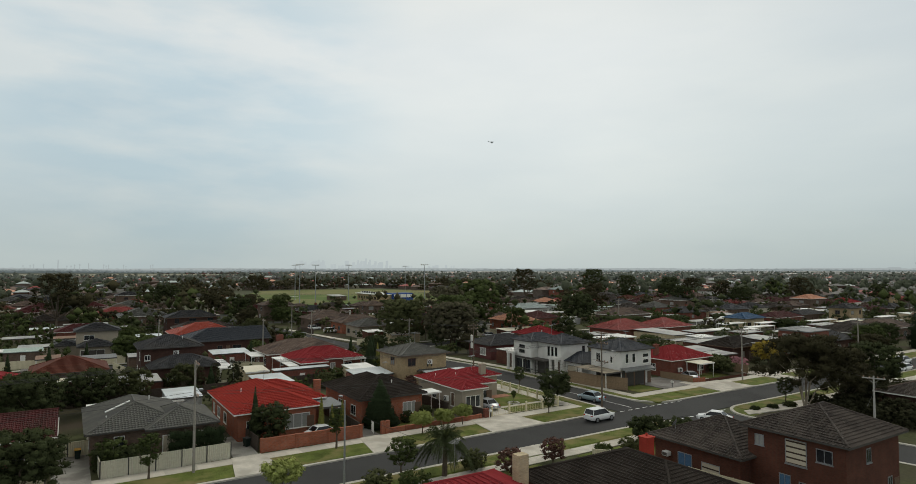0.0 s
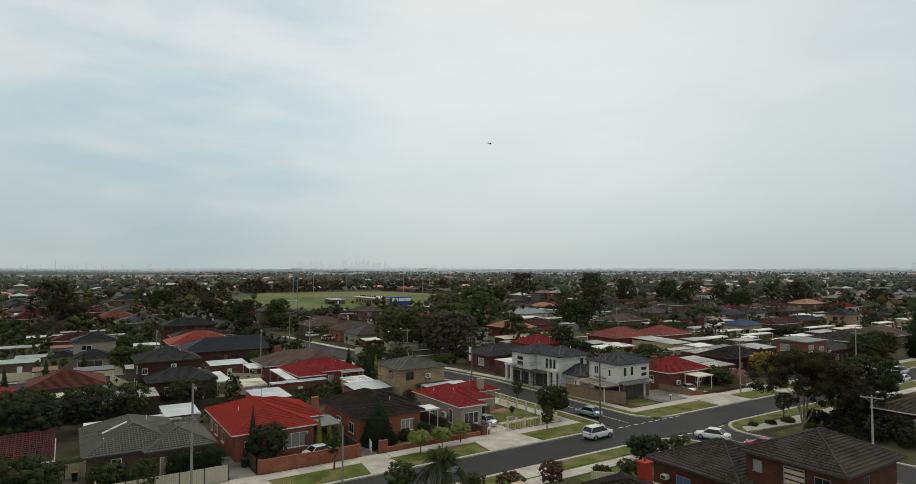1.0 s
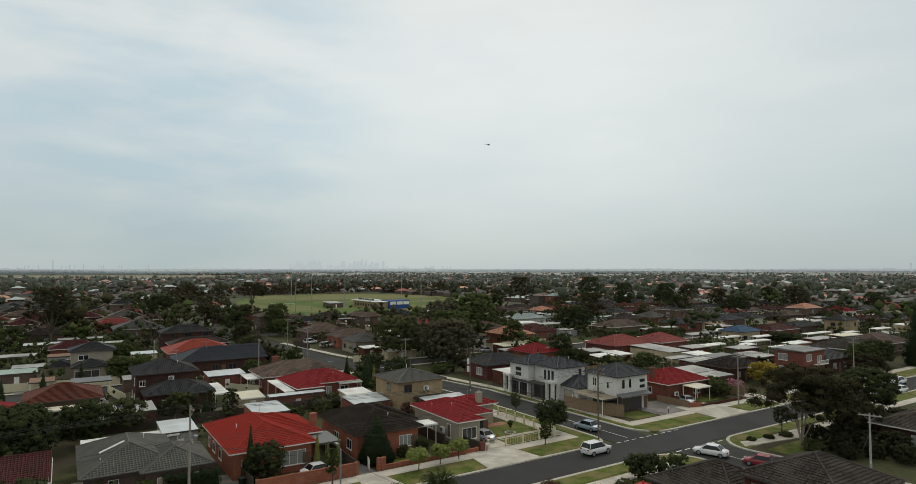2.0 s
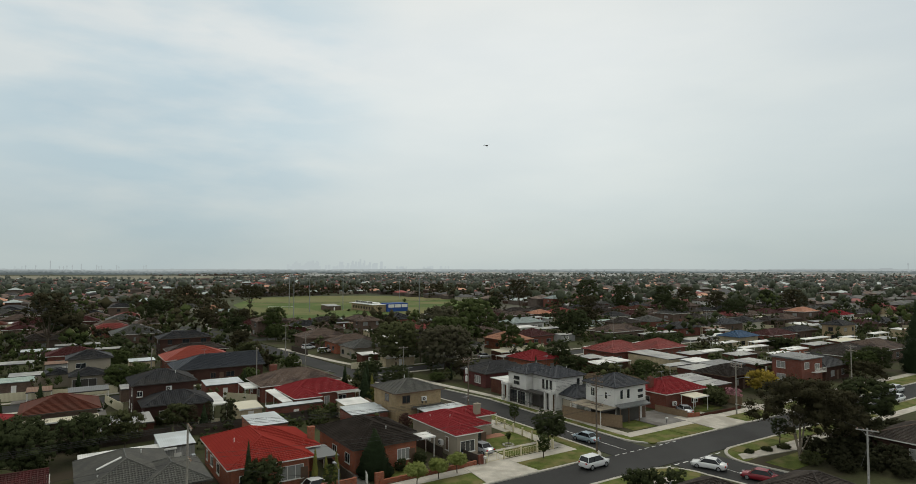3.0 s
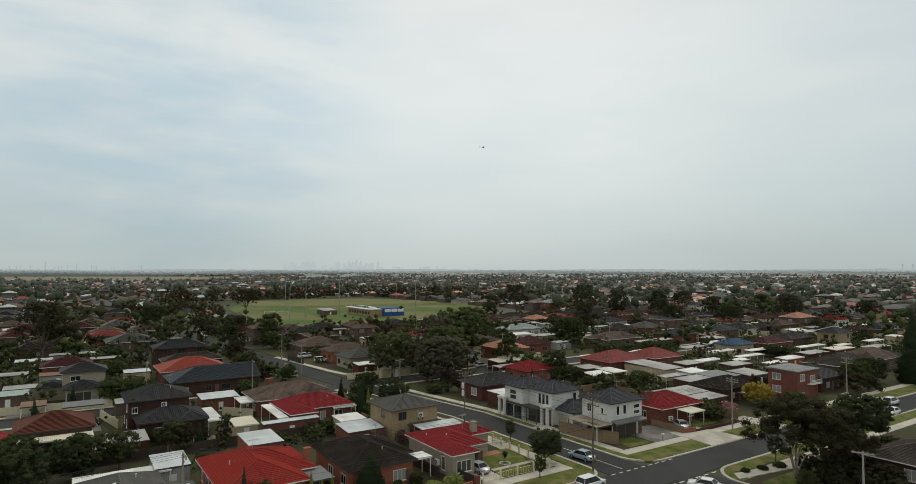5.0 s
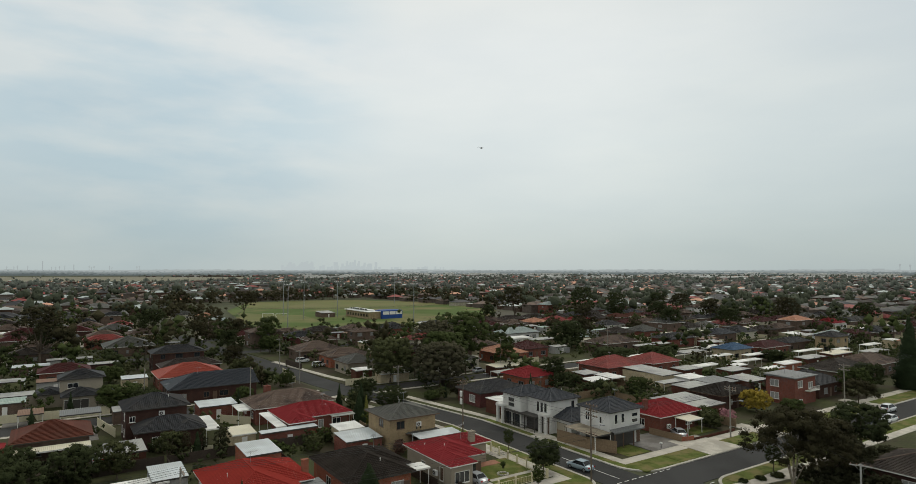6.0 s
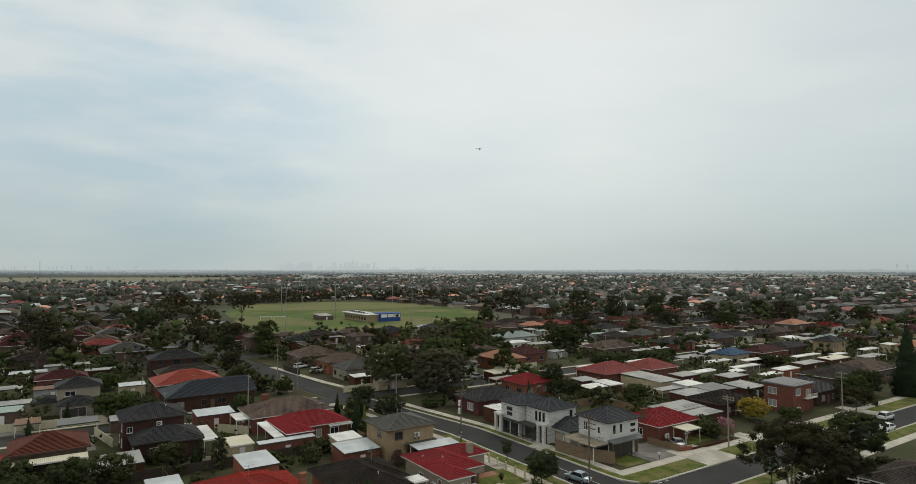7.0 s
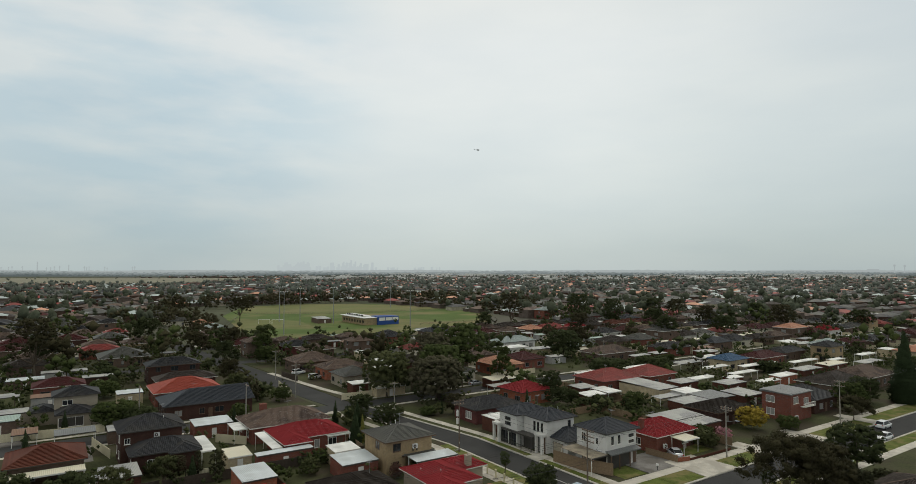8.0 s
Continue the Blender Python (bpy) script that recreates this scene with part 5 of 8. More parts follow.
# flat-roofed sheds, carports and verandahs that stand behind the houses
SHEDS = [
    (-36.0, 70.0, 7.4, 5.6, 2.7, "sky", "red"), (-38.3, 52.0, 2.5, 10.0, 2.6, "white", None), (-36.7, 31.5, 5.2, 7.4, 2.95, "sky", "orange"), (-35.2, 46.4, 4.0, 5.0, 2.4, "cream", "cream"),
    (-30.4, 62.4, 2.6, 5.4, 2.8, "white", None), (-31.2, 43.6, 9.8, 1.9, 2.7, "sky", "red"), (-28.0, 46.0, 1.8, 11.0, 2.9, "white", None), (-17.0, 48.2, 4.6, 2.2, 2.9, "white", None), (-21.2, 31.4, 6.4, 5.6, 2.6, "sky", "red"),
    (-19.6, 38.4, 4.8, 4.4, 2.7, "white", "cream"), (-10.6, 26.2, 8.0, 3.2, 2.7, "sky", None), (-66.0, 52.8, 10.8, 3.0, 2.5, "cream", None), (-53.8, 44.6, 5.6, 7.0, 2.6, "zinc", "dark"),
    (-49.6, 27.6, 4.4, 6.2, 2.9, "sky", "zinc"), (-58.6, 27.4, 11.0, 2.6, 2.7, "white", None), (-58.4, 113.0, 7, 3, 2.5, "zinc", "brownbrick"), (-70.0, 104.0, 8, 5, 2.6, "zinc", "grey"), (-72.0, 96.0, 7, 5, 2.6, "green", "brownbrick"),
    (-73.0, 97.5, 6, 4, 2.7, "white", None), 
     (71.0, 70.0, 9.0, 3.6, 2.6, "white", None), (90.0, 68.0, 12.0, 4.0, 2.7, "white", "cream"), (112.0, 66.0, 12.0, 4.0, 2.7, "zinc", None), (128.0, 70.0, 12.0, 4.0, 2.7, "white", None), (38.0, 69.5, 8.0, 3.6, 2.6, "zinc", None),
    
     (24.0, 112.0, 9, 5, 2.6, "white", None), (30.0, 128.0, 10, 5, 2.6, "white", "cream"), (36, 150, 9, 5, 2.7, "white", "cream"),
    # From here "dark" walls paint the shade that lies under these low roofs.
    (69.5, 41.5, 8.0, 13.5, 3.0, "zinc", "cream"), (73.0, 36.2, 7.0, 4.8, 2.6, "white", "white"), (50.0, 47.4, 6.5, 4.0, 2.6, "white", "dark"), (55.5, 55.2, 6.0, 5.0, 2.6, "zinc", "dark"), (57.5, 47.6, 5.0, 6.4, 2.6, "white", None),
    (44.6, 20.0, 12.0, 5.6, 2.7, "zinc", "dark"), (45.6, 15.4, 10.6, 4.3, 2.5, "zinc", "dark"), (72.0, 28.0, 9.4, 7.0, 2.6, "grey", "dark"), (82.0, 25.6, 8.4, 7.0, 2.6, "zinc", "dark"), (62.0, 28.5, 9.4, 5.0, 2.7, "zinc", "dark"), (63.0, 36.0, 8.0, 3.0, 2.5, "zinc", None),
    (83.0, 44.8, 8.0, 5.0, 2.7, "zinc", "dark"), (92.0, 46.6, 10.0, 3.0, 2.6, "white", None), (102.6, 42.2, 6.0, 3.0, 2.5, "white", "dark"), (92.0, 36.6, 9.0, 5.0, 2.7, "zinc", "dark"), (112.0, 56.4, 12.0, 2.6, 2.6, "white", None), (109.0, 45.6, 13.0, 2.4, 2.6, "white", None),
    (124.0, 51.4, 20.0, 2.4, 2.7, "white", None), (146.0, 47.0, 16.0, 2.4, 2.7, "white", None), (149.0, 37.6, 13.0, 4.4, 2.7, "cream", "dark"), (163.0, 42.6, 8.6, 2.4, 2.7, "white", None), (184.0, 42.6, 12.0, 2.6, 2.7, "white", None), (116.0, 35.6, 10.0, 3.4, 2.6, "white", "orange"),
    (132.0, 37.0, 12.0, 4.4, 2.7, "zinc", "dark"), (164.0, 33.0, 14.0, 4.0, 2.7, "zinc", None), (104.0, 33.6, 9.0, 2.6, 2.6, "white", None),
    (44.0, 58.0, 5, 9, 2.6, "zinc", "grey"), (86.0, 128.0, 14, 6, 2.9, "white", "white"), (94.0, 120.0, 12, 5, 2.8, "zinc", "cream"), (112.0, 118.0, 10, 5, 2.8, "pale" if "pale" in SHEET else "green", "cream"),
    (-46.0, 113.6, 6, 4.5, 2.7, "sky", "cream"), (-52.0, 146.0, 8, 4, 2.6, "zinc", "umber"), (-70, 150, 9, 5, 2.7, "sky", "brownbrick"), (-62, 160, 12, 4, 2.8, "zinc", "zinc"), (-78, 124, 12, 5, 2.8, "zinc", None),
]
for (uu, vv, w, d, hgt, sheet, wall) in SHEDS:
    claim(uu, vv, uu + w, vv + d)
    shed(uu, vv, w, d, hgt, sheet, wall, "%s metal %s with a flat roof behind a house" % ({"zinc": "galvanised", "white": "white", "cream": "cream", "sky": "pale blue-grey", "green": "pale green"}.get(sheet, sheet), "shed" if wall else "carport"),
         name="shed" if wall else "carport", category="shed" if wall else "carport", slope=rng.uniform(0.02, 0.07))

# ---- the sports field, its club house and lights ----
slab("sports_field", [(20, 232), (70, 222), (112, 236), (176, 258), (212, 300), (226, 370), (218, 440), (190, 492), (130, 512), (84, 500), (44, 400)], -0.1, 0.03, OVAL_GRASS, "mown green sports field with worn yellow patches", "sports field")
slab("sports_field", [(60, 418), (120, 376), (196, 372), (202, 440), (186, 488), (130, 508), (88, 496)], 0.0, 0.05, DRY_OVAL, "dry yellow end of the sports field", "sports field")
h = thing("club_house", place(98, 277), "long brick club house with white roof and blue end", "club house")
claim(90, 262, 140, 330)
ws = Shape()
ws.box(0, 0, 0, 9, 34, 4.2, skip="bt")
part("wall", ws, WALL["tan"], h)
rs = Shape()
rs.box(-1.2, -0.6, 4.2, 10.2, 35, 4.5).box(2.5, 6, 4.5, 6.5, 34, 5.3)
part("roof", rs, SHEET["white"], h)
cs = Shape()
for k in range(7):
    cs.box(2.3, 8 + k * 3.6, 4.7, 2.49, 10.6 + k * 3.6, 5.7)
part("clerestory", cs, PANE, h, "row of dark clerestory lights along the roof")
bs = Shape()
bs.box(0, 0, 0, 14, 10, 5.0, skip="b")
blue_paint = material("blue_painted_wall", (0.03, 0.075, 0.26), 0.6, vary=0.15)
part("end_wall", bs, blue_paint, h, "bright blue painted end with white upper panels", at=pose(8.0, -2.0, 0))
for i in range(3):
    bs = Shape()
    bs.box(0, 0, 0, 4.0, 0.15, 1.9)
    part("panel", bs, TRIM, h, "white wall panel", at=pose(8.6 + i * 4.5, -2.2, 2.5))
for i in range(8):
    window(h, pose(0, 2.5 + i * 4.0, 1.2, 0, 0, -90), 2.4, 1.6, BROWNTRIM, PANE, 2)
claim(20, 222, 206, 508)
rail_post, rail_bar = Shape(), Shape()
rail_post.tube((0, 0, 0), (0, 0, 1.1), 0.05, 0.05, 5)
rail_bar.tube((0, 0, 1.05), (1, 0, 1.05), 0.045, 0.045, 4).tube((0, 0, 0.55), (1, 0, 0.55), 0.035, 0.035, 4)
post_mesh, bar_mesh = rail_post.mesh("post", DARKTRIM), rail_bar.mesh("rail", DARKTRIM)
for ua, va, ub, vb in ((22, 300, 60, 412), (60, 412, 84, 500), (60, 412, 120, 372), (120, 372, 200, 368), (128, 262, 176, 258), (176, 258, 212, 300)):
    length = math.hypot(ub - ua, vb - va)
    n = round(length / 6)
    rf_ = thing("field_fence", place(ua, va, 0, math.degrees(math.atan2(vb - va, ub - ua))), "low dark pipe rail fence round the sports field", "fence")
    for k in range(n + 1):
        part("post", post_mesh, None, rf_, at=pose(k * length / n, 0, 0))
    for k in range(n):
        part("rail", bar_mesh, None, rf_, at=pose(k * length / n, 0, 0) @ Matrix.Diagonal((length / n, 1, 1, 1)))
shed(79, 304, 9, 12, 2.7, "zinc", "brownbrick", "low grey-roofed changing shed beside the club house", name="shed", category="shed")
FLOOD = [(66, 300), (88.3, 302), (100.5, 226), (62.9, 330), (190, 420), (40, 250)]
for i, (uu, vv) in enumerate(FLOOD):
    h = thing("floodlight_mast", place(uu, vv), "tall thin steel mast with floodlights on a crossbar", "light mast", "floodlight masts round the field")
    ms = Shape()
    ms.tube((0, 0, 0), (0, 0, 22), 0.28, 0.12, 8)
    part("mast", ms, METAL, h)
    cr = Shape()
    cr.box(-2.2, -0.06, 22, 2.2, 0.06, 22.12)
    part("crossbar", cr, METAL, h)
    for k in range(4):
        fs = Shape()
        fs.box(-0.25, -0.2, 0, 0.25, 0.2, 0.5)
        part("floodlight", fs, PLASTIC_W, h, at=pose(-1.8 + k * 1.2, 0, 22.12))
slab("sports_field", [(32, 300), (70, 290), (76, 330), (44, 372)], 0.0, 0.055, DRY_OVAL, "worn bare goal end of the sports field", "sports field")
for uu, vv in ((50.6, 321), (57.6, 316.3)):
    h = thing("goal", place(uu, vv, 0, -GRID), "white football goal frame on grass", "goal", "goals on the field")
    ms = Shape()
    ms.tube((-3.4, 0, 0), (-3.6, 0, 2.6), 0.12, 0.12, 6).tube((3.6, 0, 0), (3.6, 0, 2.6), 0.12, 0.12, 6).tube((-3.6, 0, 2.6), (3.6, 0, 2.6), 0.12, 0.12, 6)
    part("frame", ms, TRIM, h)

# ---- houses of the blocks behind, on the same street pattern ----
def side_road_u(vv):
    for (ua, va), (ub, vb) in zip(SIDE, SIDE[1:]):
        if va <= vv <= vb:
            return ua + (ub - ua) * (vv - va) / (vb - va)
    return SIDE[-1][0]


def free(u0, v0, u1, v1):
    if any(a < u1 and c > u0 and b < v1 and d > v0 for a, b, c, d in TAKEN):
        return False
    for vv in (v0, v1):
        if u0 - 6 < side_road_u(vv) < u1 + 6:
            return False
    return True


rows = [(12, 60, 420), (58, 18, 420), (32, 60, 420), (90, -220, 420), (116, -220, 420), (144, -220, 420), (176, -240, 420), (196, -240, 420), (224, -260, 420), (250, -260, 420), (276, -280, 430), (304, -280, 430), (330, -280, 430), (358, -280, 430)]
rows = [(v, u0, u1) for v, u0, u1 in rows] + [(60, -160, -70), (34, -140, -76), (-24, 64, 300), (-48, 60, 300)]
kinds = ["brown"] * 4 + ["weathered"] * 6 + ["charcoal"] * 4 + ["grey"] * 4 + ["faded", "crimson", "maroon", "rust", "salmon", "faded", "pale", "slate", "maroon", "charcoal", "brown"]
walls = ["brownbrick"] * 6 + ["umber", "maroon", "red", "board", "cream", "white", "tan"]
LOTS = []
for v0, u0, u1 in rows:
    uu = u0
    while uu < u1:
        w, d = rng.uniform(10.5, 15), rng.uniform(9, 12.5)
        vv = v0 + rng.uniform(-1.5, 1.5)
        ok, dist = seen_from(uu, vv)
        if ok and dist < 430 and free(uu - 1, vv - 1, uu + w + 1, vv + d + 1):
            claim(uu, vv, uu + w, vv + d)
            roof, wall = rng.choice(kinds), rng.choice(walls)
            tall = rng.random() < 0.05
            if 170 < vv < 262 and uu < 110 and roof in ("faded", "crimson", "salmon", "pale"):
                roof = "weathered"
            word = {"brown": "dark brown", "weathered": "weathered brown", "pale": "pale green", "rust": "rust-red"}.get(roof, roof)
            house(uu, vv, w, d, eave=6.0 if tall else 3.3, roof=roof, wall=wall, pitch=21, detail=1 if dist < 200 else 0, gutter=rng.choice((TRIM, DARKTRIM, DARKTRIM)), trim=rng.choice((BROWNTRIM, DARKTRIM, METAL)), turn=0,
                  label="%s house with a %s tiled hip roof" % ("two-storey" if tall else "single-storey", word), group="houses of the blocks behind", door=dist < 200,
                  chimney=(w * 0.62, d * 0.55, 3.3, (6.1 if tall else 3.3) + 2.6, 0.9, WALL[rng.choice(("red", "brownbrick", "cream"))]) if dist < 260 and rng.random() < 0.4 else None)
            LOTS.append((uu, vv, w, d, dist))
        uu += w + rng.uniform(1.4, 3.4)
for (uu, vv, w, d, dist) in LOTS:
    if rng.random() < 0.75:
        sw, sd = rng.uniform(5, 12), rng.uniform(3, 5.5)
        su, sv = uu + rng.uniform(0, 3), vv + d + rng.uniform(1.0, 5.0)
        if free(su, sv, su + sw, sv + sd):
            claim(su, sv, su + sw, sv + sd)
            open_ = rng.random() < 0.4
            shed(su, sv, sw, sd, rng.uniform(2.4, 3.0), rng.choice(("white", "white", "zinc", "zinc", "cream", "green")), None if open_ else rng.choice(("zinc", "cream", "brownbrick", "white")),
                 "pale metal %s with a flat roof in a back yard" % ("carport" if open_ else "shed"), name="carport" if open_ else "shed", category="carport" if open_ else "shed", posts=dist < 200)

# sheds, hedges and trees fill what is left of the yards
for k in range(260):
    uu, vv = rng.uniform(-150, 330), rng.uniform(50, 330)
    ok, dist = seen_from(uu, vv)
    w, d = rng.uniform(4, 11), rng.uniform(3, 5.5)
    if ok and dist < 400 and free(uu - 1, vv - 1, uu + w + 1, vv + d + 1):
        claim(uu, vv, uu + w, vv + d)
        open_ = rng.random() < 0.3
        shed(uu, vv, w, d, rng.uniform(2.3, 3.0), rng.choice(("white", "zinc", "zinc", "grey", "cream", "rust")), None if open_ else rng.choice(("zinc", "cream", "brownbrick", "dark")),
             "metal %s with a flat roof in a back yard" % ("carport" if open_ else "shed"), name="carport" if open_ else "shed", category="carport" if open_ else "shed", posts=dist < 200)

# low back fences, driveways and paved yards between the houses
fs, ds = Shape(), Shape()
fence_rng = random.Random(77)
for (uu, vv, w, d, dist) in LOTS:
    o = place(uu, vv)
    if dist < 110:
        continue
    k = fence_rng.uniform(7.0, 10.0)
    for (a, b, c_, e) in ((-1.2, d + k, w + 1.6, d + k + 0.08), (w + 1.5, -3.0, w + 1.58, d + k)):
        pts = [o @ Vector(p) for p in ((a, b, 0), (c_, b, 0), (c_, e, 0), (a, e, 0))]
        for i in range(4):
            p, q = pts[i], pts[(i + 1) % 4]
            fs.face([(p.x, p.y, 0), (q.x, q.y, 0), (q.x, q.y, 1.7), (p.x, p.y, 1.7)])
    if fence_rng.random() < 0.8:
        a = w + 0.1 if fence_rng.random() < 0.5 else -1.1
        ds.face([tuple(o @ Vector(p)) for p in ((a - 1.2, -6.0, 0.13), (a + 1.2, -6.0, 0.13), (a + 1.2, d + 2.0, 0.13), (a - 1.2, d + 2.0, 0.13))])
    if fence_rng.random() < 0.5:
        ds.face([tuple(o @ Vector(p)) for p in ((1.0, d + 0.6, 0.134), (w - 2.0, d + 0.6, 0.134), (w - 2.0, d + 4.0, 0.134), (1.0, d + 4.0, 0.134))])
tagged(new("yard_fences", fs.mesh("yard_fences", FENCE_CREAM)), "weathered cream fences between distant yards", "fences", kind="stuff")
tagged(new("yard_paving", ds.mesh("yard_paving", CONCRETE)), "pale concrete drives and paving beside distant houses", "paving", kind="stuff")

# ---- trees ----
# u, v, height, width, style, leaves
BIG = [
    (22.6, 74.0, 12.6, 16.0, "round", "browngum"), (14.6, 86.0, 13.2, 15.0, "round", "olive"), (31.0, 85.0, 14.0, 15.0, "round", "mid"), (48.0, 102.0, 18.6, 20.0, "round", "mid"), (35.0, 97.0, 16.4, 15.0, "round", "browngum"),
    (-63.8, 172.0, 18.3, 18.0, "gum", "gum"), (-25.8, 226.0, 13.0, 16.0, "gum", "dark"), (159.8, 215.0, 19.8, 18.0, "gum", "gum"), (191.2, 192.0, 19.6, 19.0, "gum", "dark"), (221.0, 193.6, 18.2, 14.0, "round", "dark"),
    (272.9, 203.9, 14.6, 17.0, "gum", "dark"), (285.1, 195.8, 13.9, 17.0, "gum", "gum"), (212.4, 114.8, 11.3, 16.0, "gum", "dark"), (256.6, 110.7, 15.1, 18.0, "gum", "gum"), (307.5, 94.4, 11.7, 17.0, "gum", "dark"),
    (120.3, 6.0, 19.0, 9.0, "cone", "conifer"), (104.0, 112.4, 11.6, 15.0, "round", "dark"), (116.0, 118.0, 10.6, 11.0, "gum", "gum"), (47.5, 58.5, 8.6, 7.2, "round", "dark"), (47.0, 51.4, 5.0, 6.2, "round", "dark"), (58.0, 40.0, 4.4, 6.4, "round", "mid"), (50.0, 43.0, 4.0, 7.0, "round", "dark"),
    (43.3, 350.0, 15.4, 20.0, "gum", "gum"), (4.9, 161.5, 6.7, 8.6, "round", "mid"), (54.4, 178.0, 7.2, 9.0, "round", "dark"), (1.7, 74.1, 4.4, 7.0, "round", "dark"), (6.0, 66.0, 2.4, 6.0, "round", "olive"), (13.0, 62.0, 2.2, 5.0, "round", "mid"),
    (64.0, 13.6, 5.2, 7.4, "round", "yellow"), (50.7, 11.7, 3.1, 4.2, "round", "pink"), (44.0, 11.0, 3.4, 6.0, "round", "olive"), (47.0, 14.0, 3.6, 5.5, "round", "mid"), (70.0, 9.0, 3.0, 6.0, "round", "mid"),
    (90.0, 5.0, 5.4, 9.0, "gum", "gum"), (100.0, 10.0, 6.4, 10.0, "gum", "mid"), (112.0, 12.0, 7.0, 9.0, "round", "dark"), (138.0, 8.0, 9.0, 10.0, "gum", "dark"), (-48.0, 90.0, 6.0, 11.0, "round", "mid"), (-44.0, 83.5, 5.5, 8.0, "round", "dark"),
    (-20.0, 102.0, 7.0, 8.0, "gum", "olive"), (-17.0, 122.0, 8.0, 8.0, "gum", "gum"), (-12.0, 150.0, 10.0, 10.0, "gum", "dark"), (8.0, 176.0, 9.0, 10.0, "gum", "mid"), (-16.0, 178.0, 11.0, 12.0, "gum", "gum"), (-48.0, 126.0, 5.0, 9.0, "round", "mid"),
    (-84.0, 110.0, 7.0, 9.0, "round", "dark"), (-90.0, 96.0, 8.0, 10.0, "gum", "dark"), (-24.5, 82.0, 4.0, 6.0, "round", "mid"), (-62.0, 190.0, 12, 13, "gum", "dark"), (-10, 96, 4.0, 5.0, "round", "mid"),
    (4.0, 205.0, 9.0, 13.0, "gum", "gum"), (22.0, 222.0, 8.0, 13.0, "gum", "mid"), (60.0, 214.0, 4.4, 8.0, "round", "mid"), (130.0, 200.0, 11.0, 12.0, "gum", "dark"),
    (78.0, 118.0, 6.0, 8.0, "round", "mid"), (52.0, 84.0, 8.0, 9.0, "gum", "mid"), (92.0, 78.0, 5.0, 16.0, "round", "dark"), (108.0, 74.0, 5.0, 14.0, "round", "dark"), (150.0, 66.0, 5.0, 8.0, "round", "mid"), (136.0, 50.0, 4.0, 9.0, "round", "dark"),
    (176.0, 120.0, 12.0, 13.0, "gum", "dark"), (150.0, 150.0, 13.0, 14.0, "gum", "gum"), (205.0, 150.0, 13.0, 15.0, "gum", "dark"), (250.0, 150.0, 13.0, 14.0, "gum", "gum"), (300.0, 150.0, 13.0, 15.0, "gum", "dark"), (330.0, 60.0, 12.0, 14.0, "gum", "gum"),
]
for (uu, vv, hh, ww, style, kind_) in BIG:
    ok, dist = seen_from(uu, vv)
    tree(uu, vv, hh, ww, style, kind_, near=True, count=None if dist < 190 else 3200, size=None if dist < 190 else 0.2, label={"yellow": "golden yellow leafed garden tree", "pink": "pink flowering shrub beside a pole"}.get(kind_, ""))

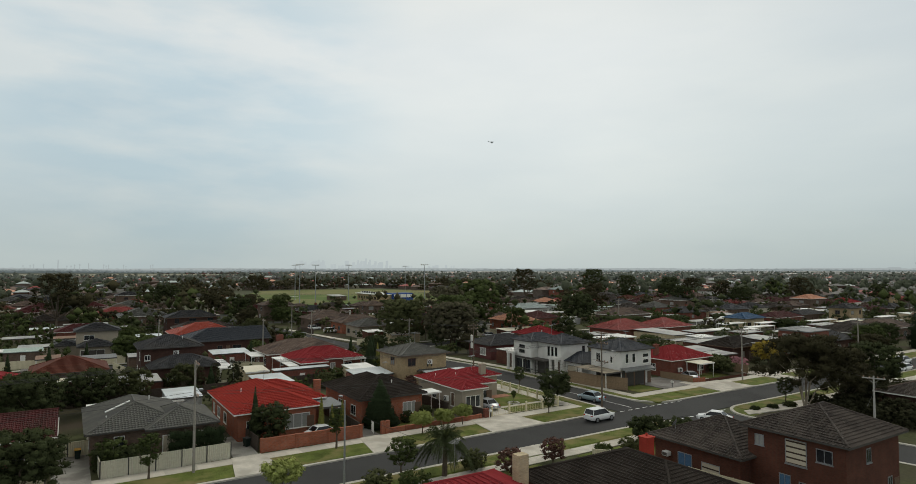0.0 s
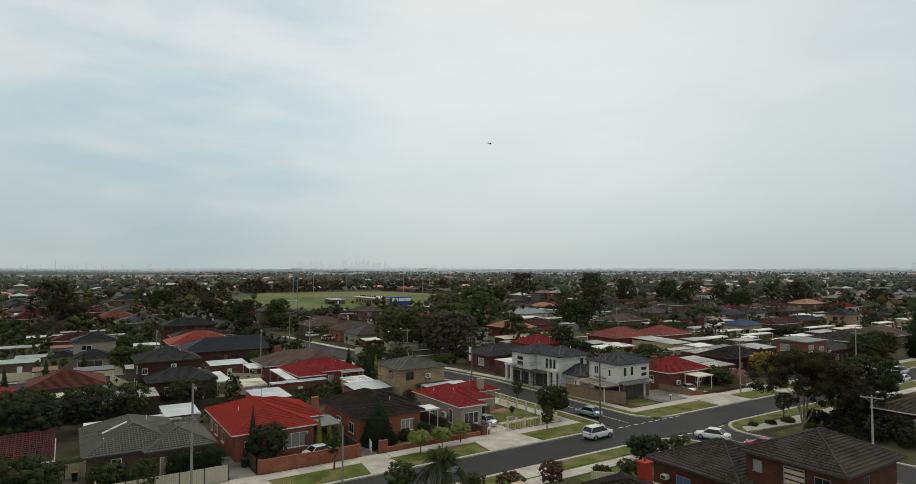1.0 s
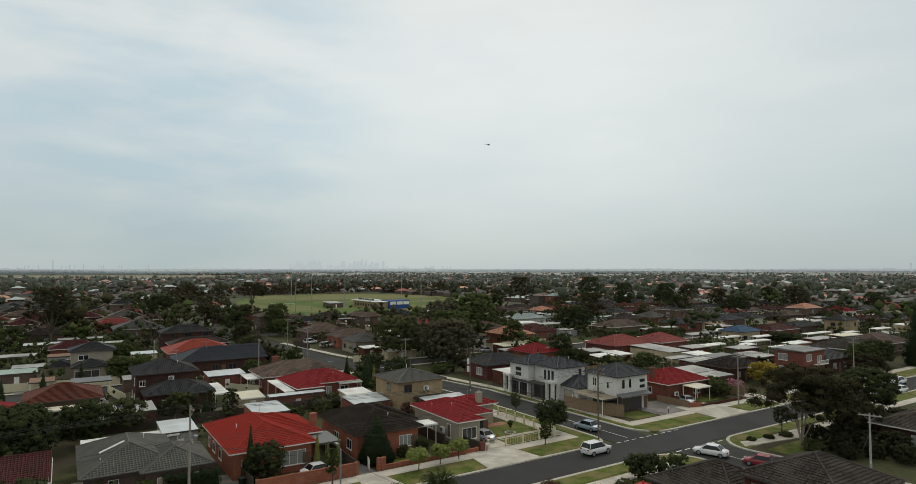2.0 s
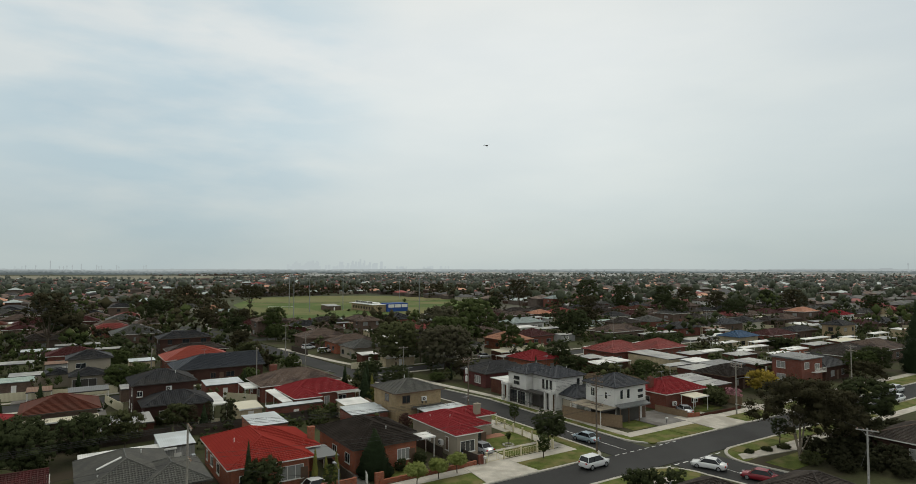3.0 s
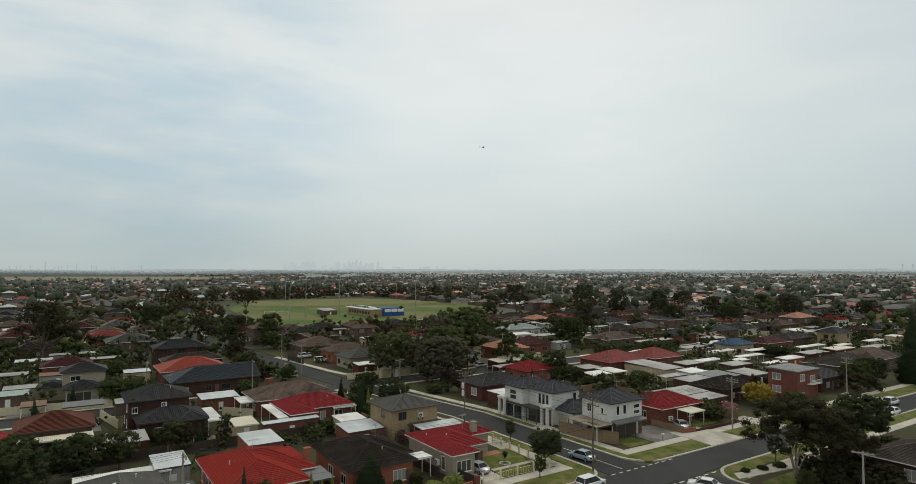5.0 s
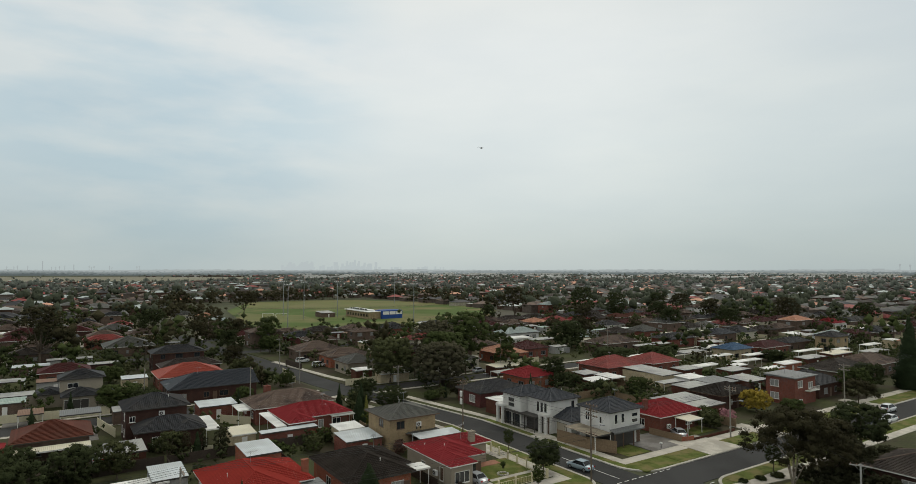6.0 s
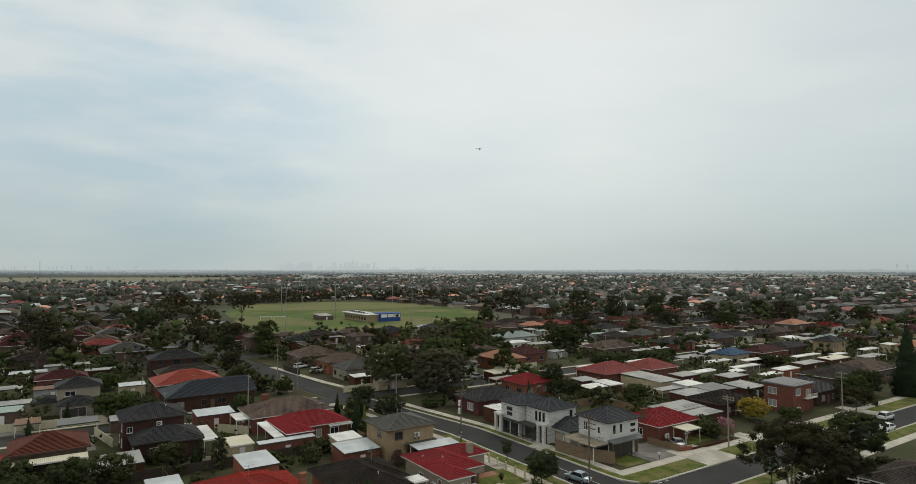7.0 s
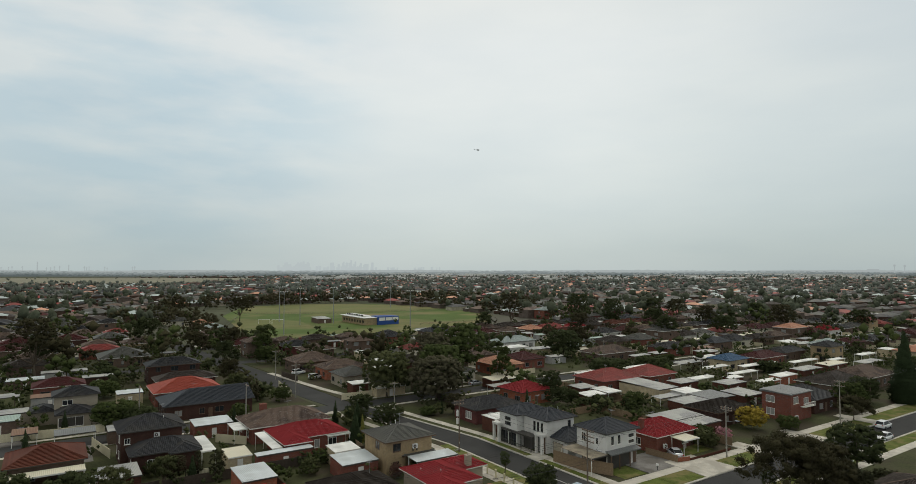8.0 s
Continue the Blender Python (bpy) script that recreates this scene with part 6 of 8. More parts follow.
claim(50, 84, 86, 112)
NEAR = [
    (24.0, -15.4, 10.8, 15.4, "gum", "gum", "wide spreading gum tree with pale trunks beside the kerb", BARK_PALE, 2.5), (33.4, -15.8, 8.4, 9.6, "gum", "gum", "spreading dark gum tree in a front yard", BARK, 0.9), (29.7, -9.3, 4.3, 2.8, "round", "dark", "small dark roadside tree", BARK, 1.0),
    (52.3, -11.7, 8.4, 9.6, "round", "dark", "dense rounded dark green tree", BARK, 1.5), 
    # The "shade" leaves here hold the yard's shade in their colour.
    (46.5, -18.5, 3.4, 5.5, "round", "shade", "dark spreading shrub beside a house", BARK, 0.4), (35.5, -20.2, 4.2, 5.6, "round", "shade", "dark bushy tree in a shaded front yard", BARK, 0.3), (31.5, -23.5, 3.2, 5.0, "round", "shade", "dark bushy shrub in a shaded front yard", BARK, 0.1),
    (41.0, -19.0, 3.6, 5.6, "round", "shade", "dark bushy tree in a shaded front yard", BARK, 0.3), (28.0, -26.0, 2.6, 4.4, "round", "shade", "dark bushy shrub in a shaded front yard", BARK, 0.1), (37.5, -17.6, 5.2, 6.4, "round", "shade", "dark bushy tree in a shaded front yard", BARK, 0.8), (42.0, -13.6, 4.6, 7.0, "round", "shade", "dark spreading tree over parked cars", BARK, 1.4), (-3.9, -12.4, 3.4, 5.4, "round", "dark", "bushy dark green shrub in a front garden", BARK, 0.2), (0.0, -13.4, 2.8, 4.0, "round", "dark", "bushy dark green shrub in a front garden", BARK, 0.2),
    (-64.5, 34.0, 7.0, 9.0, "round", "dark", "large dark tree in a back yard", BARK, 0.6), (-58.0, 38.5, 6.6, 8.0, "round", "dark", "large dark tree in a back yard", BARK, 0.6), (-52.6, 40.4, 6.0, 6.4, "round", "olive", "olive green tree in a back yard", BARK, 0.8),
    (-66.0, 46.0, 5.6, 9.0, "round", "dark", "large dark tree in a back yard", BARK, 0.6), (-71.0, 40.0, 6.5, 9.0, "round", "dark", "large dark tree in a back yard", BARK, 0.6),
    (-41.0, 10.2, 5.1, 5.4, "round", "dark", "bushy dark green tree in front of a brick house", BARK, 0.5), (-35.4, 4.4, 5.0, 2.0, "round", "mid", "slim street tree on the nature strip", BARK, 1.4), (-54.0, 4.6, 4.7, 2.6, "round", "mid", "slim street tree behind the kerb", BARK, 1.2),
    (-40.2, 45.7, 5.2, 2.4, "round", "shade", "dark upright bushy tree in a back yard", BARK, 0.2), (-37.6, 43.2, 5.8, 3.0, "round", "shade", "dark upright bushy tree in a back yard", BARK, 0.2),
    (-13.4, 28.2, 2.9, 2.6, "round", "plum", "reddish bushy shrub against a tan brick house", BARK, 0.1), (-9.6, 28.0, 2.4, 2.4, "round", "mid", "green shrub against a tan brick house", BARK, 0.1), (-16.0, 32.5, 2.8, 2.4, "round", "olive", "olive shrub beside a tan brick house", BARK, 0.1),
    (-20.2, 11.2, 1.9, 2.2, "round", "dark", "clipped ball shrub in a front garden", BARK, 0.0), (-23.5, 10.4, 1.8, 1.9, "round", "dark", "clipped ball shrub in a front garden", BARK, 0.0),
    (-33.8, -8.2, 4.2, 3.6, "round", "mid", "young leafy street tree", BARK, 1.3), (-4.6, 4.4, 3.6, 2.2, "round", "mid", "slim young street tree on the nature strip", BARK, 0.9), (0.9, 9.5, 5.2, 6.0, "round", "dark", "rounded dark street tree by the side road", BARK, 0.7), (2.9, 20.5, 4.0, 2.2, "round", "mid", "slim street tree by the side road", BARK, 1.2),
    (-24.0, -12.6, 2.6, 3.8, "round", "plum", "plum-leaved shrub in a front garden", BARK, 0.2), (-18.6, -12.4, 3.0, 3.2, "round", "plum", "plum-leaved shrub in a front garden", BARK, 0.2), (-51.0, -9.5, 2.0, 3.0, "round", "plum", "plum-leaved shrub in a front garden", BARK, 0.2),
    (-57.0, 10.4, 3.2, 4.4, "round", "mid", "leafy garden shrub behind a fence", BARK, 0.0), (-55.0, 9.4, 2.2, 3.4, "round", "dark", "leafy garden shrub behind a fence", BARK, 0.0), 
    (-45.2, 44.0, 5.0, 5.4, "gum", "olive", "open grey-green tree in a back yard", BARK, 1.0), (-24.0, 38.0, 3.0, 4.0, "round", "olive", "pale olive shrub behind a shed", BARK, 0.1),
    (-20.6, 42.6, 2.8, 4.2, "round", "mid", "green shrub behind a shed", BARK, 0.1), (-17.0, 43.0, 2.8, 3.4, "round", "mid", "green shrub behind a shed", BARK, 0.1), (-46.0, 51.0, 3.0, 3.6, "round", "dark", "dark shrub near a house", BARK, 0.1),
    (-64.0, 4.6, 6.4, 8.6, "round", "dark", "dark bushy tree in a front yard", BARK, 0.5), (-26.5, -9.5, 2.2, 3.4, "round", "olive", "low garden shrub by the road", BARK, 0.0), (-37.5, -10.6, 2.4, 3.6, "round", "olive", "grey-green shrub in a garden", BARK, 0.0),
    (-34.4, -12.0, 2.4, 3.6, "round", "mid", "green leafy shrub in a garden", BARK, 0.0), (24.5, -10.4, 0.7, 1.8, "round", "dark", "low clipped shrub in a kerb garden", BARK, 0.0), (27.5, -11.2, 0.9, 2.2, "round", "olive", "low shrub in a kerb garden", BARK, 0.0), (21.4, -9.6, 0.6, 1.8, "round", "dark", "low rosette shrubs in a kerb garden", BARK, 0.0),
    # South-east shrubs, again in the leaf colour darkened for shade.
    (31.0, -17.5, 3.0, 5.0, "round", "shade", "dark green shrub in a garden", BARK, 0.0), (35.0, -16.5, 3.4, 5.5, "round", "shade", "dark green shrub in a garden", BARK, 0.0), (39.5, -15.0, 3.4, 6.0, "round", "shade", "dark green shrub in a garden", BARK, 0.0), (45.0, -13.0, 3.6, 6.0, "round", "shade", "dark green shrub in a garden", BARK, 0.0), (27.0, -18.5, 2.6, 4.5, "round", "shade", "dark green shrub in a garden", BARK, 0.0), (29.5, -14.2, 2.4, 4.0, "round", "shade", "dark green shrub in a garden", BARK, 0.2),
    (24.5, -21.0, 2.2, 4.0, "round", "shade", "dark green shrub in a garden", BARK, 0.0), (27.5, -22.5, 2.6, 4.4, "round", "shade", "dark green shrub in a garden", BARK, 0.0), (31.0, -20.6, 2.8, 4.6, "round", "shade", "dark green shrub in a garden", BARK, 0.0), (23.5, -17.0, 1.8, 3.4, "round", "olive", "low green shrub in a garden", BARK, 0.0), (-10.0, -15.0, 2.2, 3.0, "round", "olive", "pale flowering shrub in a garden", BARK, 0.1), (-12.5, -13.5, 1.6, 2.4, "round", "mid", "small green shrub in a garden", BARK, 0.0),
]
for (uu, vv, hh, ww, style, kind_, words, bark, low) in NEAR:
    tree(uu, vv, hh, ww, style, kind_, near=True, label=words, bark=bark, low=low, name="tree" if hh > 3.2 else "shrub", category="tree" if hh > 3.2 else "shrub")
for (uu, vv, hh, ww, kind_, words) in [
        (-42.6, 11.0, 6.6, 1.3, "conifer", "slender dark cypress beside a brick house"), (-34.9, 10.6, 4.6, 0.9, "gold", "narrow golden conifer behind a brick wall"), (-33.6, 10.4, 3.7, 0.8, "gold", "narrow golden conifer behind a brick wall"),
        (-32.5, 9.9, 4.1, 1.1, "gold", "narrow golden conifer behind a brick wall"), (-27.3, 10.2, 6.3, 4.9, "conifer", "broad dark cone-shaped conifer in a front garden"),
        (-41.1, 44.5, 4.4, 1.8, "conifer", "dark upright conifer in a back yard"), (-11.4, 48.5, 7.0, 3.0, "conifer", "tall dense conifer hedge tree"), (-8.9, 50.5, 5.4, 1.3, "gold", "narrow golden conifer beside a hedge"), (-21.5, 48.5, 3.6, 1.6, "conifer", "dark upright conifer in a back yard")]:
    tree(uu, vv, hh, ww, "cone", kind_, near=True, label=words, count=int(2200 * max(1.4, ww)) if ww < 4 else 15000, size=0.065)
for i, (uu, vv, hh, ww) in enumerate([(-24.4, 4.6, 2.9, 3.4), (-21.0, 5.2, 2.6, 2.9), (-17.9, 5.7, 2.7, 2.9), (-44.7, -6.6, 3.3, 4.3)]):
    tree(uu, vv, hh, ww, "round", "topiary", near=True, label="clipped yellow-green standard tree on the nature strip", low=hh * 0.42, group="clipped trees on the nature strip", count=8000, size=0.06)

# dense dark hedges
for (u0, v0, u1, v1, hh, ww, kind_) in ((-51.6, 9.6, -46.2, 9.6, 3.0, 1.5, "conifer"), (-58.4, 9.8, -53.4, 9.8, 2.2, 1.8, "dark"), (118.0, 84.0, 132.0, 84.0, 2.6, 1.8, "mid")):
    h = thing("hedge", place((u0 + u1) / 2, (v0 + v1) / 2), "tall dense dark green hedge with an uneven top", "hedge")
    clumps = []
    n = int((u1 - u0) / 0.45)
    for i in range(n):
        for z in (0.3, 0.6, 0.88):
            clumps.append(((i + 0.5) / n * (u1 - u0) - (u1 - u0) / 2, rng.uniform(-0.1, 0.1), hh * z * rng.uniform(0.9, 1.04), 0.5, ww / 2, hh * 0.2))
    part("foliage", leaves_mesh("foliage", clumps, int((u1 - u0) * hh * 620), 0.07, LEAF[kind_], 17), None, h)

# palm in the front garden by the camera
h = thing("palm_tree", place(-29.9, -9.6), "feathery dark green palm with long drooping fronds", "palm tree")
ts = Shape()
for i in range(8):
    ts.tube((0.02 * i, 0, i * 0.45), (0.02 * i + 0.02, 0, i * 0.45 + 0.47), 0.30 - 0.012 * i, 0.25 - 0.012 * i, 9, False)
part("trunk", ts, BARK, h)
r_ = random.Random(5)
for k in range(58):
    a, rise, reach = r_.uniform(0, 6.283), r_.uniform(-0.35, 1.25), r_.uniform(2.3, 3.2)
    fs = Shape()
    out, up = math.cos(rise), math.sin(rise)
    side = Vector((-math.sin(a), math.cos(a), 0))
    prev = None
    for i in range(30):
        s = i / 29
        x, z = 0.15 + reach * out * s * (1 + 0.15 * (1 - s)), 3.6 + reach * (up * s * 1.1 - (0.3 + 0.6 * out) * s * s)
        p = Vector((x * math.cos(a), x * math.sin(a), max(0.5, z)))
        if prev is not None:
            long_ = 0.85 * math.sin(3.14 * min(1.0, s * 0.8 + 0.16))
            for sg in (-1, 1):
                tip = p + side * sg * long_ * r_.uniform(0.5, 0.8) + (p - prev) * 2.0 + Vector((0, 0, -r_.uniform(0.35, 0.75) * long_))
                fs.face([prev, prev * 0.2 + p * 0.8, tip])
            fs.face([prev, prev + side * 0.04, p + side * 0.03, p])
        prev = p
    part("frond", fs, LEAF["palm"], h)

# trees and shrubs scattered over the lots
for (uu, vv, w, d, dist) in LOTS:
    for k in range(rng.choice((1, 1, 2, 2))):
        tu, tv = uu + rng.uniform(-3, w + 3), vv + rng.choice((-4.5, d + 4, d + 7)) + rng.uniform(-1.5, 1.5)
        if any(a < tu < c and b < tv < e for a, b, c, e in TAKEN) or abs(tu - side_road_u(tv)) < 5:
            continue
        style = rng.choice(("gum", "round", "round", "gum", "cone") if dist > 120 else ("round", "cone"))
        hh = rng.uniform(5, 11) if style == "gum" else rng.uniform(3.2, 6.5)
        ww = hh * (rng.uniform(0.8, 1.15) if style != "cone" else 0.35)
        tree(tu, tv, hh, ww, style, rng.choice(("gum", "dark", "mid", "dark")) if style != "cone" else "conifer", name="tree" if hh > 3.2 else "shrub", category="tree" if hh > 3.2 else "shrub")

for k in range(1700):
    uu, vv = rng.uniform(-170, 380), rng.uniform(46, 380)
    ok, dist = seen_from(uu, vv)
    if 50 < uu < 150 and 85 < vv < 160 and rng.random() < 0.75 or 30 < uu < 150 and 172 < vv < 230:
        continue
    if not ok or dist > 430 or any(a - 0.5 < uu < c + 0.5 and b - 0.5 < vv < e + 0.5 for a, b, c, e in TAKEN) or abs(uu - side_road_u(vv)) < 6 or 76 < vv < 87.5 or 165 < vv < 173.5 or 211 < vv < 219.5:
        continue
    style = rng.choice(("gum", "round", "round", "cone") if dist > 140 else ("round", "round", "cone"))
    hh = rng.choice((rng.uniform(5, 10), rng.uniform(9, 16))) if style == "gum" else rng.uniform(3.3, 7)
    tree(uu, vv, hh, hh * (rng.uniform(0.8, 1.2) if style != "cone" else 0.35), style, rng.choice(("gum", "dark", "dark", "gum", "mid")) if style != "cone" else "conifer")


def leaf_cloud(name, trees_, blades, size, mat, label, seed):
    """Many trees too far to tell apart, as one mass of leaf blades in tree-shaped heaps."""
    r = np.random.RandomState(seed)
    T = np.array([(GX + a * CU - b * SU, GY + a * SU + b * CU, hh, ww) for a, b, hh, ww in trees_])
    lobes = 16
    tree_of = np.repeat(np.arange(len(T)), lobes)
    off = r.normal(size=(len(tree_of), 3)) * np.array([0.27, 0.27, 0.17])
    lc = np.stack([T[tree_of, 0] + off[:, 0] * T[tree_of, 3], T[tree_of, 1] + off[:, 1] * T[tree_of, 3], T[tree_of, 2] * (0.52 + off[:, 2] * 1.15)], axis=1)
    lr = T[tree_of, 3] * r.uniform(0.08, 0.18, len(tree_of))
    k = np.repeat(np.arange(len(tree_of)), blades // lobes)
    d = r.normal(size=(len(k), 3))
    d /= np.linalg.norm(d, axis=1)[:, None]
    c = lc[k] + d * (0.55 + 0.6 * r.rand(len(k)))[:, None] * lr[k][:, None] * np.array([1, 1, 0.85])
    c[:, 2] = np.maximum(c[:, 2], 0.2)
    v = blade_quads(c, d + r.normal(size=d.shape) * 0.4 + np.array([0, 0, 0.3]), (size * r.uniform(0.6, 1.3, len(k)))[:, None], r)
    cv_, ct_, cd_, own = leaf_masses(lc, np.stack([lr, lr, lr * 0.85], axis=1), r, 2, 0.8, 0.4)
    lean = lambda p, out, t: out * 0.8 + np.stack([(p[:, 0] - t[:, 0]) / t[:, 3], (p[:, 1] - t[:, 1]) / t[:, 3], (p[:, 2] - t[:, 2] * 0.5) / t[:, 2]], axis=1) * 0.7 + r.normal(size=p.shape) * 0.25 + np.array([0, 0, 0.25])
    me = foliage_mesh(name, mat, v, lean(c, d, T[tree_of[k]]), cv_, lean(cv_, cd_, T[tree_of[own]]), ct_)
    return tagged(new(name, me), label, "trees", kind="stuff")


def trunk_crowd(trees_):
    sh = Shape()
    for a, b, hh, ww in trees_:
        m = place(a, b).translation
        sh.tube((m.x, m.y, 0), (m.x, m.y, hh * 0.6), 0.2, 0.08, 5, False)
    tagged(new("yard_tree_trunks", sh.mesh("yard_tree_trunks", BARK)), "trunks of the many back yard trees", "trees", kind="stuff")


# low shrubs and small garden trees that fill the nearer back yards
GARDEN = []
shrub_rng = random.Random(31)
for k in range(6500):
    uu, vv = shrub_rng.uniform(-110, 230), shrub_rng.uniform(24, 250)
    ok, dist = seen_from(uu, vv)
    if len(GARDEN) > 800 or not ok or dist > 300 or any(a - 0.7 < uu < c + 0.7 and b - 0.7 < vv < e + 0.7 for a, b, c, e in TAKEN) or abs(uu - side_road_u(vv)) < 7.5 or 73 < vv < 89 or (-10 < uu < 12 and vv < 44):
        continue
    hh = shrub_rng.uniform(1.3, 3.2) if dist < 110 else shrub_rng.uniform(1.6, 4.6)
    GARDEN.append((uu, vv, hh, hh * shrub_rng.uniform(0.8, 1.35)))
for i, kind_ in enumerate(("dark", "olive", "mid")):
    leaf_cloud("garden_shrubs", GARDEN[i::3], 128, 0.14, LEAF[kind_], "dark green shrubs and small trees in back yards", 90 + i)
for i, kind_ in enumerate(("gum", "dark", "mid")):
    leaf_cloud("yard_trees", YARD_TREES[i::3], 176, 0.27, LEAF[kind_], "many dark green trees in the yards behind", 60 + i)
trunk_crowd(YARD_TREES)
belt = [(rng.uniform(20, 330), 0, rng.uniform(9, 15), rng.uniform(9, 14)) for k in range(75)]
belt = [(a, 512 + rng.uniform(-6, 40) - abs(a - 160) * 0.25, c_, d_) for a, b, c_, d_ in belt] + [(rng.uniform(212, 300), rng.uniform(300, 500), rng.uniform(8, 14), 10) for k in range(46)] + [(rng.uniform(-6, 20), rng.uniform(230, 430), rng.uniform(7, 13), 10) for k in range(22)]
leaf_cloud("park_trees", belt, 192, 0.3, LEAF["gum"], "belt of dark gum trees round the sports field", 71)
trunk_crowd(belt)

# ---- fences and garden walls ----
DARKPOST = material("dark_fence_post", (0.05, 0.05, 0.05), 0.7)
fence(-57.9, 6.95, -46.0, 7.15, 1.75, FENCE_GREY, 2.4, "pale grey sheet metal fence with dark posts along the footpath", DARKPOST)
fence(-57.9, 6.95, -58.2, 14.0, 1.7, FENCE_GREY, 2.4, "pale grey sheet metal side fence with dark posts", DARKPOST)
fence(-62.6, 16.5, -58.4, 16.5, 1.7, FENCE_CREAM, 2.1, "cream sheet metal gate and fence with dark posts", DARKPOST)
fence(-76.0, 6.9, -62.2, 7.0, 1.6, FENCE_CREAM, 2.4, "cream sheet metal fence below dark trees", DARKPOST)
fence(-43.0, 8.0, -43.6, 22.0, 1.7, TIMBER_DARK, 2.4, "dark timber side fence beside a driveway")
fence(-31.2, 7.9, -30.8, 22.0, 1.7, TIMBER_DARK, 2.4, "dark timber side fence between two brick houses")
fence(-13.3, 6.9, -13.9, 12.0, 1.2, TIMBER_DARK, 1.6, "dark low timber fence beside a driveway")
fence(-16.2, 12.0, -16.6, 27.0, 1.5, TIMBER_DARK, 2.0, "dark post and paling fence beside a driveway")
fence(-32.8, 66.4, -28.3, 61.4, 1.7, FENCE_CREAM, 2.4, "cream sheet metal fence round a small yard")
fence(-41.8, 46.0, -38.4, 45.4, 1.7, FENCE_CREAM, 1.8, "cream sheet metal fence between yards", DARKPOST)
fence(-62.8, 88.6, -50.3, 87.4, 1.7, FENCE_CREAM, 2.4, "long cream sheet metal fence along a back street")
fence(-63.7, 95.2, -62.8, 88.6, 1.7, FENCE_CREAM, 2.4, "cream sheet metal side fence")
fence(-53.1, 77.0, -50.9, 66.0, 1.7, FENCE_CREAM, 2.4, "cream sheet metal fence beside a narrow driveway")
fence(13.9, 20.6, 14.6, 14.2, 2.1, TIMBER, 1.2, "weathered timber paling fence beside the side road")
fence(14.6, 14.2, 16.8, 9.6, 2.1, TIMBER, 1.2, "weathered timber paling fence at the corner")
fence(30.9, 14.4, 31.4, 8.0, 1.3, TIMBER, 1.2, "weathered timber paling fence beside a drive")
fence(31.6, 8.0, 34.0, 7.4, 0.9, WALL["orange"], 1.2, "low orange brick front fence")
fence(34.2, 7.4, 46.0, 7.2, 0.55, WALL["dark"], 2.4, "low dark brick front fence", WALL["dark"])
fence(-12.6, -19.6, -10.6, -34.0, 1.7, FENCE_CREAM, 2.2, "cream fence between two dark brick houses")
fence(-14.2, -13.6, -11.8, -16.2, 1.2, FENCE_CREAM, 1.6, "short cream garden fence with brick ends")
for (a, b, c_, d_, m_, words) in [(-76, 43.0, -46, 43.6, TIMBER_DARK, "dark timber back fence between yards"), (-45.6, 29.0, -45.8, 42.0, TIMBER_DARK, "dark timber side fence"), (-30.4, 26.5, -30.6, 43.0, TIMBER_DARK, "dark timber side fence"), (-45.6, 43.2, -8.0, 43.0, TIMBER_DARK, "dark timber back fence between yards"),
                                  (-40.0, 50.0, -39.4, 76.0, TIMBER, "weathered timber side fence"), (-12.0, 44.0, -10.8, 60.0, TIMBER, "weathered timber side fence"), (20.0, 43.0, 60.0, 43.6, TIMBER, "weathered timber back fence"), (29.0, 20.0, 29.2, 43.0, TIMBER, "weathered timber side fence"), (48.6, 8.5, 49, 43, TIMBER, "weathered timber side fence"),
                                  (36.0, 68.4, 62.0, 68.4, TIMBER, "weathered timber fence along a yard"), (62.0, 44.0, 62.4, 74.0, TIMBER, "weathered timber side fence"), (-64.0, 88.8, -76.0, 89.6, FENCE_CREAM, "low cream front fence"), (24.0, 42.8, 24.0, 76, TIMBER_DARK, "dark timber side fence"), (3.0, 88.6, 12.0, 88.8, FENCE_CREAM, "cream corner fence by the side street"),
                                  (-4.8, 116, -6.4, 100, FENCE_CREAM, "pale fence along the side street"), (2.2, 120, 1.2, 132, TIMBER_DARK, "dark fence by the side street"), (54.0, 92.0, 72.0, 92.4, FENCE_CREAM, "pale front fence before a salmon-roofed house")]:
    fence(a, b, c_, d_, 1.7, m_, 2.4, words)


def brick_wall(u0, v0, u1, v1, hgt, label, mat=WALL["orange"], piers=4):
    length, turn = math.hypot(u1 - u0, v1 - v0), math.degrees(math.atan2(v1 - v0, u1 - u0))
    base = thing("brick_wall", place(u0, v0, 0, turn), label, "wall")
    ws = Shape()
    ws.box(0, -0.11, 0, length, 0.11, hgt)
    part("wall", ws, mat, base)
    cs = Shape()
    cs.box(-0.02, -0.15, hgt, length + 0.02, 0.15, hgt + 0.07)
    part("coping", cs, mat, base)
    for i in range(piers):
        ps = Shape()
        ps.box(-0.2, -0.2, 0, 0.2, 0.2, hgt + 0.12)
        part("pier", ps, mat, base, at=pose(length * i / (piers - 1), 0, 0))
    return base


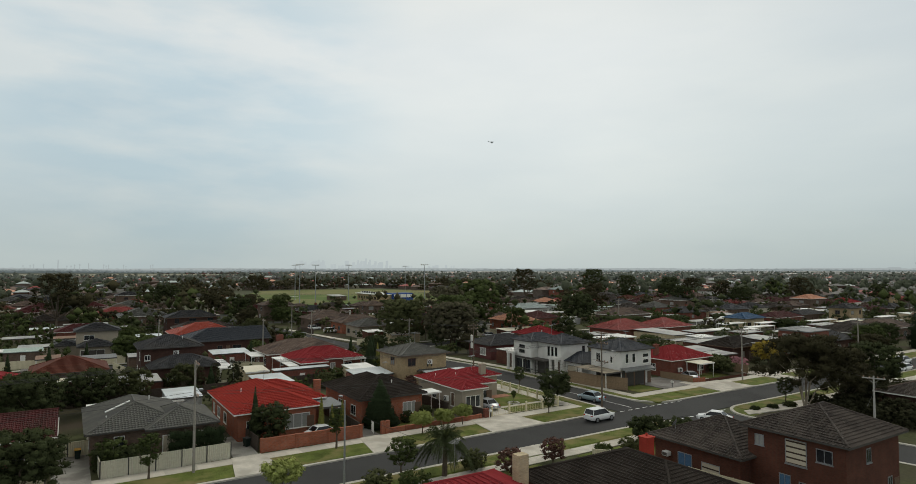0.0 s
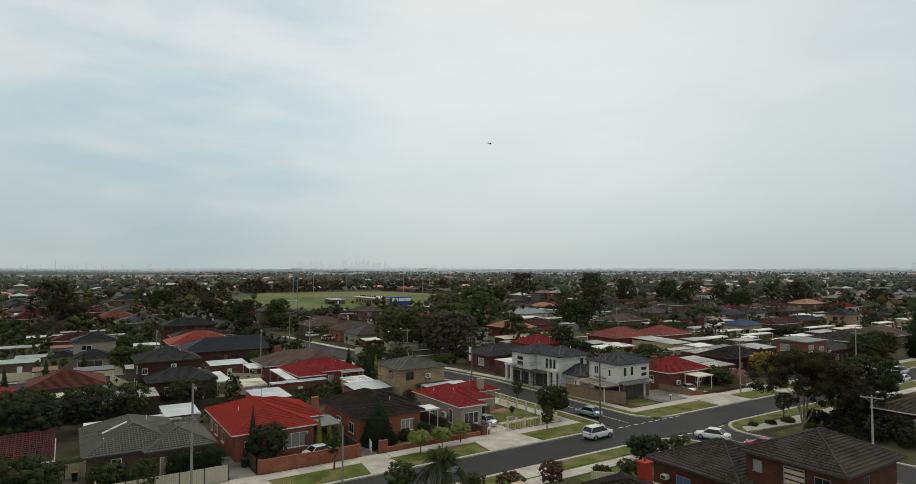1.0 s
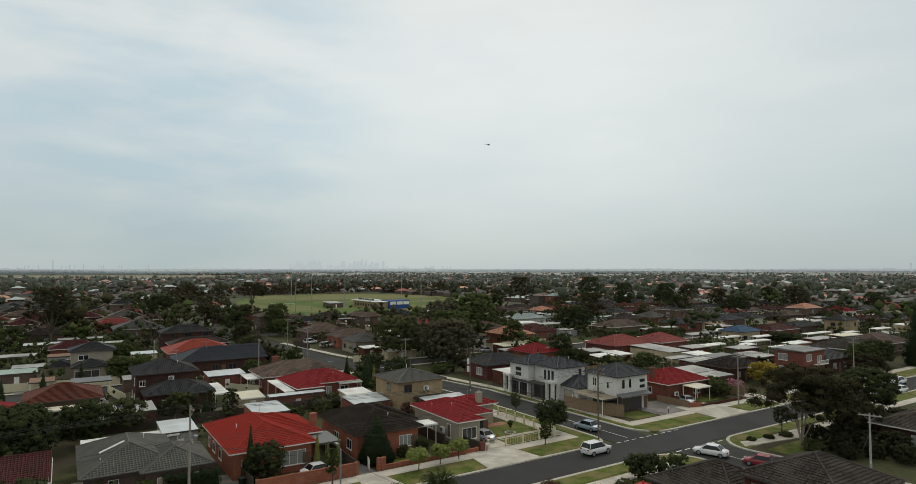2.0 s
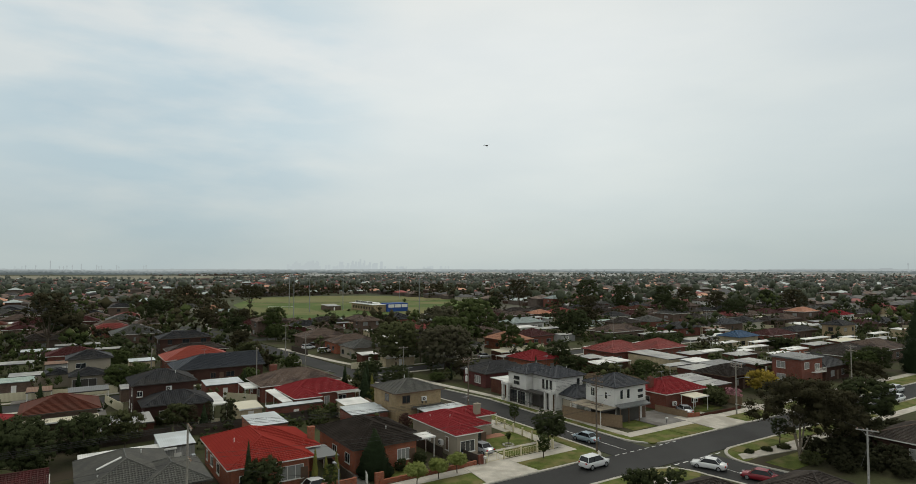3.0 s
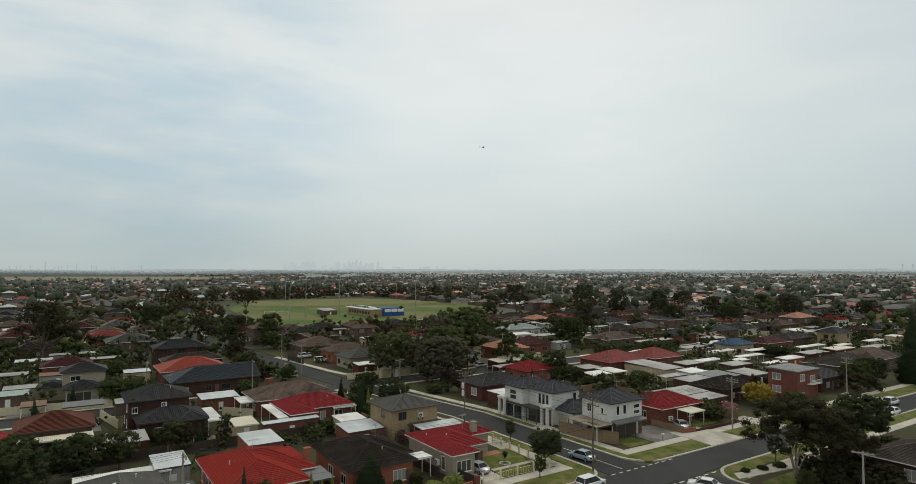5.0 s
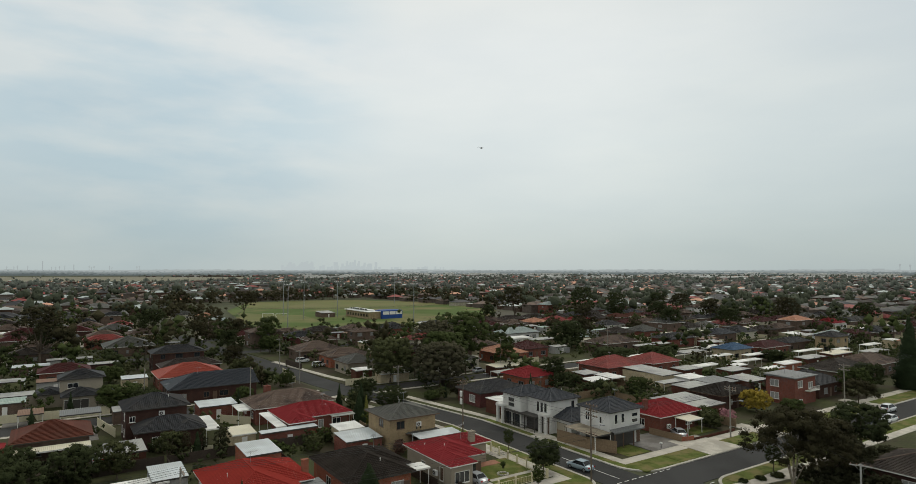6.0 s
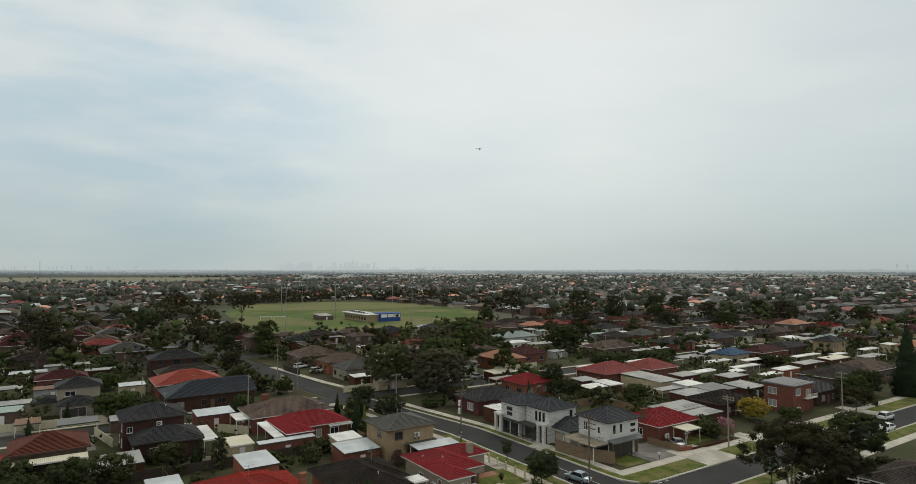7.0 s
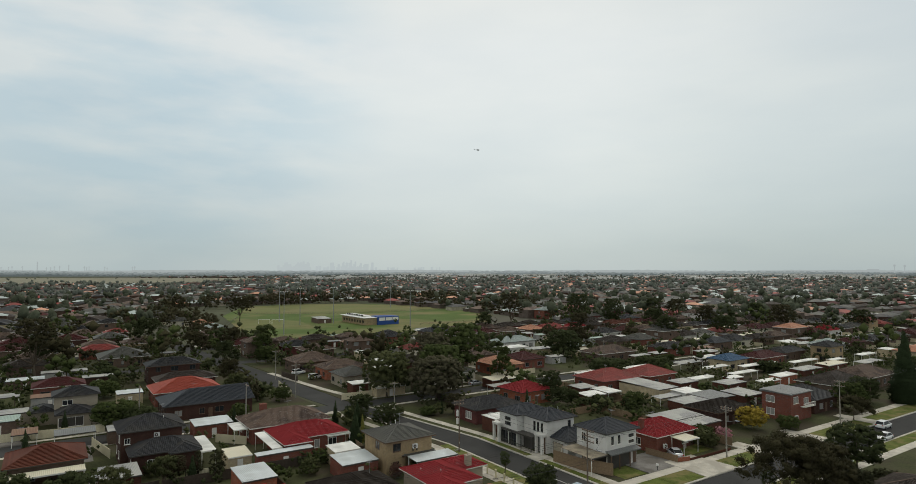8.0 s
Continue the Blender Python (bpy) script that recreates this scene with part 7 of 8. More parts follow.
brick_wall(-42.7, 7.45, -31.3, 7.25, 1.5, "orange brick front wall with piers along the footpath", piers=4)
brick_wall(-27.9, 7.3, -14.2, 7.1, 0.6, "low orange brick garden wall along the footpath", piers=6)
brick_wall(-28.4, 7.3, -27.7, 7.3, 1.5, "short orange brick gate pillar", piers=2)
brick_wall(-13.5, 6.95, -13.2, 6.95, 1.25, "red brick gate pillar beside a driveway", WALL["red"], piers=2)
gt = thing("gate", place(-29.4, 7.7, 0, 75), "open white metal lattice gate", "gate")
gs2 = Shape()
for x in (0, 1.36):
    gs2.box(x, -0.025, 0.1, x + 0.05, 0.025, 1.5)
for z in (0.1, 0.75, 1.45):
    gs2.box(0, -0.02, z, 1.4, 0.02, z + 0.05)
part("frame", gs2, TRIM, gt)
for k in range(9):
    bs = Shape()
    bs.box(0, -0.01, 0.12, 0.03, 0.01, 1.46)
    part("bar", bs, TRIM, gt, at=pose(0.14 + k * 0.14, 0, 0))


def picket(u0, v0, u1, v1, n, label):
    """Cream posts with thin rails and bars between them."""
    length, turn = math.hypot(u1 - u0, v1 - v0), math.degrees(math.atan2(v1 - v0, u1 - u0))
    base = thing("picket_fence", place(u0, v0, 0, turn), label, "fence")
    cream = bpy.data.materials["cream_fence_post"]
    ps = Shape()
    ps.box(-0.1, -0.1, 0, 0.1, 0.1, 1.45).box(-0.12, -0.12, 1.45, 0.12, 0.12, 1.52)
    pm = ps.mesh("post", cream)
    step = length / n
    rails = []
    for z in (0.25, 1.1):
        rs = Shape()
        rs.box(0.1, -0.02, z, step - 0.1, 0.02, z + 0.045)
        rails.append(rs.mesh("rail", cream))
    bs = Shape()
    bs.box(-0.01, -0.01, 0.2, 0.01, 0.01, 1.15)
    bar = bs.mesh("bar", cream)
    for i in range(n + 1):
        part("post", pm, None, base, at=pose(i * step, 0, 0))
    for i in range(n):
        for rail in rails:
            part("rail", rail, None, base, at=pose(i * step, 0, 0))
        for k in range(int(step / 0.3)):
            part("bar", bar, None, base, at=pose(i * step + 0.17 + k * 0.3, 0, 0))
    return base


material("cream_fence_post", (0.60, 0.54, 0.37), 0.6, vary=0.1)
picket(-12.4, 6.95, -0.6, 6.95, 4, "cream posted front fence with fine bars")
picket(-0.6, 7.1, 0.4, 22.0, 6, "cream posted side fence along the side road")

# ---- power poles and their cables ----


def power_pole(u, v, hgt, turn=0.0, arms=(0.35, 1.3), mat=POLE_WOOD, lamp=False, transformer=False, label="grey timber power pole with crossarms and insulators"):
    base = thing("power_pole", place(u, v, 0, turn), label, "power pole")
    ps = Shape()
    for i in range(4):
        a, b = hgt * i / 4, hgt * (i + 1) / 4
        ps.tube((0, 0, a - (0.2 if i == 0 else 0)), (0, 0, b), 0.145 - 0.014 * i, 0.131 - 0.014 * i, 9, i == 3)
    part("pole", ps, mat, base)
    for k in arms:
        cs = Shape()
        cs.box(0.07, -1.15, hgt - k - 0.06, 0.17, 1.15, hgt - k + 0.06)
        cs.tube((0.16, 0.7, hgt - k), (0.1, 0.0, hgt - k - 0.6), 0.02, 0.02, 5).tube((0.16, -0.7, hgt - k), (0.1, 0.0, hgt - k - 0.6), 0.02, 0.02, 5)
        arm = part("crossarm", cs, mat, base)
        for y in (-1.0, -0.4, 0.4, 1.0):
            s = Shape()
            s.lathe(0.16, y, [(hgt - k + 0.06, 0.04), (hgt - k + 0.1, 0.07), (hgt - k + 0.14, 0.04), (hgt - k + 0.18, 0.065), (hgt - k + 0.24, 0.0)], 7)
            part("insulator", s, PORCELAIN, arm)
    if lamp:
        s = Shape()
        s.tube((0, 0, hgt - 3.0), (0.2, -1.8, hgt - 2.5), 0.035, 0.03, 6).box(0.05, -2.4, hgt - 2.55, 0.35, -1.75, hgt - 2.42)
        part("street_light", s, METAL, base, "grey street light on an arm")
    if transformer:
        for z in (hgt - 3.2, hgt - 4.6):
            s = Shape()
            s.tube((0.45, 0, z), (0.45, 0, z + 0.95), 0.32, 0.32, 12).tube((0.45, 0.15, z + 0.95), (0.45, 0.15, z + 1.2), 0.06, 0.05, 6)
            part("transformer", s, PLASTIC_W, base, "pale grey transformer drum")
    s = Shape()
    s.box(-0.17, -0.06, 1.7, -0.13, 0.06, 2.0)
    part("tag", s, PLASTIC_W, base, "small plate on the pole")
    return base


power_pole(-50.1, 4.3, 11.0, 0, (0.35, 3.4), lamp=True)
power_pole(-97.0, 4.3, 11.0)
power_pole(3.9, 2.7, 10.9, 0, (0.15, 0.9, 1.6, 4.2), POLE_BROWN, lamp=True, label="dark brown timber power pole with stacked crossarms")
power_pole(41.5, 5.1, 9.4, 0, (0.5, 0.9), lamp=True)
power_pole(84.0, 5.1, 9.6)
lp = thing("street_lamp", place(-39.3, -7.6), "slim dark grey street light pole by the kerb", "street lamp")
s_ = Shape()
s_.tube((0, 0, -0.1), (0, 0, 8.0), 0.11, 0.07, 8)
part("pole", s_, METAL, lp)
s_ = Shape()
s_.tube((0, 0, 7.9), (0.15, 1.3, 8.15), 0.03, 0.03, 6)
part("arm", s_, DARKTRIM, lp)
s_ = Shape()
s_.box(0.05, 1.2, 8.08, 0.3, 1.75, 8.2)
part("lantern", s_, METAL, lp, bevel=0.02)
power_pole(18.8, -26.0, 7.5, 20, (0.3,), POLE_CONC, label="pale concrete pole with one crossarm")
power_pole(3.2, 34.5, 9.8, 90, (0.4, 1.0), POLE_BROWN, transformer=True, label="dark brown timber power pole with pale transformers")
power_pole(3.4, 60.5, 9.0, 90, (0.4,))
power_pole(-6.0, 98.0, 9.0, 90, (0.4,), lamp=True)
power_pole(-24.4, 76.6, 9.0, 0, (0.4,))
power_pole(-44.0, 87.0, 9.0, 0, (0.4,))
power_pole(98.0, 86.5, 9.5, 0, (0.4,))
power_pole(52.0, 86.5, 9.5, 0, (0.4,))
power_pole(150.0, 86.5, 9.5, 0, (0.4,))
power_pole(126.0, 5.1, 9.5)
power_pole(-2.0, 128.0, 9.0, 90, (0.4,))


def cable(points, sag, r=0.014, label="thin dark overhead cable"):
    cu = bpy.data.curves.new("cable", "CURVE")
    cu.dimensions, cu.bevel_depth, cu.bevel_resolution = "3D", r, 0
    for (a, b) in zip(points, points[1:]):
        A, B = place(a[0], a[1], a[2]).translation, place(b[0], b[1], b[2]).translation
        sp = cu.splines.new("POLY")
        n = 13
        sp.points.add(n - 1)
        for i in range(n):
            s = i / (n - 1)
            p = A.lerp(B, s)
            sp.points[i].co = (p.x, p.y, p.z - sag * 4 * s * (1 - s), 1)
    cu.materials.append(WIRE)
    me_ob = new("tmp", cu)
    me = bpy.data.meshes.new_from_object(me_ob)
    bpy.data.objects.remove(me_ob)
    ob = new("cable", me)
    return tagged(ob, label, "cable", "overhead cables")


for dv, dz in ((-1.0, 0.0), (-0.4, 0.0), (0.4, 0.0), (1.0, 0.0)):
    cable([(-97, 4.3 + dv, 10.9), (-50.1, 4.3 + dv, 10.9), (3.9, 2.7 + dv, 9.9), (41.5, 5.1 + dv, 9.1), (84, 5.1 + dv, 9.3), (126, 5.1 + dv, 9.3)], 0.7)
for dv in (-0.8, 0.8):
    cable([(-97, 4.3 + dv, 7.8), (-50.1, 4.3 + dv, 7.8), (3.9, 2.7 + dv, 7.0)], 0.8)
    cable([(3.9 + dv, 2.7, 9.3), (3.2 + dv, 34.5, 9.6), (3.4 + dv, 60.5, 8.8), (-6 + dv, 98, 8.8), (-2 + dv, 128, 8.8)], 0.6)
cable([(-50.1, 4.3, 7.6), (-42.5, 13.0, 3.6)], 0.3)
cable([(-50.1, 4.3, 7.6), (-56.0, 11.0, 3.5)], 0.3)
cable([(-50.1, 4.3, 7.6), (-39.3, -7.6, 7.3)], 0.4)
cable([(-39.3, -7.6, 7.3), (-31.0, -20.0, 4.2)], 0.4)
cable([(3.9, 2.7, 6.2), (-9.0, 12.4, 3.6)], 0.4)
cable([(3.9, 2.7, 6.2), (-15.6, 14.0, 3.6)], 0.5)
cable([(3.9, 2.7, 6.2), (18.4, 13.0, 5.8)], 0.3)
cable([(41.5, 5.1, 8.4), (19.2, -26.2, 7.0)], 0.6)
cable([(19.2, -26.2, 6.9), (8.0, -30.0, 6.0)], 0.2)
cable([(41.5, 5.1, 7.4), (36.0, 12.5, 3.5)], 0.3)
cable([(3.2, 34.5, 8.0), (-8.0, 33.0, 6.0)], 0.3)

# ---- cars ----


def car(u, v, turn, paint, label, kind="sedan", z=0.0):
    """Body, glasshouse, wheels with rims, lamps and plates; it points along its own +x."""
    base = thing("car", place(u, v, z, turn), label, "car")
    L, W = (4.35, 1.78) if kind == "sedan" else (4.35, 1.86)
    tall = 1.42 if kind == "sedan" else 1.68
    belt = 0.92 if kind == "sedan" else 1.06
    hx = L / 2
    # stations along the body: x, top height, half width, sill height
    if kind == "sedan":
        st = [(-hx, 0.72, 0.60, 0.42), (-hx + 0.08, 0.86, 0.74, 0.30), (-hx + 0.45, 0.93, 0.83, 0.24), (-0.9, 0.95, 0.88, 0.22), (0.7, 0.93, 0.89, 0.22), (hx - 1.0, 0.86, 0.87, 0.22), (hx - 0.35, 0.76, 0.80, 0.24), (hx - 0.06, 0.64, 0.68, 0.30), (hx, 0.54, 0.55, 0.40)]
        cab = [(-1.52, -0.95, 0.42, 1.2)]
    else:
        st = [(-hx, 0.95, 0.70, 0.50), (-hx + 0.06, 1.05, 0.80, 0.36), (-hx + 0.5, 1.07, 0.88, 0.30), (-0.9, 1.07, 0.92, 0.28), (0.7, 1.06, 0.93, 0.28), (hx - 0.95, 1.02, 0.90, 0.28), (hx - 0.3, 0.94, 0.84, 0.30), (hx - 0.05, 0.80, 0.74, 0.34), (hx, 0.66, 0.62, 0.44)]
        cab = [(-2.02, -1.75, 0.35, 1.15)]
    b = Shape()
    sec = lambda s: [(s[0], -s[2] * 0.92, s[3]), (s[0], -s[2], s[3] + 0.16), (s[0], -s[2], (s[1] + s[3]) / 2 + 0.08), (s[0], -s[2] * 0.93, s[1] - 0.05), (s[0], -s[2] * 0.8, s[1]),
                     (s[0], 0, s[1] + 0.02), (s[0], s[2] * 0.8, s[1]), (s[0], s[2] * 0.93, s[1] - 0.05), (s[0], s[2], (s[1] + s[3]) / 2 + 0.08), (s[0], s[2], s[3] + 0.16), (s[0], s[2] * 0.92, s[3])]
    R = [sec(s) for s in st]
    for A, B in zip(R, R[1:]):
        for i in range(len(A) - 1):
            b.face([A[i], A[i + 1], B[i + 1], B[i]], smooth=True)
        b.face([A[-1], A[0], B[0], B[-1]])
    b.face(R[0])
    b.face(R[-1][::-1])
    part("body", b.mesh("body", paint, weld=True), None, base)
    x0, x1, x2, x3 = cab[0]
    wb, wt = W / 2 - 0.09, W / 2 - 0.27
    g = Shape()
    lo = [(x0, -wb, belt - 0.03), (x3, -wb, belt - 0.06), (x3, wb, belt - 0.06), (x0, wb, belt - 0.03)]
    hi = [(x1, -wt, tall - 0.04), (x2, -wt, tall - 0.04), (x2, wt, tall - 0.04), (x1, wt, tall - 0.04)]
    for i in range(4):
        j = (i + 1) % 4
        g.face([lo[i], lo[j], hi[j], hi[i]])
    part("glasshouse", g, CARGLASS, base, "dark tinted glass")
    r = Shape()
    r.box(x1 - 0.04, -wt - 0.02, tall - 0.05, x2 + 0.04, wt + 0.02, tall)
    part("roof", r, paint, base, bevel=0.03)
    xm = (x1 + x2) / 2 - 0.05
    ends = [(lo[i], hi[i]) for i in range(4)] + [((xm, s * wb, belt - 0.03), (xm, s * wt, tall - 0.04)) for s in (-1, 1)]
    for a, b_ in ends:
        part("pillar", Shape().tube(a, b_, 0.042, 0.035, 5), paint if abs(a[0] - xm) > 0.2 else CARGLASS, base)
    rad = 0.31 if kind == "sedan" else 0.36
    for sx in (-hx + 0.85, hx - 0.85):
        for sgn in (-1, 1):
            t = Shape()
            t.tube((sx, sgn * (W / 2 - 0.2), rad), (sx, sgn * (W / 2 + 0.005), rad), rad, rad, 16)
            wheel = part("wheel", t, RUBBER, base)
            k = Shape()
            k.tube((sx, sgn * (W / 2 + 0.006), rad), (sx, sgn * (W / 2 + 0.02), rad), rad * 0.66, rad * 0.6, 12)
            part("rim", k, METAL, wheel)
    for sgn in (-1, 1):
        hl, tl, mi = Shape(), Shape(), Shape()
        hz, tz = (0.62, 0.74) if kind == "sedan" else (0.82, 0.92)
        hl.box(hx - 0.22, sgn * 0.6 - 0.17, hz - 0.07, hx - 0.01, sgn * 0.6 + 0.17, hz + 0.07)
        part("headlight", hl, LAMP_CLEAR, base, bevel=0.02)
        tl.box(-hx - 0.01, sgn * 0.62 - 0.15, tz - 0.09, -hx + 0.1, sgn * 0.62 + 0.15, tz + 0.09)
        part("tail_light", tl, LAMP_RED, base, bevel=0.02)
        mi.box(x3 - 0.35, sgn * (W / 2 + 0.03) - 0.08, belt - 0.02, x3 - 0.22, sgn * (W / 2 + 0.03) + 0.08, belt + 0.12)
        part("mirror", mi, paint, base, bevel=0.02)
    n = Shape()
    n.box(-hx - 0.015, -0.2, 0.5, -hx + 0.01, 0.2, 0.62)
    part("plate", n, PLASTIC_W, base)
    return base


def car_paint(name, c, metal=0.0):
    return material(name, c, 0.25, metal=metal, vary=0.08, bump=0, spec=0.5)


CAR_WHITE, CAR_SILVER = car_paint("white_car_paint", (0.68, 0.69, 0.70)), car_paint("silver_car_paint", (0.42, 0.44, 0.47), 0.3)
CAR_BLUE, CAR_RED, CAR_DARK = car_paint("pale_blue_car_paint", (0.30, 0.38, 0.44), 0.2), car_paint("dark_red_car_paint", (0.22, 0.02, 0.03)), car_paint("dark_car_paint", (0.03, 0.03, 0.035))
car(-1.2, -1.8, 2, CAR_WHITE, "white off-road wagon driving on the main road", "suv")
car(6.6, 7.6, 96, CAR_BLUE, "pale blue sedan driving along the side road")
car(11.0, -10.4, 112, CAR_WHITE, "white hatchback waiting at the give-way line")
car(12.3, -16.6, 110, CAR_RED, "dark red car coming up the street")
car(-10.2, 11.4, 95, CAR_SILVER, "silver sedan parked on a concrete driveway", z=0.15)
car(-35.0, 9.8, 8, CAR_WHITE, "white car parked behind an orange brick wall", z=0.1)
car(34.2, 10.6, 60, CAR_SILVER, "pale sedan parked beside a red brick house", z=0.15)
car(8.4, 122.0, 12, CAR_WHITE, "white utility parked before a house", "suv", 0.1)
car(7.0, 133.0, 12, CAR_WHITE, "white wagon parked before a house", "suv", 0.1)
car(78.5, -5.6, 180, CAR_WHITE, "white car parked at the kerb")
car(88.3, -1.6, 0, CAR_WHITE, "white wagon on the main road", "suv")
car(70.0, -5.0, 180, CAR_DARK, "dark car parked at the kerb")
car(-64.8, 93.0, 85, CAR_DARK, "dark car parked on a drive", "suv", 0.1)
car(-54.2, 52.0, 85, CAR_WHITE, "small white car beside a flat-roofed shed", "sedan", 0.1)
car(44.0, 86.8, 2, CAR_SILVER, "silver car parked on a back street")
car(47.0, -11.0, 10, CAR_SILVER, "pale car parked under trees", z=0.1)
car(54.0, -9.0, 6, CAR_WHITE, "white car parked under trees", z=0.1)

# ---- fixtures on and round the houses ----


def cooler(u, v, z, turn, stand=True):
    base = thing("air_conditioner", place(u, v, z, turn), "white outdoor air conditioner unit with a round fan grille", "air conditioner")
    s = Shape()
    s.box(-0.45, -0.18, 0, 0.45, 0.18, 0.72)
    part("casing", s, PLASTIC_W, base, bevel=0.02)
    s = Shape()
    s.tube((-0.1, -0.19, 0.36), (-0.1, -0.2, 0.36), 0.29, 0.29, 16)
    part("grille", s, DARKTRIM, base, "dark round fan grille")
    s = Shape()
    s.tube((-0.1, -0.2, 0.36), (-0.1, -0.215, 0.36), 0.09, 0.09, 10)
    part("hub", s, PLASTIC_W, base)
    if stand:
        s = Shape()
        s.box(-0.4, -0.16, -0.42, -0.34, 0.16, 0.0).box(0.34, -0.16, -0.42, 0.4, 0.16, 0.0)
        part("bracket", s, DARKTRIM, base)
    return base


cooler(-44.4, 58.4, 4.75, 0)
cooler(-9.0, 29.7, 3.95, 0)
cooler(-15.9, 19.0, 0.5, -90)
cooler(-15.4, 10.4 + 3.4, 1.4, -90, False)
cooler(33.8, 12.4, 1.2, 0, False)
ac = thing("air_conditioner", place(-11.0, -20.4, 1.75, -90), "white box air conditioner set into a dark brick wall", "air conditioner")
s = Shape()
s.box(-0.33, -0.3, 0, 0.33, 0.3, 0.42)
part("casing", s, PLASTIC_W, ac, bevel=0.02)
s = Shape()
s.box(-0.27, -0.31, 0.06, 0.27, -0.302, 0.36)
part("grille", s, DARKTRIM, ac, "dark slotted grille")
cooler(77.2, 11.0, 0.9, 0, False)


def antenna(u, v, z, turn, tall=1.6):
    base = thing("tv_antenna", place(u, v, z, turn), "thin metal television antenna on a roof", "antenna")
    s = Shape()
    s.tube((0, 0, -0.6), (0, 0, tall), 0.025, 0.02, 5)
    part("mast", s, METAL, base)
    s = Shape()
    s.tube((-0.7, 0, tall - 0.1), (0.9, 0, tall - 0.1), 0.016, 0.016, 4)
    for i in range(8):
        x = -0.6 + i * 0.2
        s.tube((x, -0.45 + i * 0.03, tall - 0.1), (x, 0.45 - i * 0.03, tall - 0.1), 0.011, 0.011, 4)
    part("elements", s, METAL, base)


for (uu, vv, z, tn) in ((-33.5, -17.2, 4.2, 40), (-39.0, 21.0, 5.2, 10), (-22.0, 20.0, 5.0, 60), (-9.0, 17.0, 5.3, 30), (-43.0, 63.0, 7.8, 60), (-9.6, 34.0, 7.4, 20), (21.0, 33.0, 7.2, 30), (23.0, 15.5, 7.4, 70), (36.0, 17.0, 5.0, 10), (-18.0, 50.5, 5.3, 40), (22.0, 53.0, 5.0, 0), (80.0, 16.0, 6.4, 0), (-32.0, 94.0, 5.6, 0), (-19.0, 65.0, 5.2, 30), (70.0, 60.0, 5.4, 50)):
    antenna(uu, vv, z, tn)
dish = thing("satellite_dish", place(-9.6, -20.4, 4.2, 200), "grey satellite dish on a tiled roof edge", "satellite dish")
s = Shape()
s.lathe(0, 0, [(0.0, 0.0), (0.02, 0.15), (0.07, 0.3), (0.14, 0.42)], 16)
part("reflector", s, METAL, dish, at=pose(0, 0, 0.45, 60, 0, 0))
s = Shape()
s.tube((0, 0, -0.6), (0, 0, 0.42), 0.03, 0.03, 6).tube((0, 0, 0.42), (0, -0.35, 0.6), 0.015, 0.015, 5)
part("arm", s, METAL, dish)


def wheelie_bin(u, v, turn, lid):
    base = thing("wheelie_bin", place(u, v, 0.15, turn), "dark green wheeled rubbish bin with a coloured lid", "bin")
    s = Shape()
    lo, hi = [(-0.22, -0.25), (0.22, -0.25), (0.22, 0.25), (-0.22, 0.25)], [(-0.29, -0.36), (0.29, -0.36), (0.29, 0.36), (-0.29, 0.36)]
    for i in range(4):
        j = (i + 1) % 4
        s.face([(*lo[i], 0.06), (*lo[j], 0.06), (*hi[j], 0.95), (*hi[i], 0.95)])
    s.face([(*p, 0.06) for p in lo[::-1]])
    part("body", s, material("bin_plastic", (0.015, 0.025, 0.02), 0.5), base)
    s = Shape()
    s.box(-0.31, -0.4, 0.95, 0.31, 0.4, 1.03)
    part("lid", s, lid, base, bevel=0.02)
    for x in (-0.2, 0.2):
        s = Shape()
        s.tube((x - 0.03, 0.27, 0.1), (x + 0.03, 0.27, 0.1), 0.1, 0.1, 10)
        part("wheel", s, RUBBER, base)


YELLOWLID = material("yellow_bin_lid", (0.5, 0.28, 0.04), 0.5)
wheelie_bin(-59.6, 15.4, 0, YELLOWLID)
wheelie_bin(-43.6, 10.4, 20, DARKPOST)
for (uu, vv, tn) in ((25.2, 7.4, 0), (-12.9, 6.6, 0), (-47.0, 7.6, 0), (17.0, 26.0, 90)):
    b_ = thing("letterbox", place(uu, vv, 0.1, tn), "small white letterbox on a post", "letterbox")
    s = Shape()
    s.box(-0.04, -0.04, 0, 0.04, 0.04, 0.8)
    part("post", s, DARKPOST, b_)
    s = Shape()
    s.box(-0.16, -0.2, 0.8, 0.16, 0.2, 1.08)
    part("box", s, PLASTIC_W, b_, bevel=0.02)
# round planter ring with a small rose in the front lawn
pl = thing("garden_ring", place(-4.9, 11.9, 0.15), "round pale stone garden ring with a small standard rose", "planter")
s = Shape()
for i in range(14):
    a = 6.283 * i / 14
    s.box(0.75 * math.cos(a) - 0.12, 0.75 * math.sin(a) - 0.12, 0, 0.75 * math.cos(a) + 0.12, 0.75 * math.sin(a) + 0.12, 0.16)
part("ring", s, KERB, pl)
s = Shape()
s.tube((0, 0, 0), (0.05, 0, 1.3), 0.03, 0.02, 6)
part("stem", s, BARK, pl)
part("leaves", leaves_mesh("leaves", [(0.05, 0, 1.5, 0.4, 0.4, 0.4), (0.1, 0.1, 1.0, 0.2, 0.2, 0.2)], 220, 0.1, LEAF["mid"], 3), None, pl)

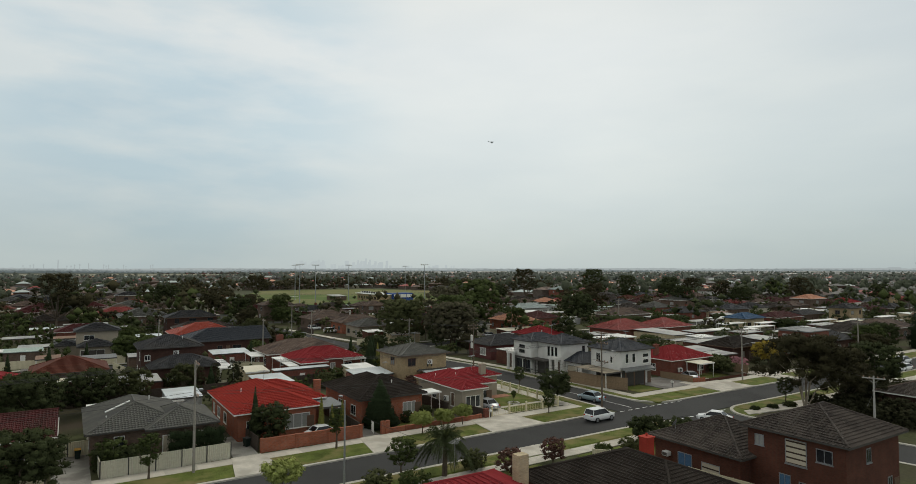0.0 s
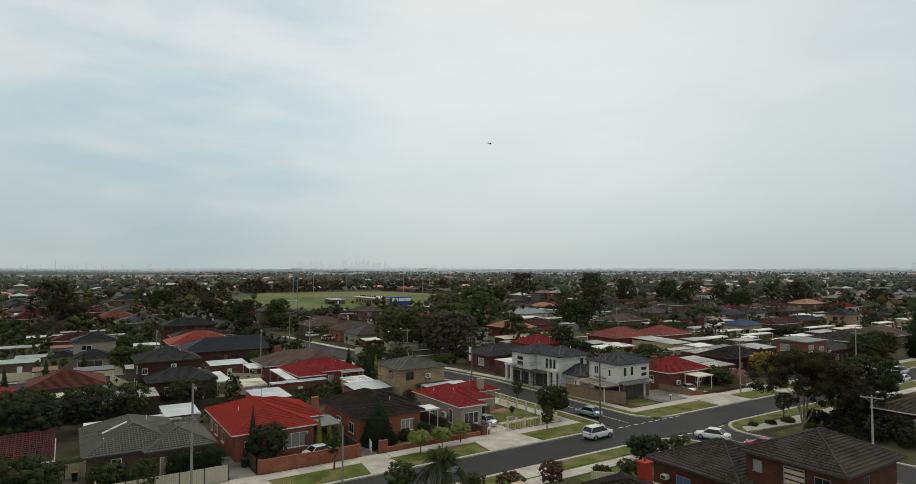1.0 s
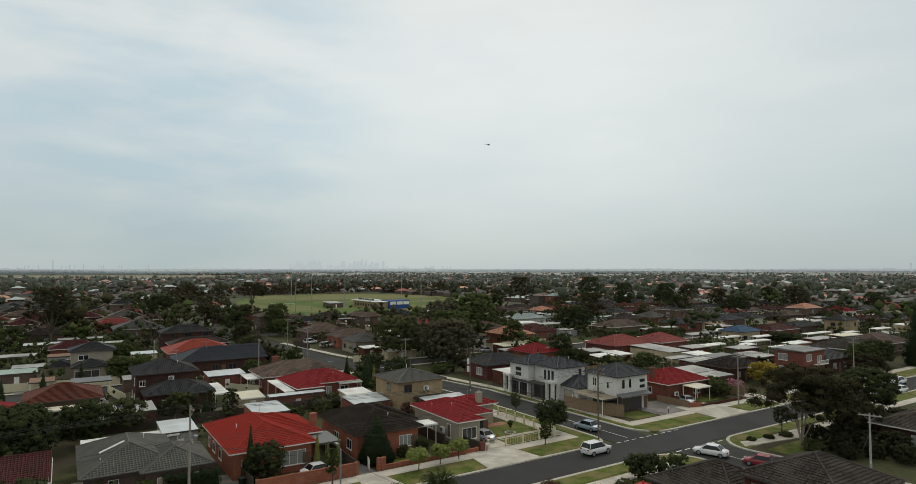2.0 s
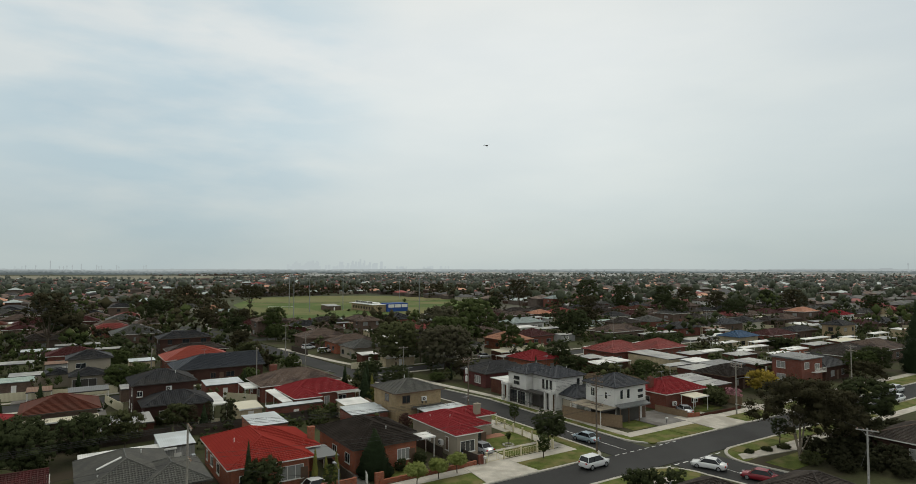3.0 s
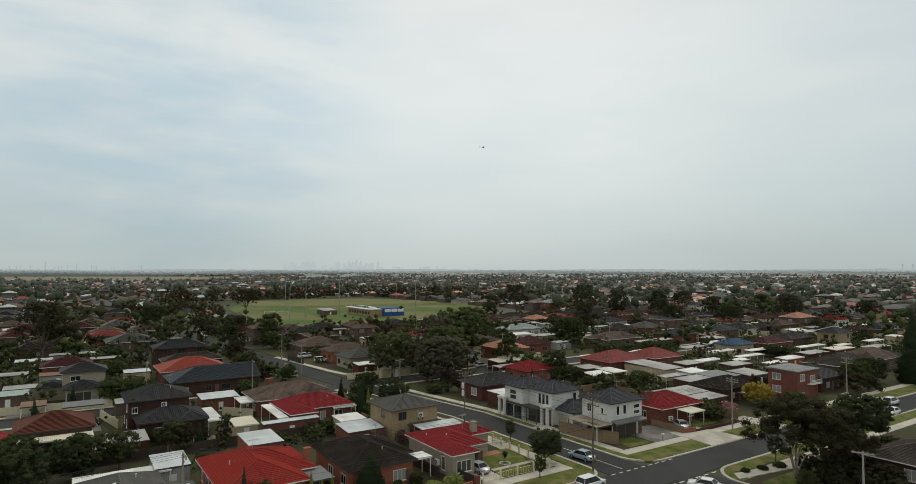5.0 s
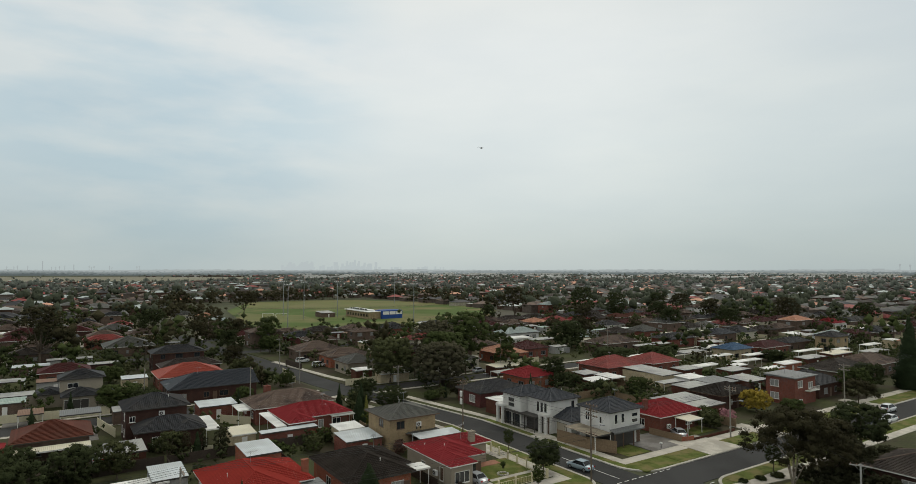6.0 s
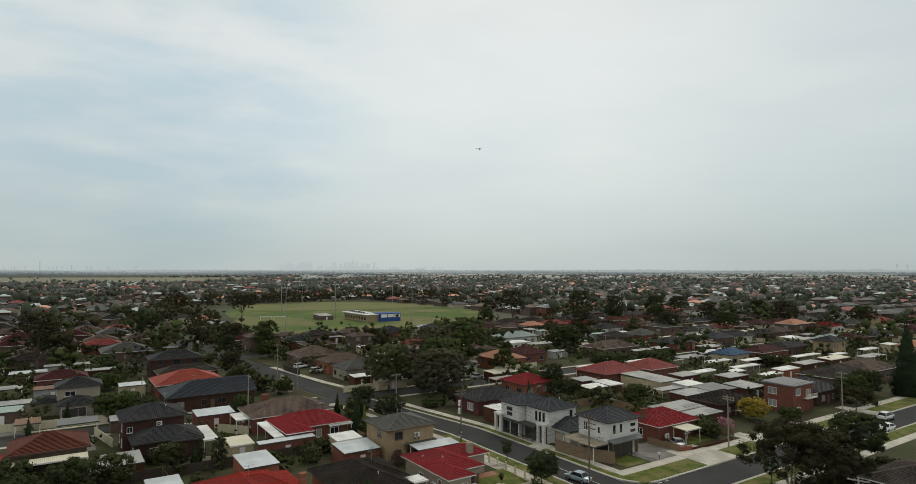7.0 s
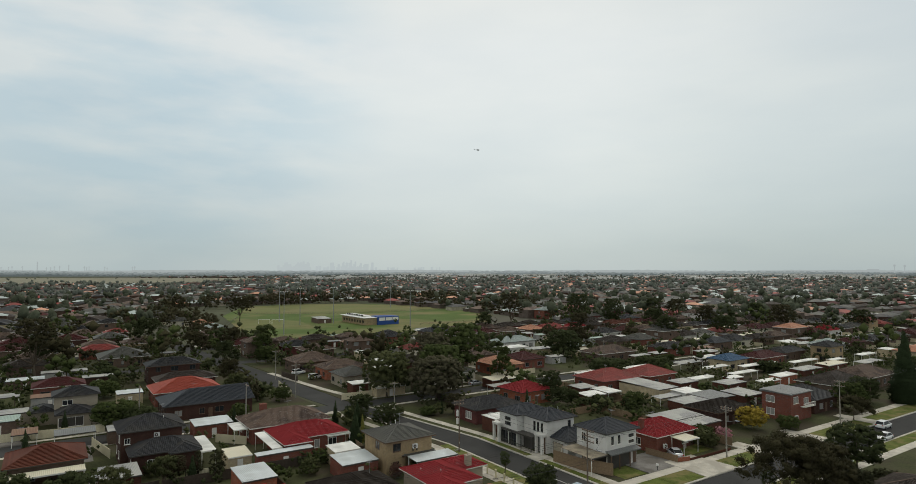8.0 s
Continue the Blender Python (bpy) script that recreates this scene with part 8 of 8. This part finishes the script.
# roof aerials of the houses behind
aerial_rng = random.Random(12)
for (uu, vv, w, d, dist) in LOTS:
    if dist < 190 and aerial_rng.random() < 0.45:
        antenna(uu + w / 2, vv + d / 2, 3.2 + min(w, d) / 2 * 0.38, aerial_rng.uniform(0, 180), 1.5)

# single slabs of the footpaths near the crossing
SLAB = material("footpath_slab", (0.46, 0.43, 0.38), 0.88, vary=0.26, scale=0.9, fine=12, bump=0.1, stain=(0.36, 0.335, 0.29), stain_scale=0.4, per_object=0.8)
base_shape = Shape()
base_shape.box(0.012, 0.012, 0.0, 1.488, 1.976, 0.014)
slab_mesh = base_shape.mesh("slab", SLAB, bevel=0.004)
for name_, u0, v0, turn, count in (("footpath", -66.0, 4.905, 0.0, 45), ("footpath", 13.7, 5.005, 0.0, 40), ("footpath", -0.9, 7.2, 90.0, 21)):
    run = thing(name_, place(u0, v0, 0.135, turn), "footpath of pale concrete slabs with open joints", "pavement", kind="structure")
    for k in range(count):
        part("slab", slab_mesh, None, run, at=pose(k * 1.5, 0, 0) if turn == 0 else pose(k * 1.5, -1.58, 0) @ Matrix.Diagonal((1, 0.8, 1, 1)))

# ---- the distance: suburbs, paddocks, the far treeline and the city ----


def mesh_from(name, verts, faces, mats, index=None):
    me = bpy.data.meshes.new(name)
    me.from_pydata(verts, [], faces)
    for m in mats:
        me.materials.append(m)
    if index is not None:
        me.polygons.foreach_set("material_index", index)
    me.update()
    return me


def in_park(u, v):
    return 15 < u < 212 and 220 < v < 512


def to_plan(x, y):
    a, b = x - GX, y - GY
    return a * CU + b * SU, -a * SU + b * CU


far = np.random.RandomState(21)
PAD = [(-1300, 1310), (-1750, 2300), (-620, 2300), (-600, 1850), (-560, 1480)]


def in_paddock(x, y):
    return y > 1300 and y < 2320 and x < -560 - 0.0 * y and x < -y * 0.29


roofs = [TILE[k] for k in ("brown", "weathered", "charcoal", "grey", "maroon", "faded", "salmon", "pale")]
share = np.array([0.14, 0.27, 0.12, 0.22, 0.03, 0.06, 0.07, 0.09])
wall_mats = [WALL["brownbrick"], WALL["dark"], WALL["white"], WALL["cream"]]
FV, FF, FI = [], [], []


def far_house(x, y, w, d, h, roof, wall, turn):
    c_, s_ = math.cos(turn), math.sin(turn)
    P = lambda a, b, z: (x + a * c_ - b * s_, y + a * s_ + b * c_, z)
    n = len(FV)
    hw, hd, r = w / 2, d / 2, min(w, d) / 2
    rise = r * 0.4
    FV.extend([P(-hw, -hd, 0), P(hw, -hd, 0), P(hw, hd, 0), P(-hw, hd, 0), P(-hw, -hd, h), P(hw, -hd, h), P(hw, hd, h), P(-hw, hd, h)])
    o = 0.5
    FV.extend([P(-hw - o, -hd - o, h), P(hw + o, -hd - o, h), P(hw + o, hd + o, h), P(-hw - o, hd + o, h), P(-hw + r, 0, h + rise), P(hw - r, 0, h + rise)])
    for f, m in (((0, 1, 5, 4), wall), ((1, 2, 6, 5), wall), ((2, 3, 7, 6), wall), ((3, 0, 4, 7), wall), ((8, 9, 13, 12), roof), ((10, 11, 12, 13), roof), ((9, 10, 13), roof), ((11, 8, 12), roof)):
        FF.append(tuple(n + k for k in f))
        FI.append(m)


def flat_shed(x, y, w, d, h, roof, wall, turn):
    c_, s_ = math.cos(turn), math.sin(turn)
    n = len(FV)
    for z in (0, h):
        for a, b in ((-w / 2, -d / 2), (w / 2, -d / 2), (w / 2, d / 2), (-w / 2, d / 2)):
            FV.append((x + a * c_ - b * s_, y + a * s_ + b * c_, z))
    for f, m in (((0, 1, 5, 4), wall), ((1, 2, 6, 5), wall), ((2, 3, 7, 6), wall), ((3, 0, 4, 7), wall), ((4, 5, 6, 7), roof)):
        FF.append(tuple(n + k for k in f))
        FI.append(m)


G0 = radians(GRID)
for vv in np.arange(-400, 3400, 30.0):
    for uu in np.arange(-900, 3400, 17.0):
        pu, pv = uu + far.uniform(-2.5, 2.5), vv + far.uniform(-3, 3) + 10 * math.sin(uu * 0.004)
        x, y = GX + pu * CU - pv * SU, GY + pu * SU + pv * CU
        dist = math.hypot(x, y)
        if y < 100 or dist < 425 or dist > 2600 or abs(math.degrees(math.atan2(x, y))) > 40 or in_park(pu, pv) or in_paddock(x, y):
            continue
        keep = 0.92 if dist < 900 else 0.8 if dist < 1500 else 0.6
        if far.rand() > keep:
            continue
        tall = far.rand() < 0.08
        far_house(x, y, far.uniform(10, 16), far.uniform(8, 11.5), 5.6 if tall else 3.1, int(far.choice(8, p=share)), 8 + int(far.choice(4, p=(0.45, 0.3, 0.12, 0.13))), G0 + (0 if far.rand() < 0.75 else 1.5708))
        if far.rand() < 0.85:
            flat_shed(x + far.uniform(-9, 9), y + far.uniform(8, 12), far.uniform(5, 12), far.uniform(3, 6), 2.6, 12 + int(far.randint(2)), 8 + int(far.randint(2)), G0)
for i in range(330):
    y = far.uniform(1700, 4400)
    x = far.uniform(-0.25, 0.75) * y
    flat_shed(x, y, far.uniform(25, 90), far.uniform(20, 50), far.uniform(5, 9), 12 + int(far.randint(2)), 10, far.uniform(-0.3, 0.3))
ob = new("distant_houses", mesh_from("distant_houses", FV, FF, roofs + wall_mats + [SHEET["white"], SHEET["zinc"]], FI))
tagged(ob, "sea of small distant suburban houses with brown and grey roofs", "houses", kind="stuff")


def far_trees(name, d0, d1, cell, blades, size, label, keep=1.0, kind_="far"):
    pts = []
    for y in np.arange(150, d1, cell):
        half = y * 0.82 + 20
        for x in np.arange(-half, half, cell):
            if far.rand() > keep:
                continue
            px_, py_ = x + far.uniform(-cell, cell) / 1.6, y + far.uniform(-cell, cell) / 1.6
            dist = math.hypot(px_, py_)
            u_, v_ = to_plan(px_, py_)
            if not d0 < dist < d1 or in_park(u_, v_) or (in_paddock(px_, py_) and far.rand() < 0.97):
                continue
            pts.append((px_, py_))
    P = np.array(pts)
    n = len(P)
    hgt = 3.5 + 10.5 * far.rand(n) ** 2.0
    wid = hgt * far.uniform(0.6, 1.0, n)
    lobes = 2
    t = np.repeat(np.arange(n), lobes)
    heart = np.stack([P[t, 0], P[t, 1], hgt[t] * 0.52], axis=1) + far.normal(size=(len(t), 3)) * np.stack([wid[t] * 0.2, wid[t] * 0.2, hgt[t] * 0.12], axis=1)
    radii = np.stack([wid[t] * 0.34, wid[t] * 0.34, hgt[t] * 0.32], axis=1) * far.uniform(0.75, 1.15, len(t))[:, None]
    k = np.repeat(np.arange(len(t)), blades // lobes)
    d = far.normal(size=(len(k), 3))
    d /= np.linalg.norm(d, axis=1)[:, None]
    c = heart[k] + d * (0.8 + 0.35 * far.rand(len(k)))[:, None] * radii[k]
    v = blade_quads(c, d + far.normal(size=d.shape) * 0.4, (size * wid[t[k]] * far.uniform(0.7, 1.3, len(k)))[:, None], far)
    cv_, ct_, cd_, own = leaf_masses(heart, radii, far, 0, 0.85, 0.3)
    up = np.array([0, 0, 0.3])
    me = foliage_mesh(name, LEAF[kind_], v, d + up, cv_, cd_ + up, ct_)
    ob = new(name, me)
    tagged(ob, label, "trees", kind="stuff")


# Tree belts whose leaf colour carries painted haze.
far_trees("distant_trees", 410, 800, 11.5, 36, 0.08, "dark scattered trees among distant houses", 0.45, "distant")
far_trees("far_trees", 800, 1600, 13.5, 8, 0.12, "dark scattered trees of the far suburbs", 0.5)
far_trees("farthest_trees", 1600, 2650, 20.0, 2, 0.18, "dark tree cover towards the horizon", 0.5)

pd = Shape()
pd.face([(x, y, 0.0) for x, y in PAD[::-1]])
whole("paddock", pd, DRYGRASS, pose(0, 0, 0.02), "open dry yellow paddock beyond the suburb", "field", kind="structure")


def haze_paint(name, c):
    """A glowing tone with distance haze painted in, for what stands at the edge of sight."""
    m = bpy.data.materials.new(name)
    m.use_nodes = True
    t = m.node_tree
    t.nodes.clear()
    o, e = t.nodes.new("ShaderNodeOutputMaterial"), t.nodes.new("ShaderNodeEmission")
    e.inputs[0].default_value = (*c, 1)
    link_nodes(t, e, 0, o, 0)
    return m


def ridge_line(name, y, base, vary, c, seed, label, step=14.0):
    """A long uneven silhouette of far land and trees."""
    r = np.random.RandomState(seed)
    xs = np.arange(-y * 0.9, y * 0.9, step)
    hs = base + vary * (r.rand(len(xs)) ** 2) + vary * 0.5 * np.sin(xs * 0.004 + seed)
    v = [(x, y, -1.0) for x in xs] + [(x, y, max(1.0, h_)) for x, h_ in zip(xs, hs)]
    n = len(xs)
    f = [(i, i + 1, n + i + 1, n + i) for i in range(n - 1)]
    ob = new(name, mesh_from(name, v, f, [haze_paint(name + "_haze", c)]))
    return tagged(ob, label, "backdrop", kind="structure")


# Each farther line glows paler: the haze is put into its colour.
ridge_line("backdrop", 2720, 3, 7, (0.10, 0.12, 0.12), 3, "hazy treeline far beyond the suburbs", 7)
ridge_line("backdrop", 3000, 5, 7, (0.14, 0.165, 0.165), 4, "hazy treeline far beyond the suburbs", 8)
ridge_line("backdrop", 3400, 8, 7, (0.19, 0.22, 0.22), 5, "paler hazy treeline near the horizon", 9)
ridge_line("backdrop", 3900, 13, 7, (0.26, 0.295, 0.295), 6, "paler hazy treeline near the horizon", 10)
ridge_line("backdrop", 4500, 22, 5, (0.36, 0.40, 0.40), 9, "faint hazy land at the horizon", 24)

# the city far off, in a glowing colour that paints the haze
city = np.random.RandomState(4)
cv, cf = [], []


def tower(x, w, h, y=4800):
    n = len(cv)
    cv.extend([(x - w / 2, y, 0), (x + w / 2, y, 0), (x + w / 2, y, h), (x - w / 2, y, h), (x - w / 2, y + 30, 0), (x + w / 2, y + 30, 0), (x + w / 2, y + 30, h), (x - w / 2, y + 30, h)])
    cf.extend([(n, n + 1, n + 2, n + 3), (n + 1, n + 5, n + 6, n + 2), (n + 4, n, n + 3, n + 7), (n + 3, n + 2, n + 6, n + 7)])


def sky_x(p, y=4800):
    return (p - 784) / 1044 * y


for i in range(110):
    p = city.normal(541, 16) if i < 34 else city.normal(622, 18) if i < 78 else city.uniform(500, 790)
    tall = 44 + city.rand() ** 1.5 * (42 if i < 78 else 6)
    tower(sky_x(p), city.uniform(6, 17), tall, 4780 + i * 0.5)
for p, tt in ((626, 102), (633, 92), (613, 90), (545, 92), (552, 88), (536, 84)):
    tower(sky_x(p), 9, tt)
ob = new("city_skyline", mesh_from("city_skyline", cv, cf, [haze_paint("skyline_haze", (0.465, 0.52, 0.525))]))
tagged(ob, "faint blue-grey city towers with haze painted in", "backdrop", kind="structure")

# masts and pylons on the left horizon, water towers on the right, glowing in painted haze
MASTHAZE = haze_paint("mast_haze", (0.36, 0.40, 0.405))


def far_mast(p, h, w, y=4500, arms=False):
    s = Shape()
    x = sky_x(p, y)
    s.box(x - w / 2, y, 0, x + w / 2, y + w, h)
    if arms:
        s.box(x - w * 2.2, y, h * 0.8, x + w * 2.2, y + w, h * 0.84).box(x - w * 1.6, y, h * 0.92, x + w * 1.6, y + w, h * 0.95)
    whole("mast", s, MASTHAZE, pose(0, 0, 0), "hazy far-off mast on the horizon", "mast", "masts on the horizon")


far_mast(99.5, 86, 4.5)
far_mast(152, 62, 4)
for p in (115, 122, 128, 137, 178, 182, 186, 212, 216, 258, 262, 40, 52, 58, 75):
    far_mast(p, 44 + (p * 7) % 12, 2.5, arms=True)
for p, hh in ((1546, 62), (1564, 58)):
    s = Shape()
    x = sky_x(p + 22, 3900)
    s.tube((x, 3900, 0), (x, 3900, hh - 12), 2.5, 2.5, 10).lathe(x, 3900, [(hh - 14, 4), (hh - 8, 6), (hh - 2, 6), (hh, 4), (hh, 0)], 12)
    whole("water_tower", s, MASTHAZE, pose(0, 0, 0), "water tower painted pale as haze over far roofs", "water tower")
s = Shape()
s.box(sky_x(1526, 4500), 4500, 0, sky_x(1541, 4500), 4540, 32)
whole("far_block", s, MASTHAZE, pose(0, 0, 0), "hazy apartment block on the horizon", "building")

# a small helicopter passing high over the suburb
hp = thing("helicopter", pose(62, 1100, 250, 0, 0, 180), "small dark helicopter flying over the suburb", "helicopter")
s = Shape()
for a, b in zip([(-2.2, 0.1), (-1.6, 0.9), (0.0, 1.15), (1.6, 0.9), (2.6, 0.3)], [(-1.6, 0.9), (0.0, 1.15), (1.6, 0.9), (2.6, 0.3), (6.4, 0.14)]):
    s.tube((a[0], 0, 0), (b[0], 0, 0.0 if b[0] < 3 else 0.5), a[1], b[1], 10)
part("fuselage", s, DARKTRIM, hp)
s = Shape()
s.box(-5.0, -0.15, 1.5, 5.0, 0.15, 1.56).tube((0, 0, 1.0), (0, 0, 1.55), 0.15, 0.12, 6)
part("rotor", s, DARKTRIM, hp)
s = Shape()
s.box(6.0, -0.06, 0.2, 6.8, 0.06, 1.7)
part("tail_fin", s, DARKTRIM, hp)
s = Shape()
s.box(-1.6, -1.0, -1.6, 1.8, -0.9, -1.5).box(-1.6, 0.9, -1.6, 1.8, 1.0, -1.5).tube((0, -0.9, -1.5), (0, -0.5, -0.6), 0.05, 0.05, 5).tube((0, 0.9, -1.5), (0, 0.5, -0.6), 0.05, 0.05, 5)
part("skid", s, DARKTRIM, hp)
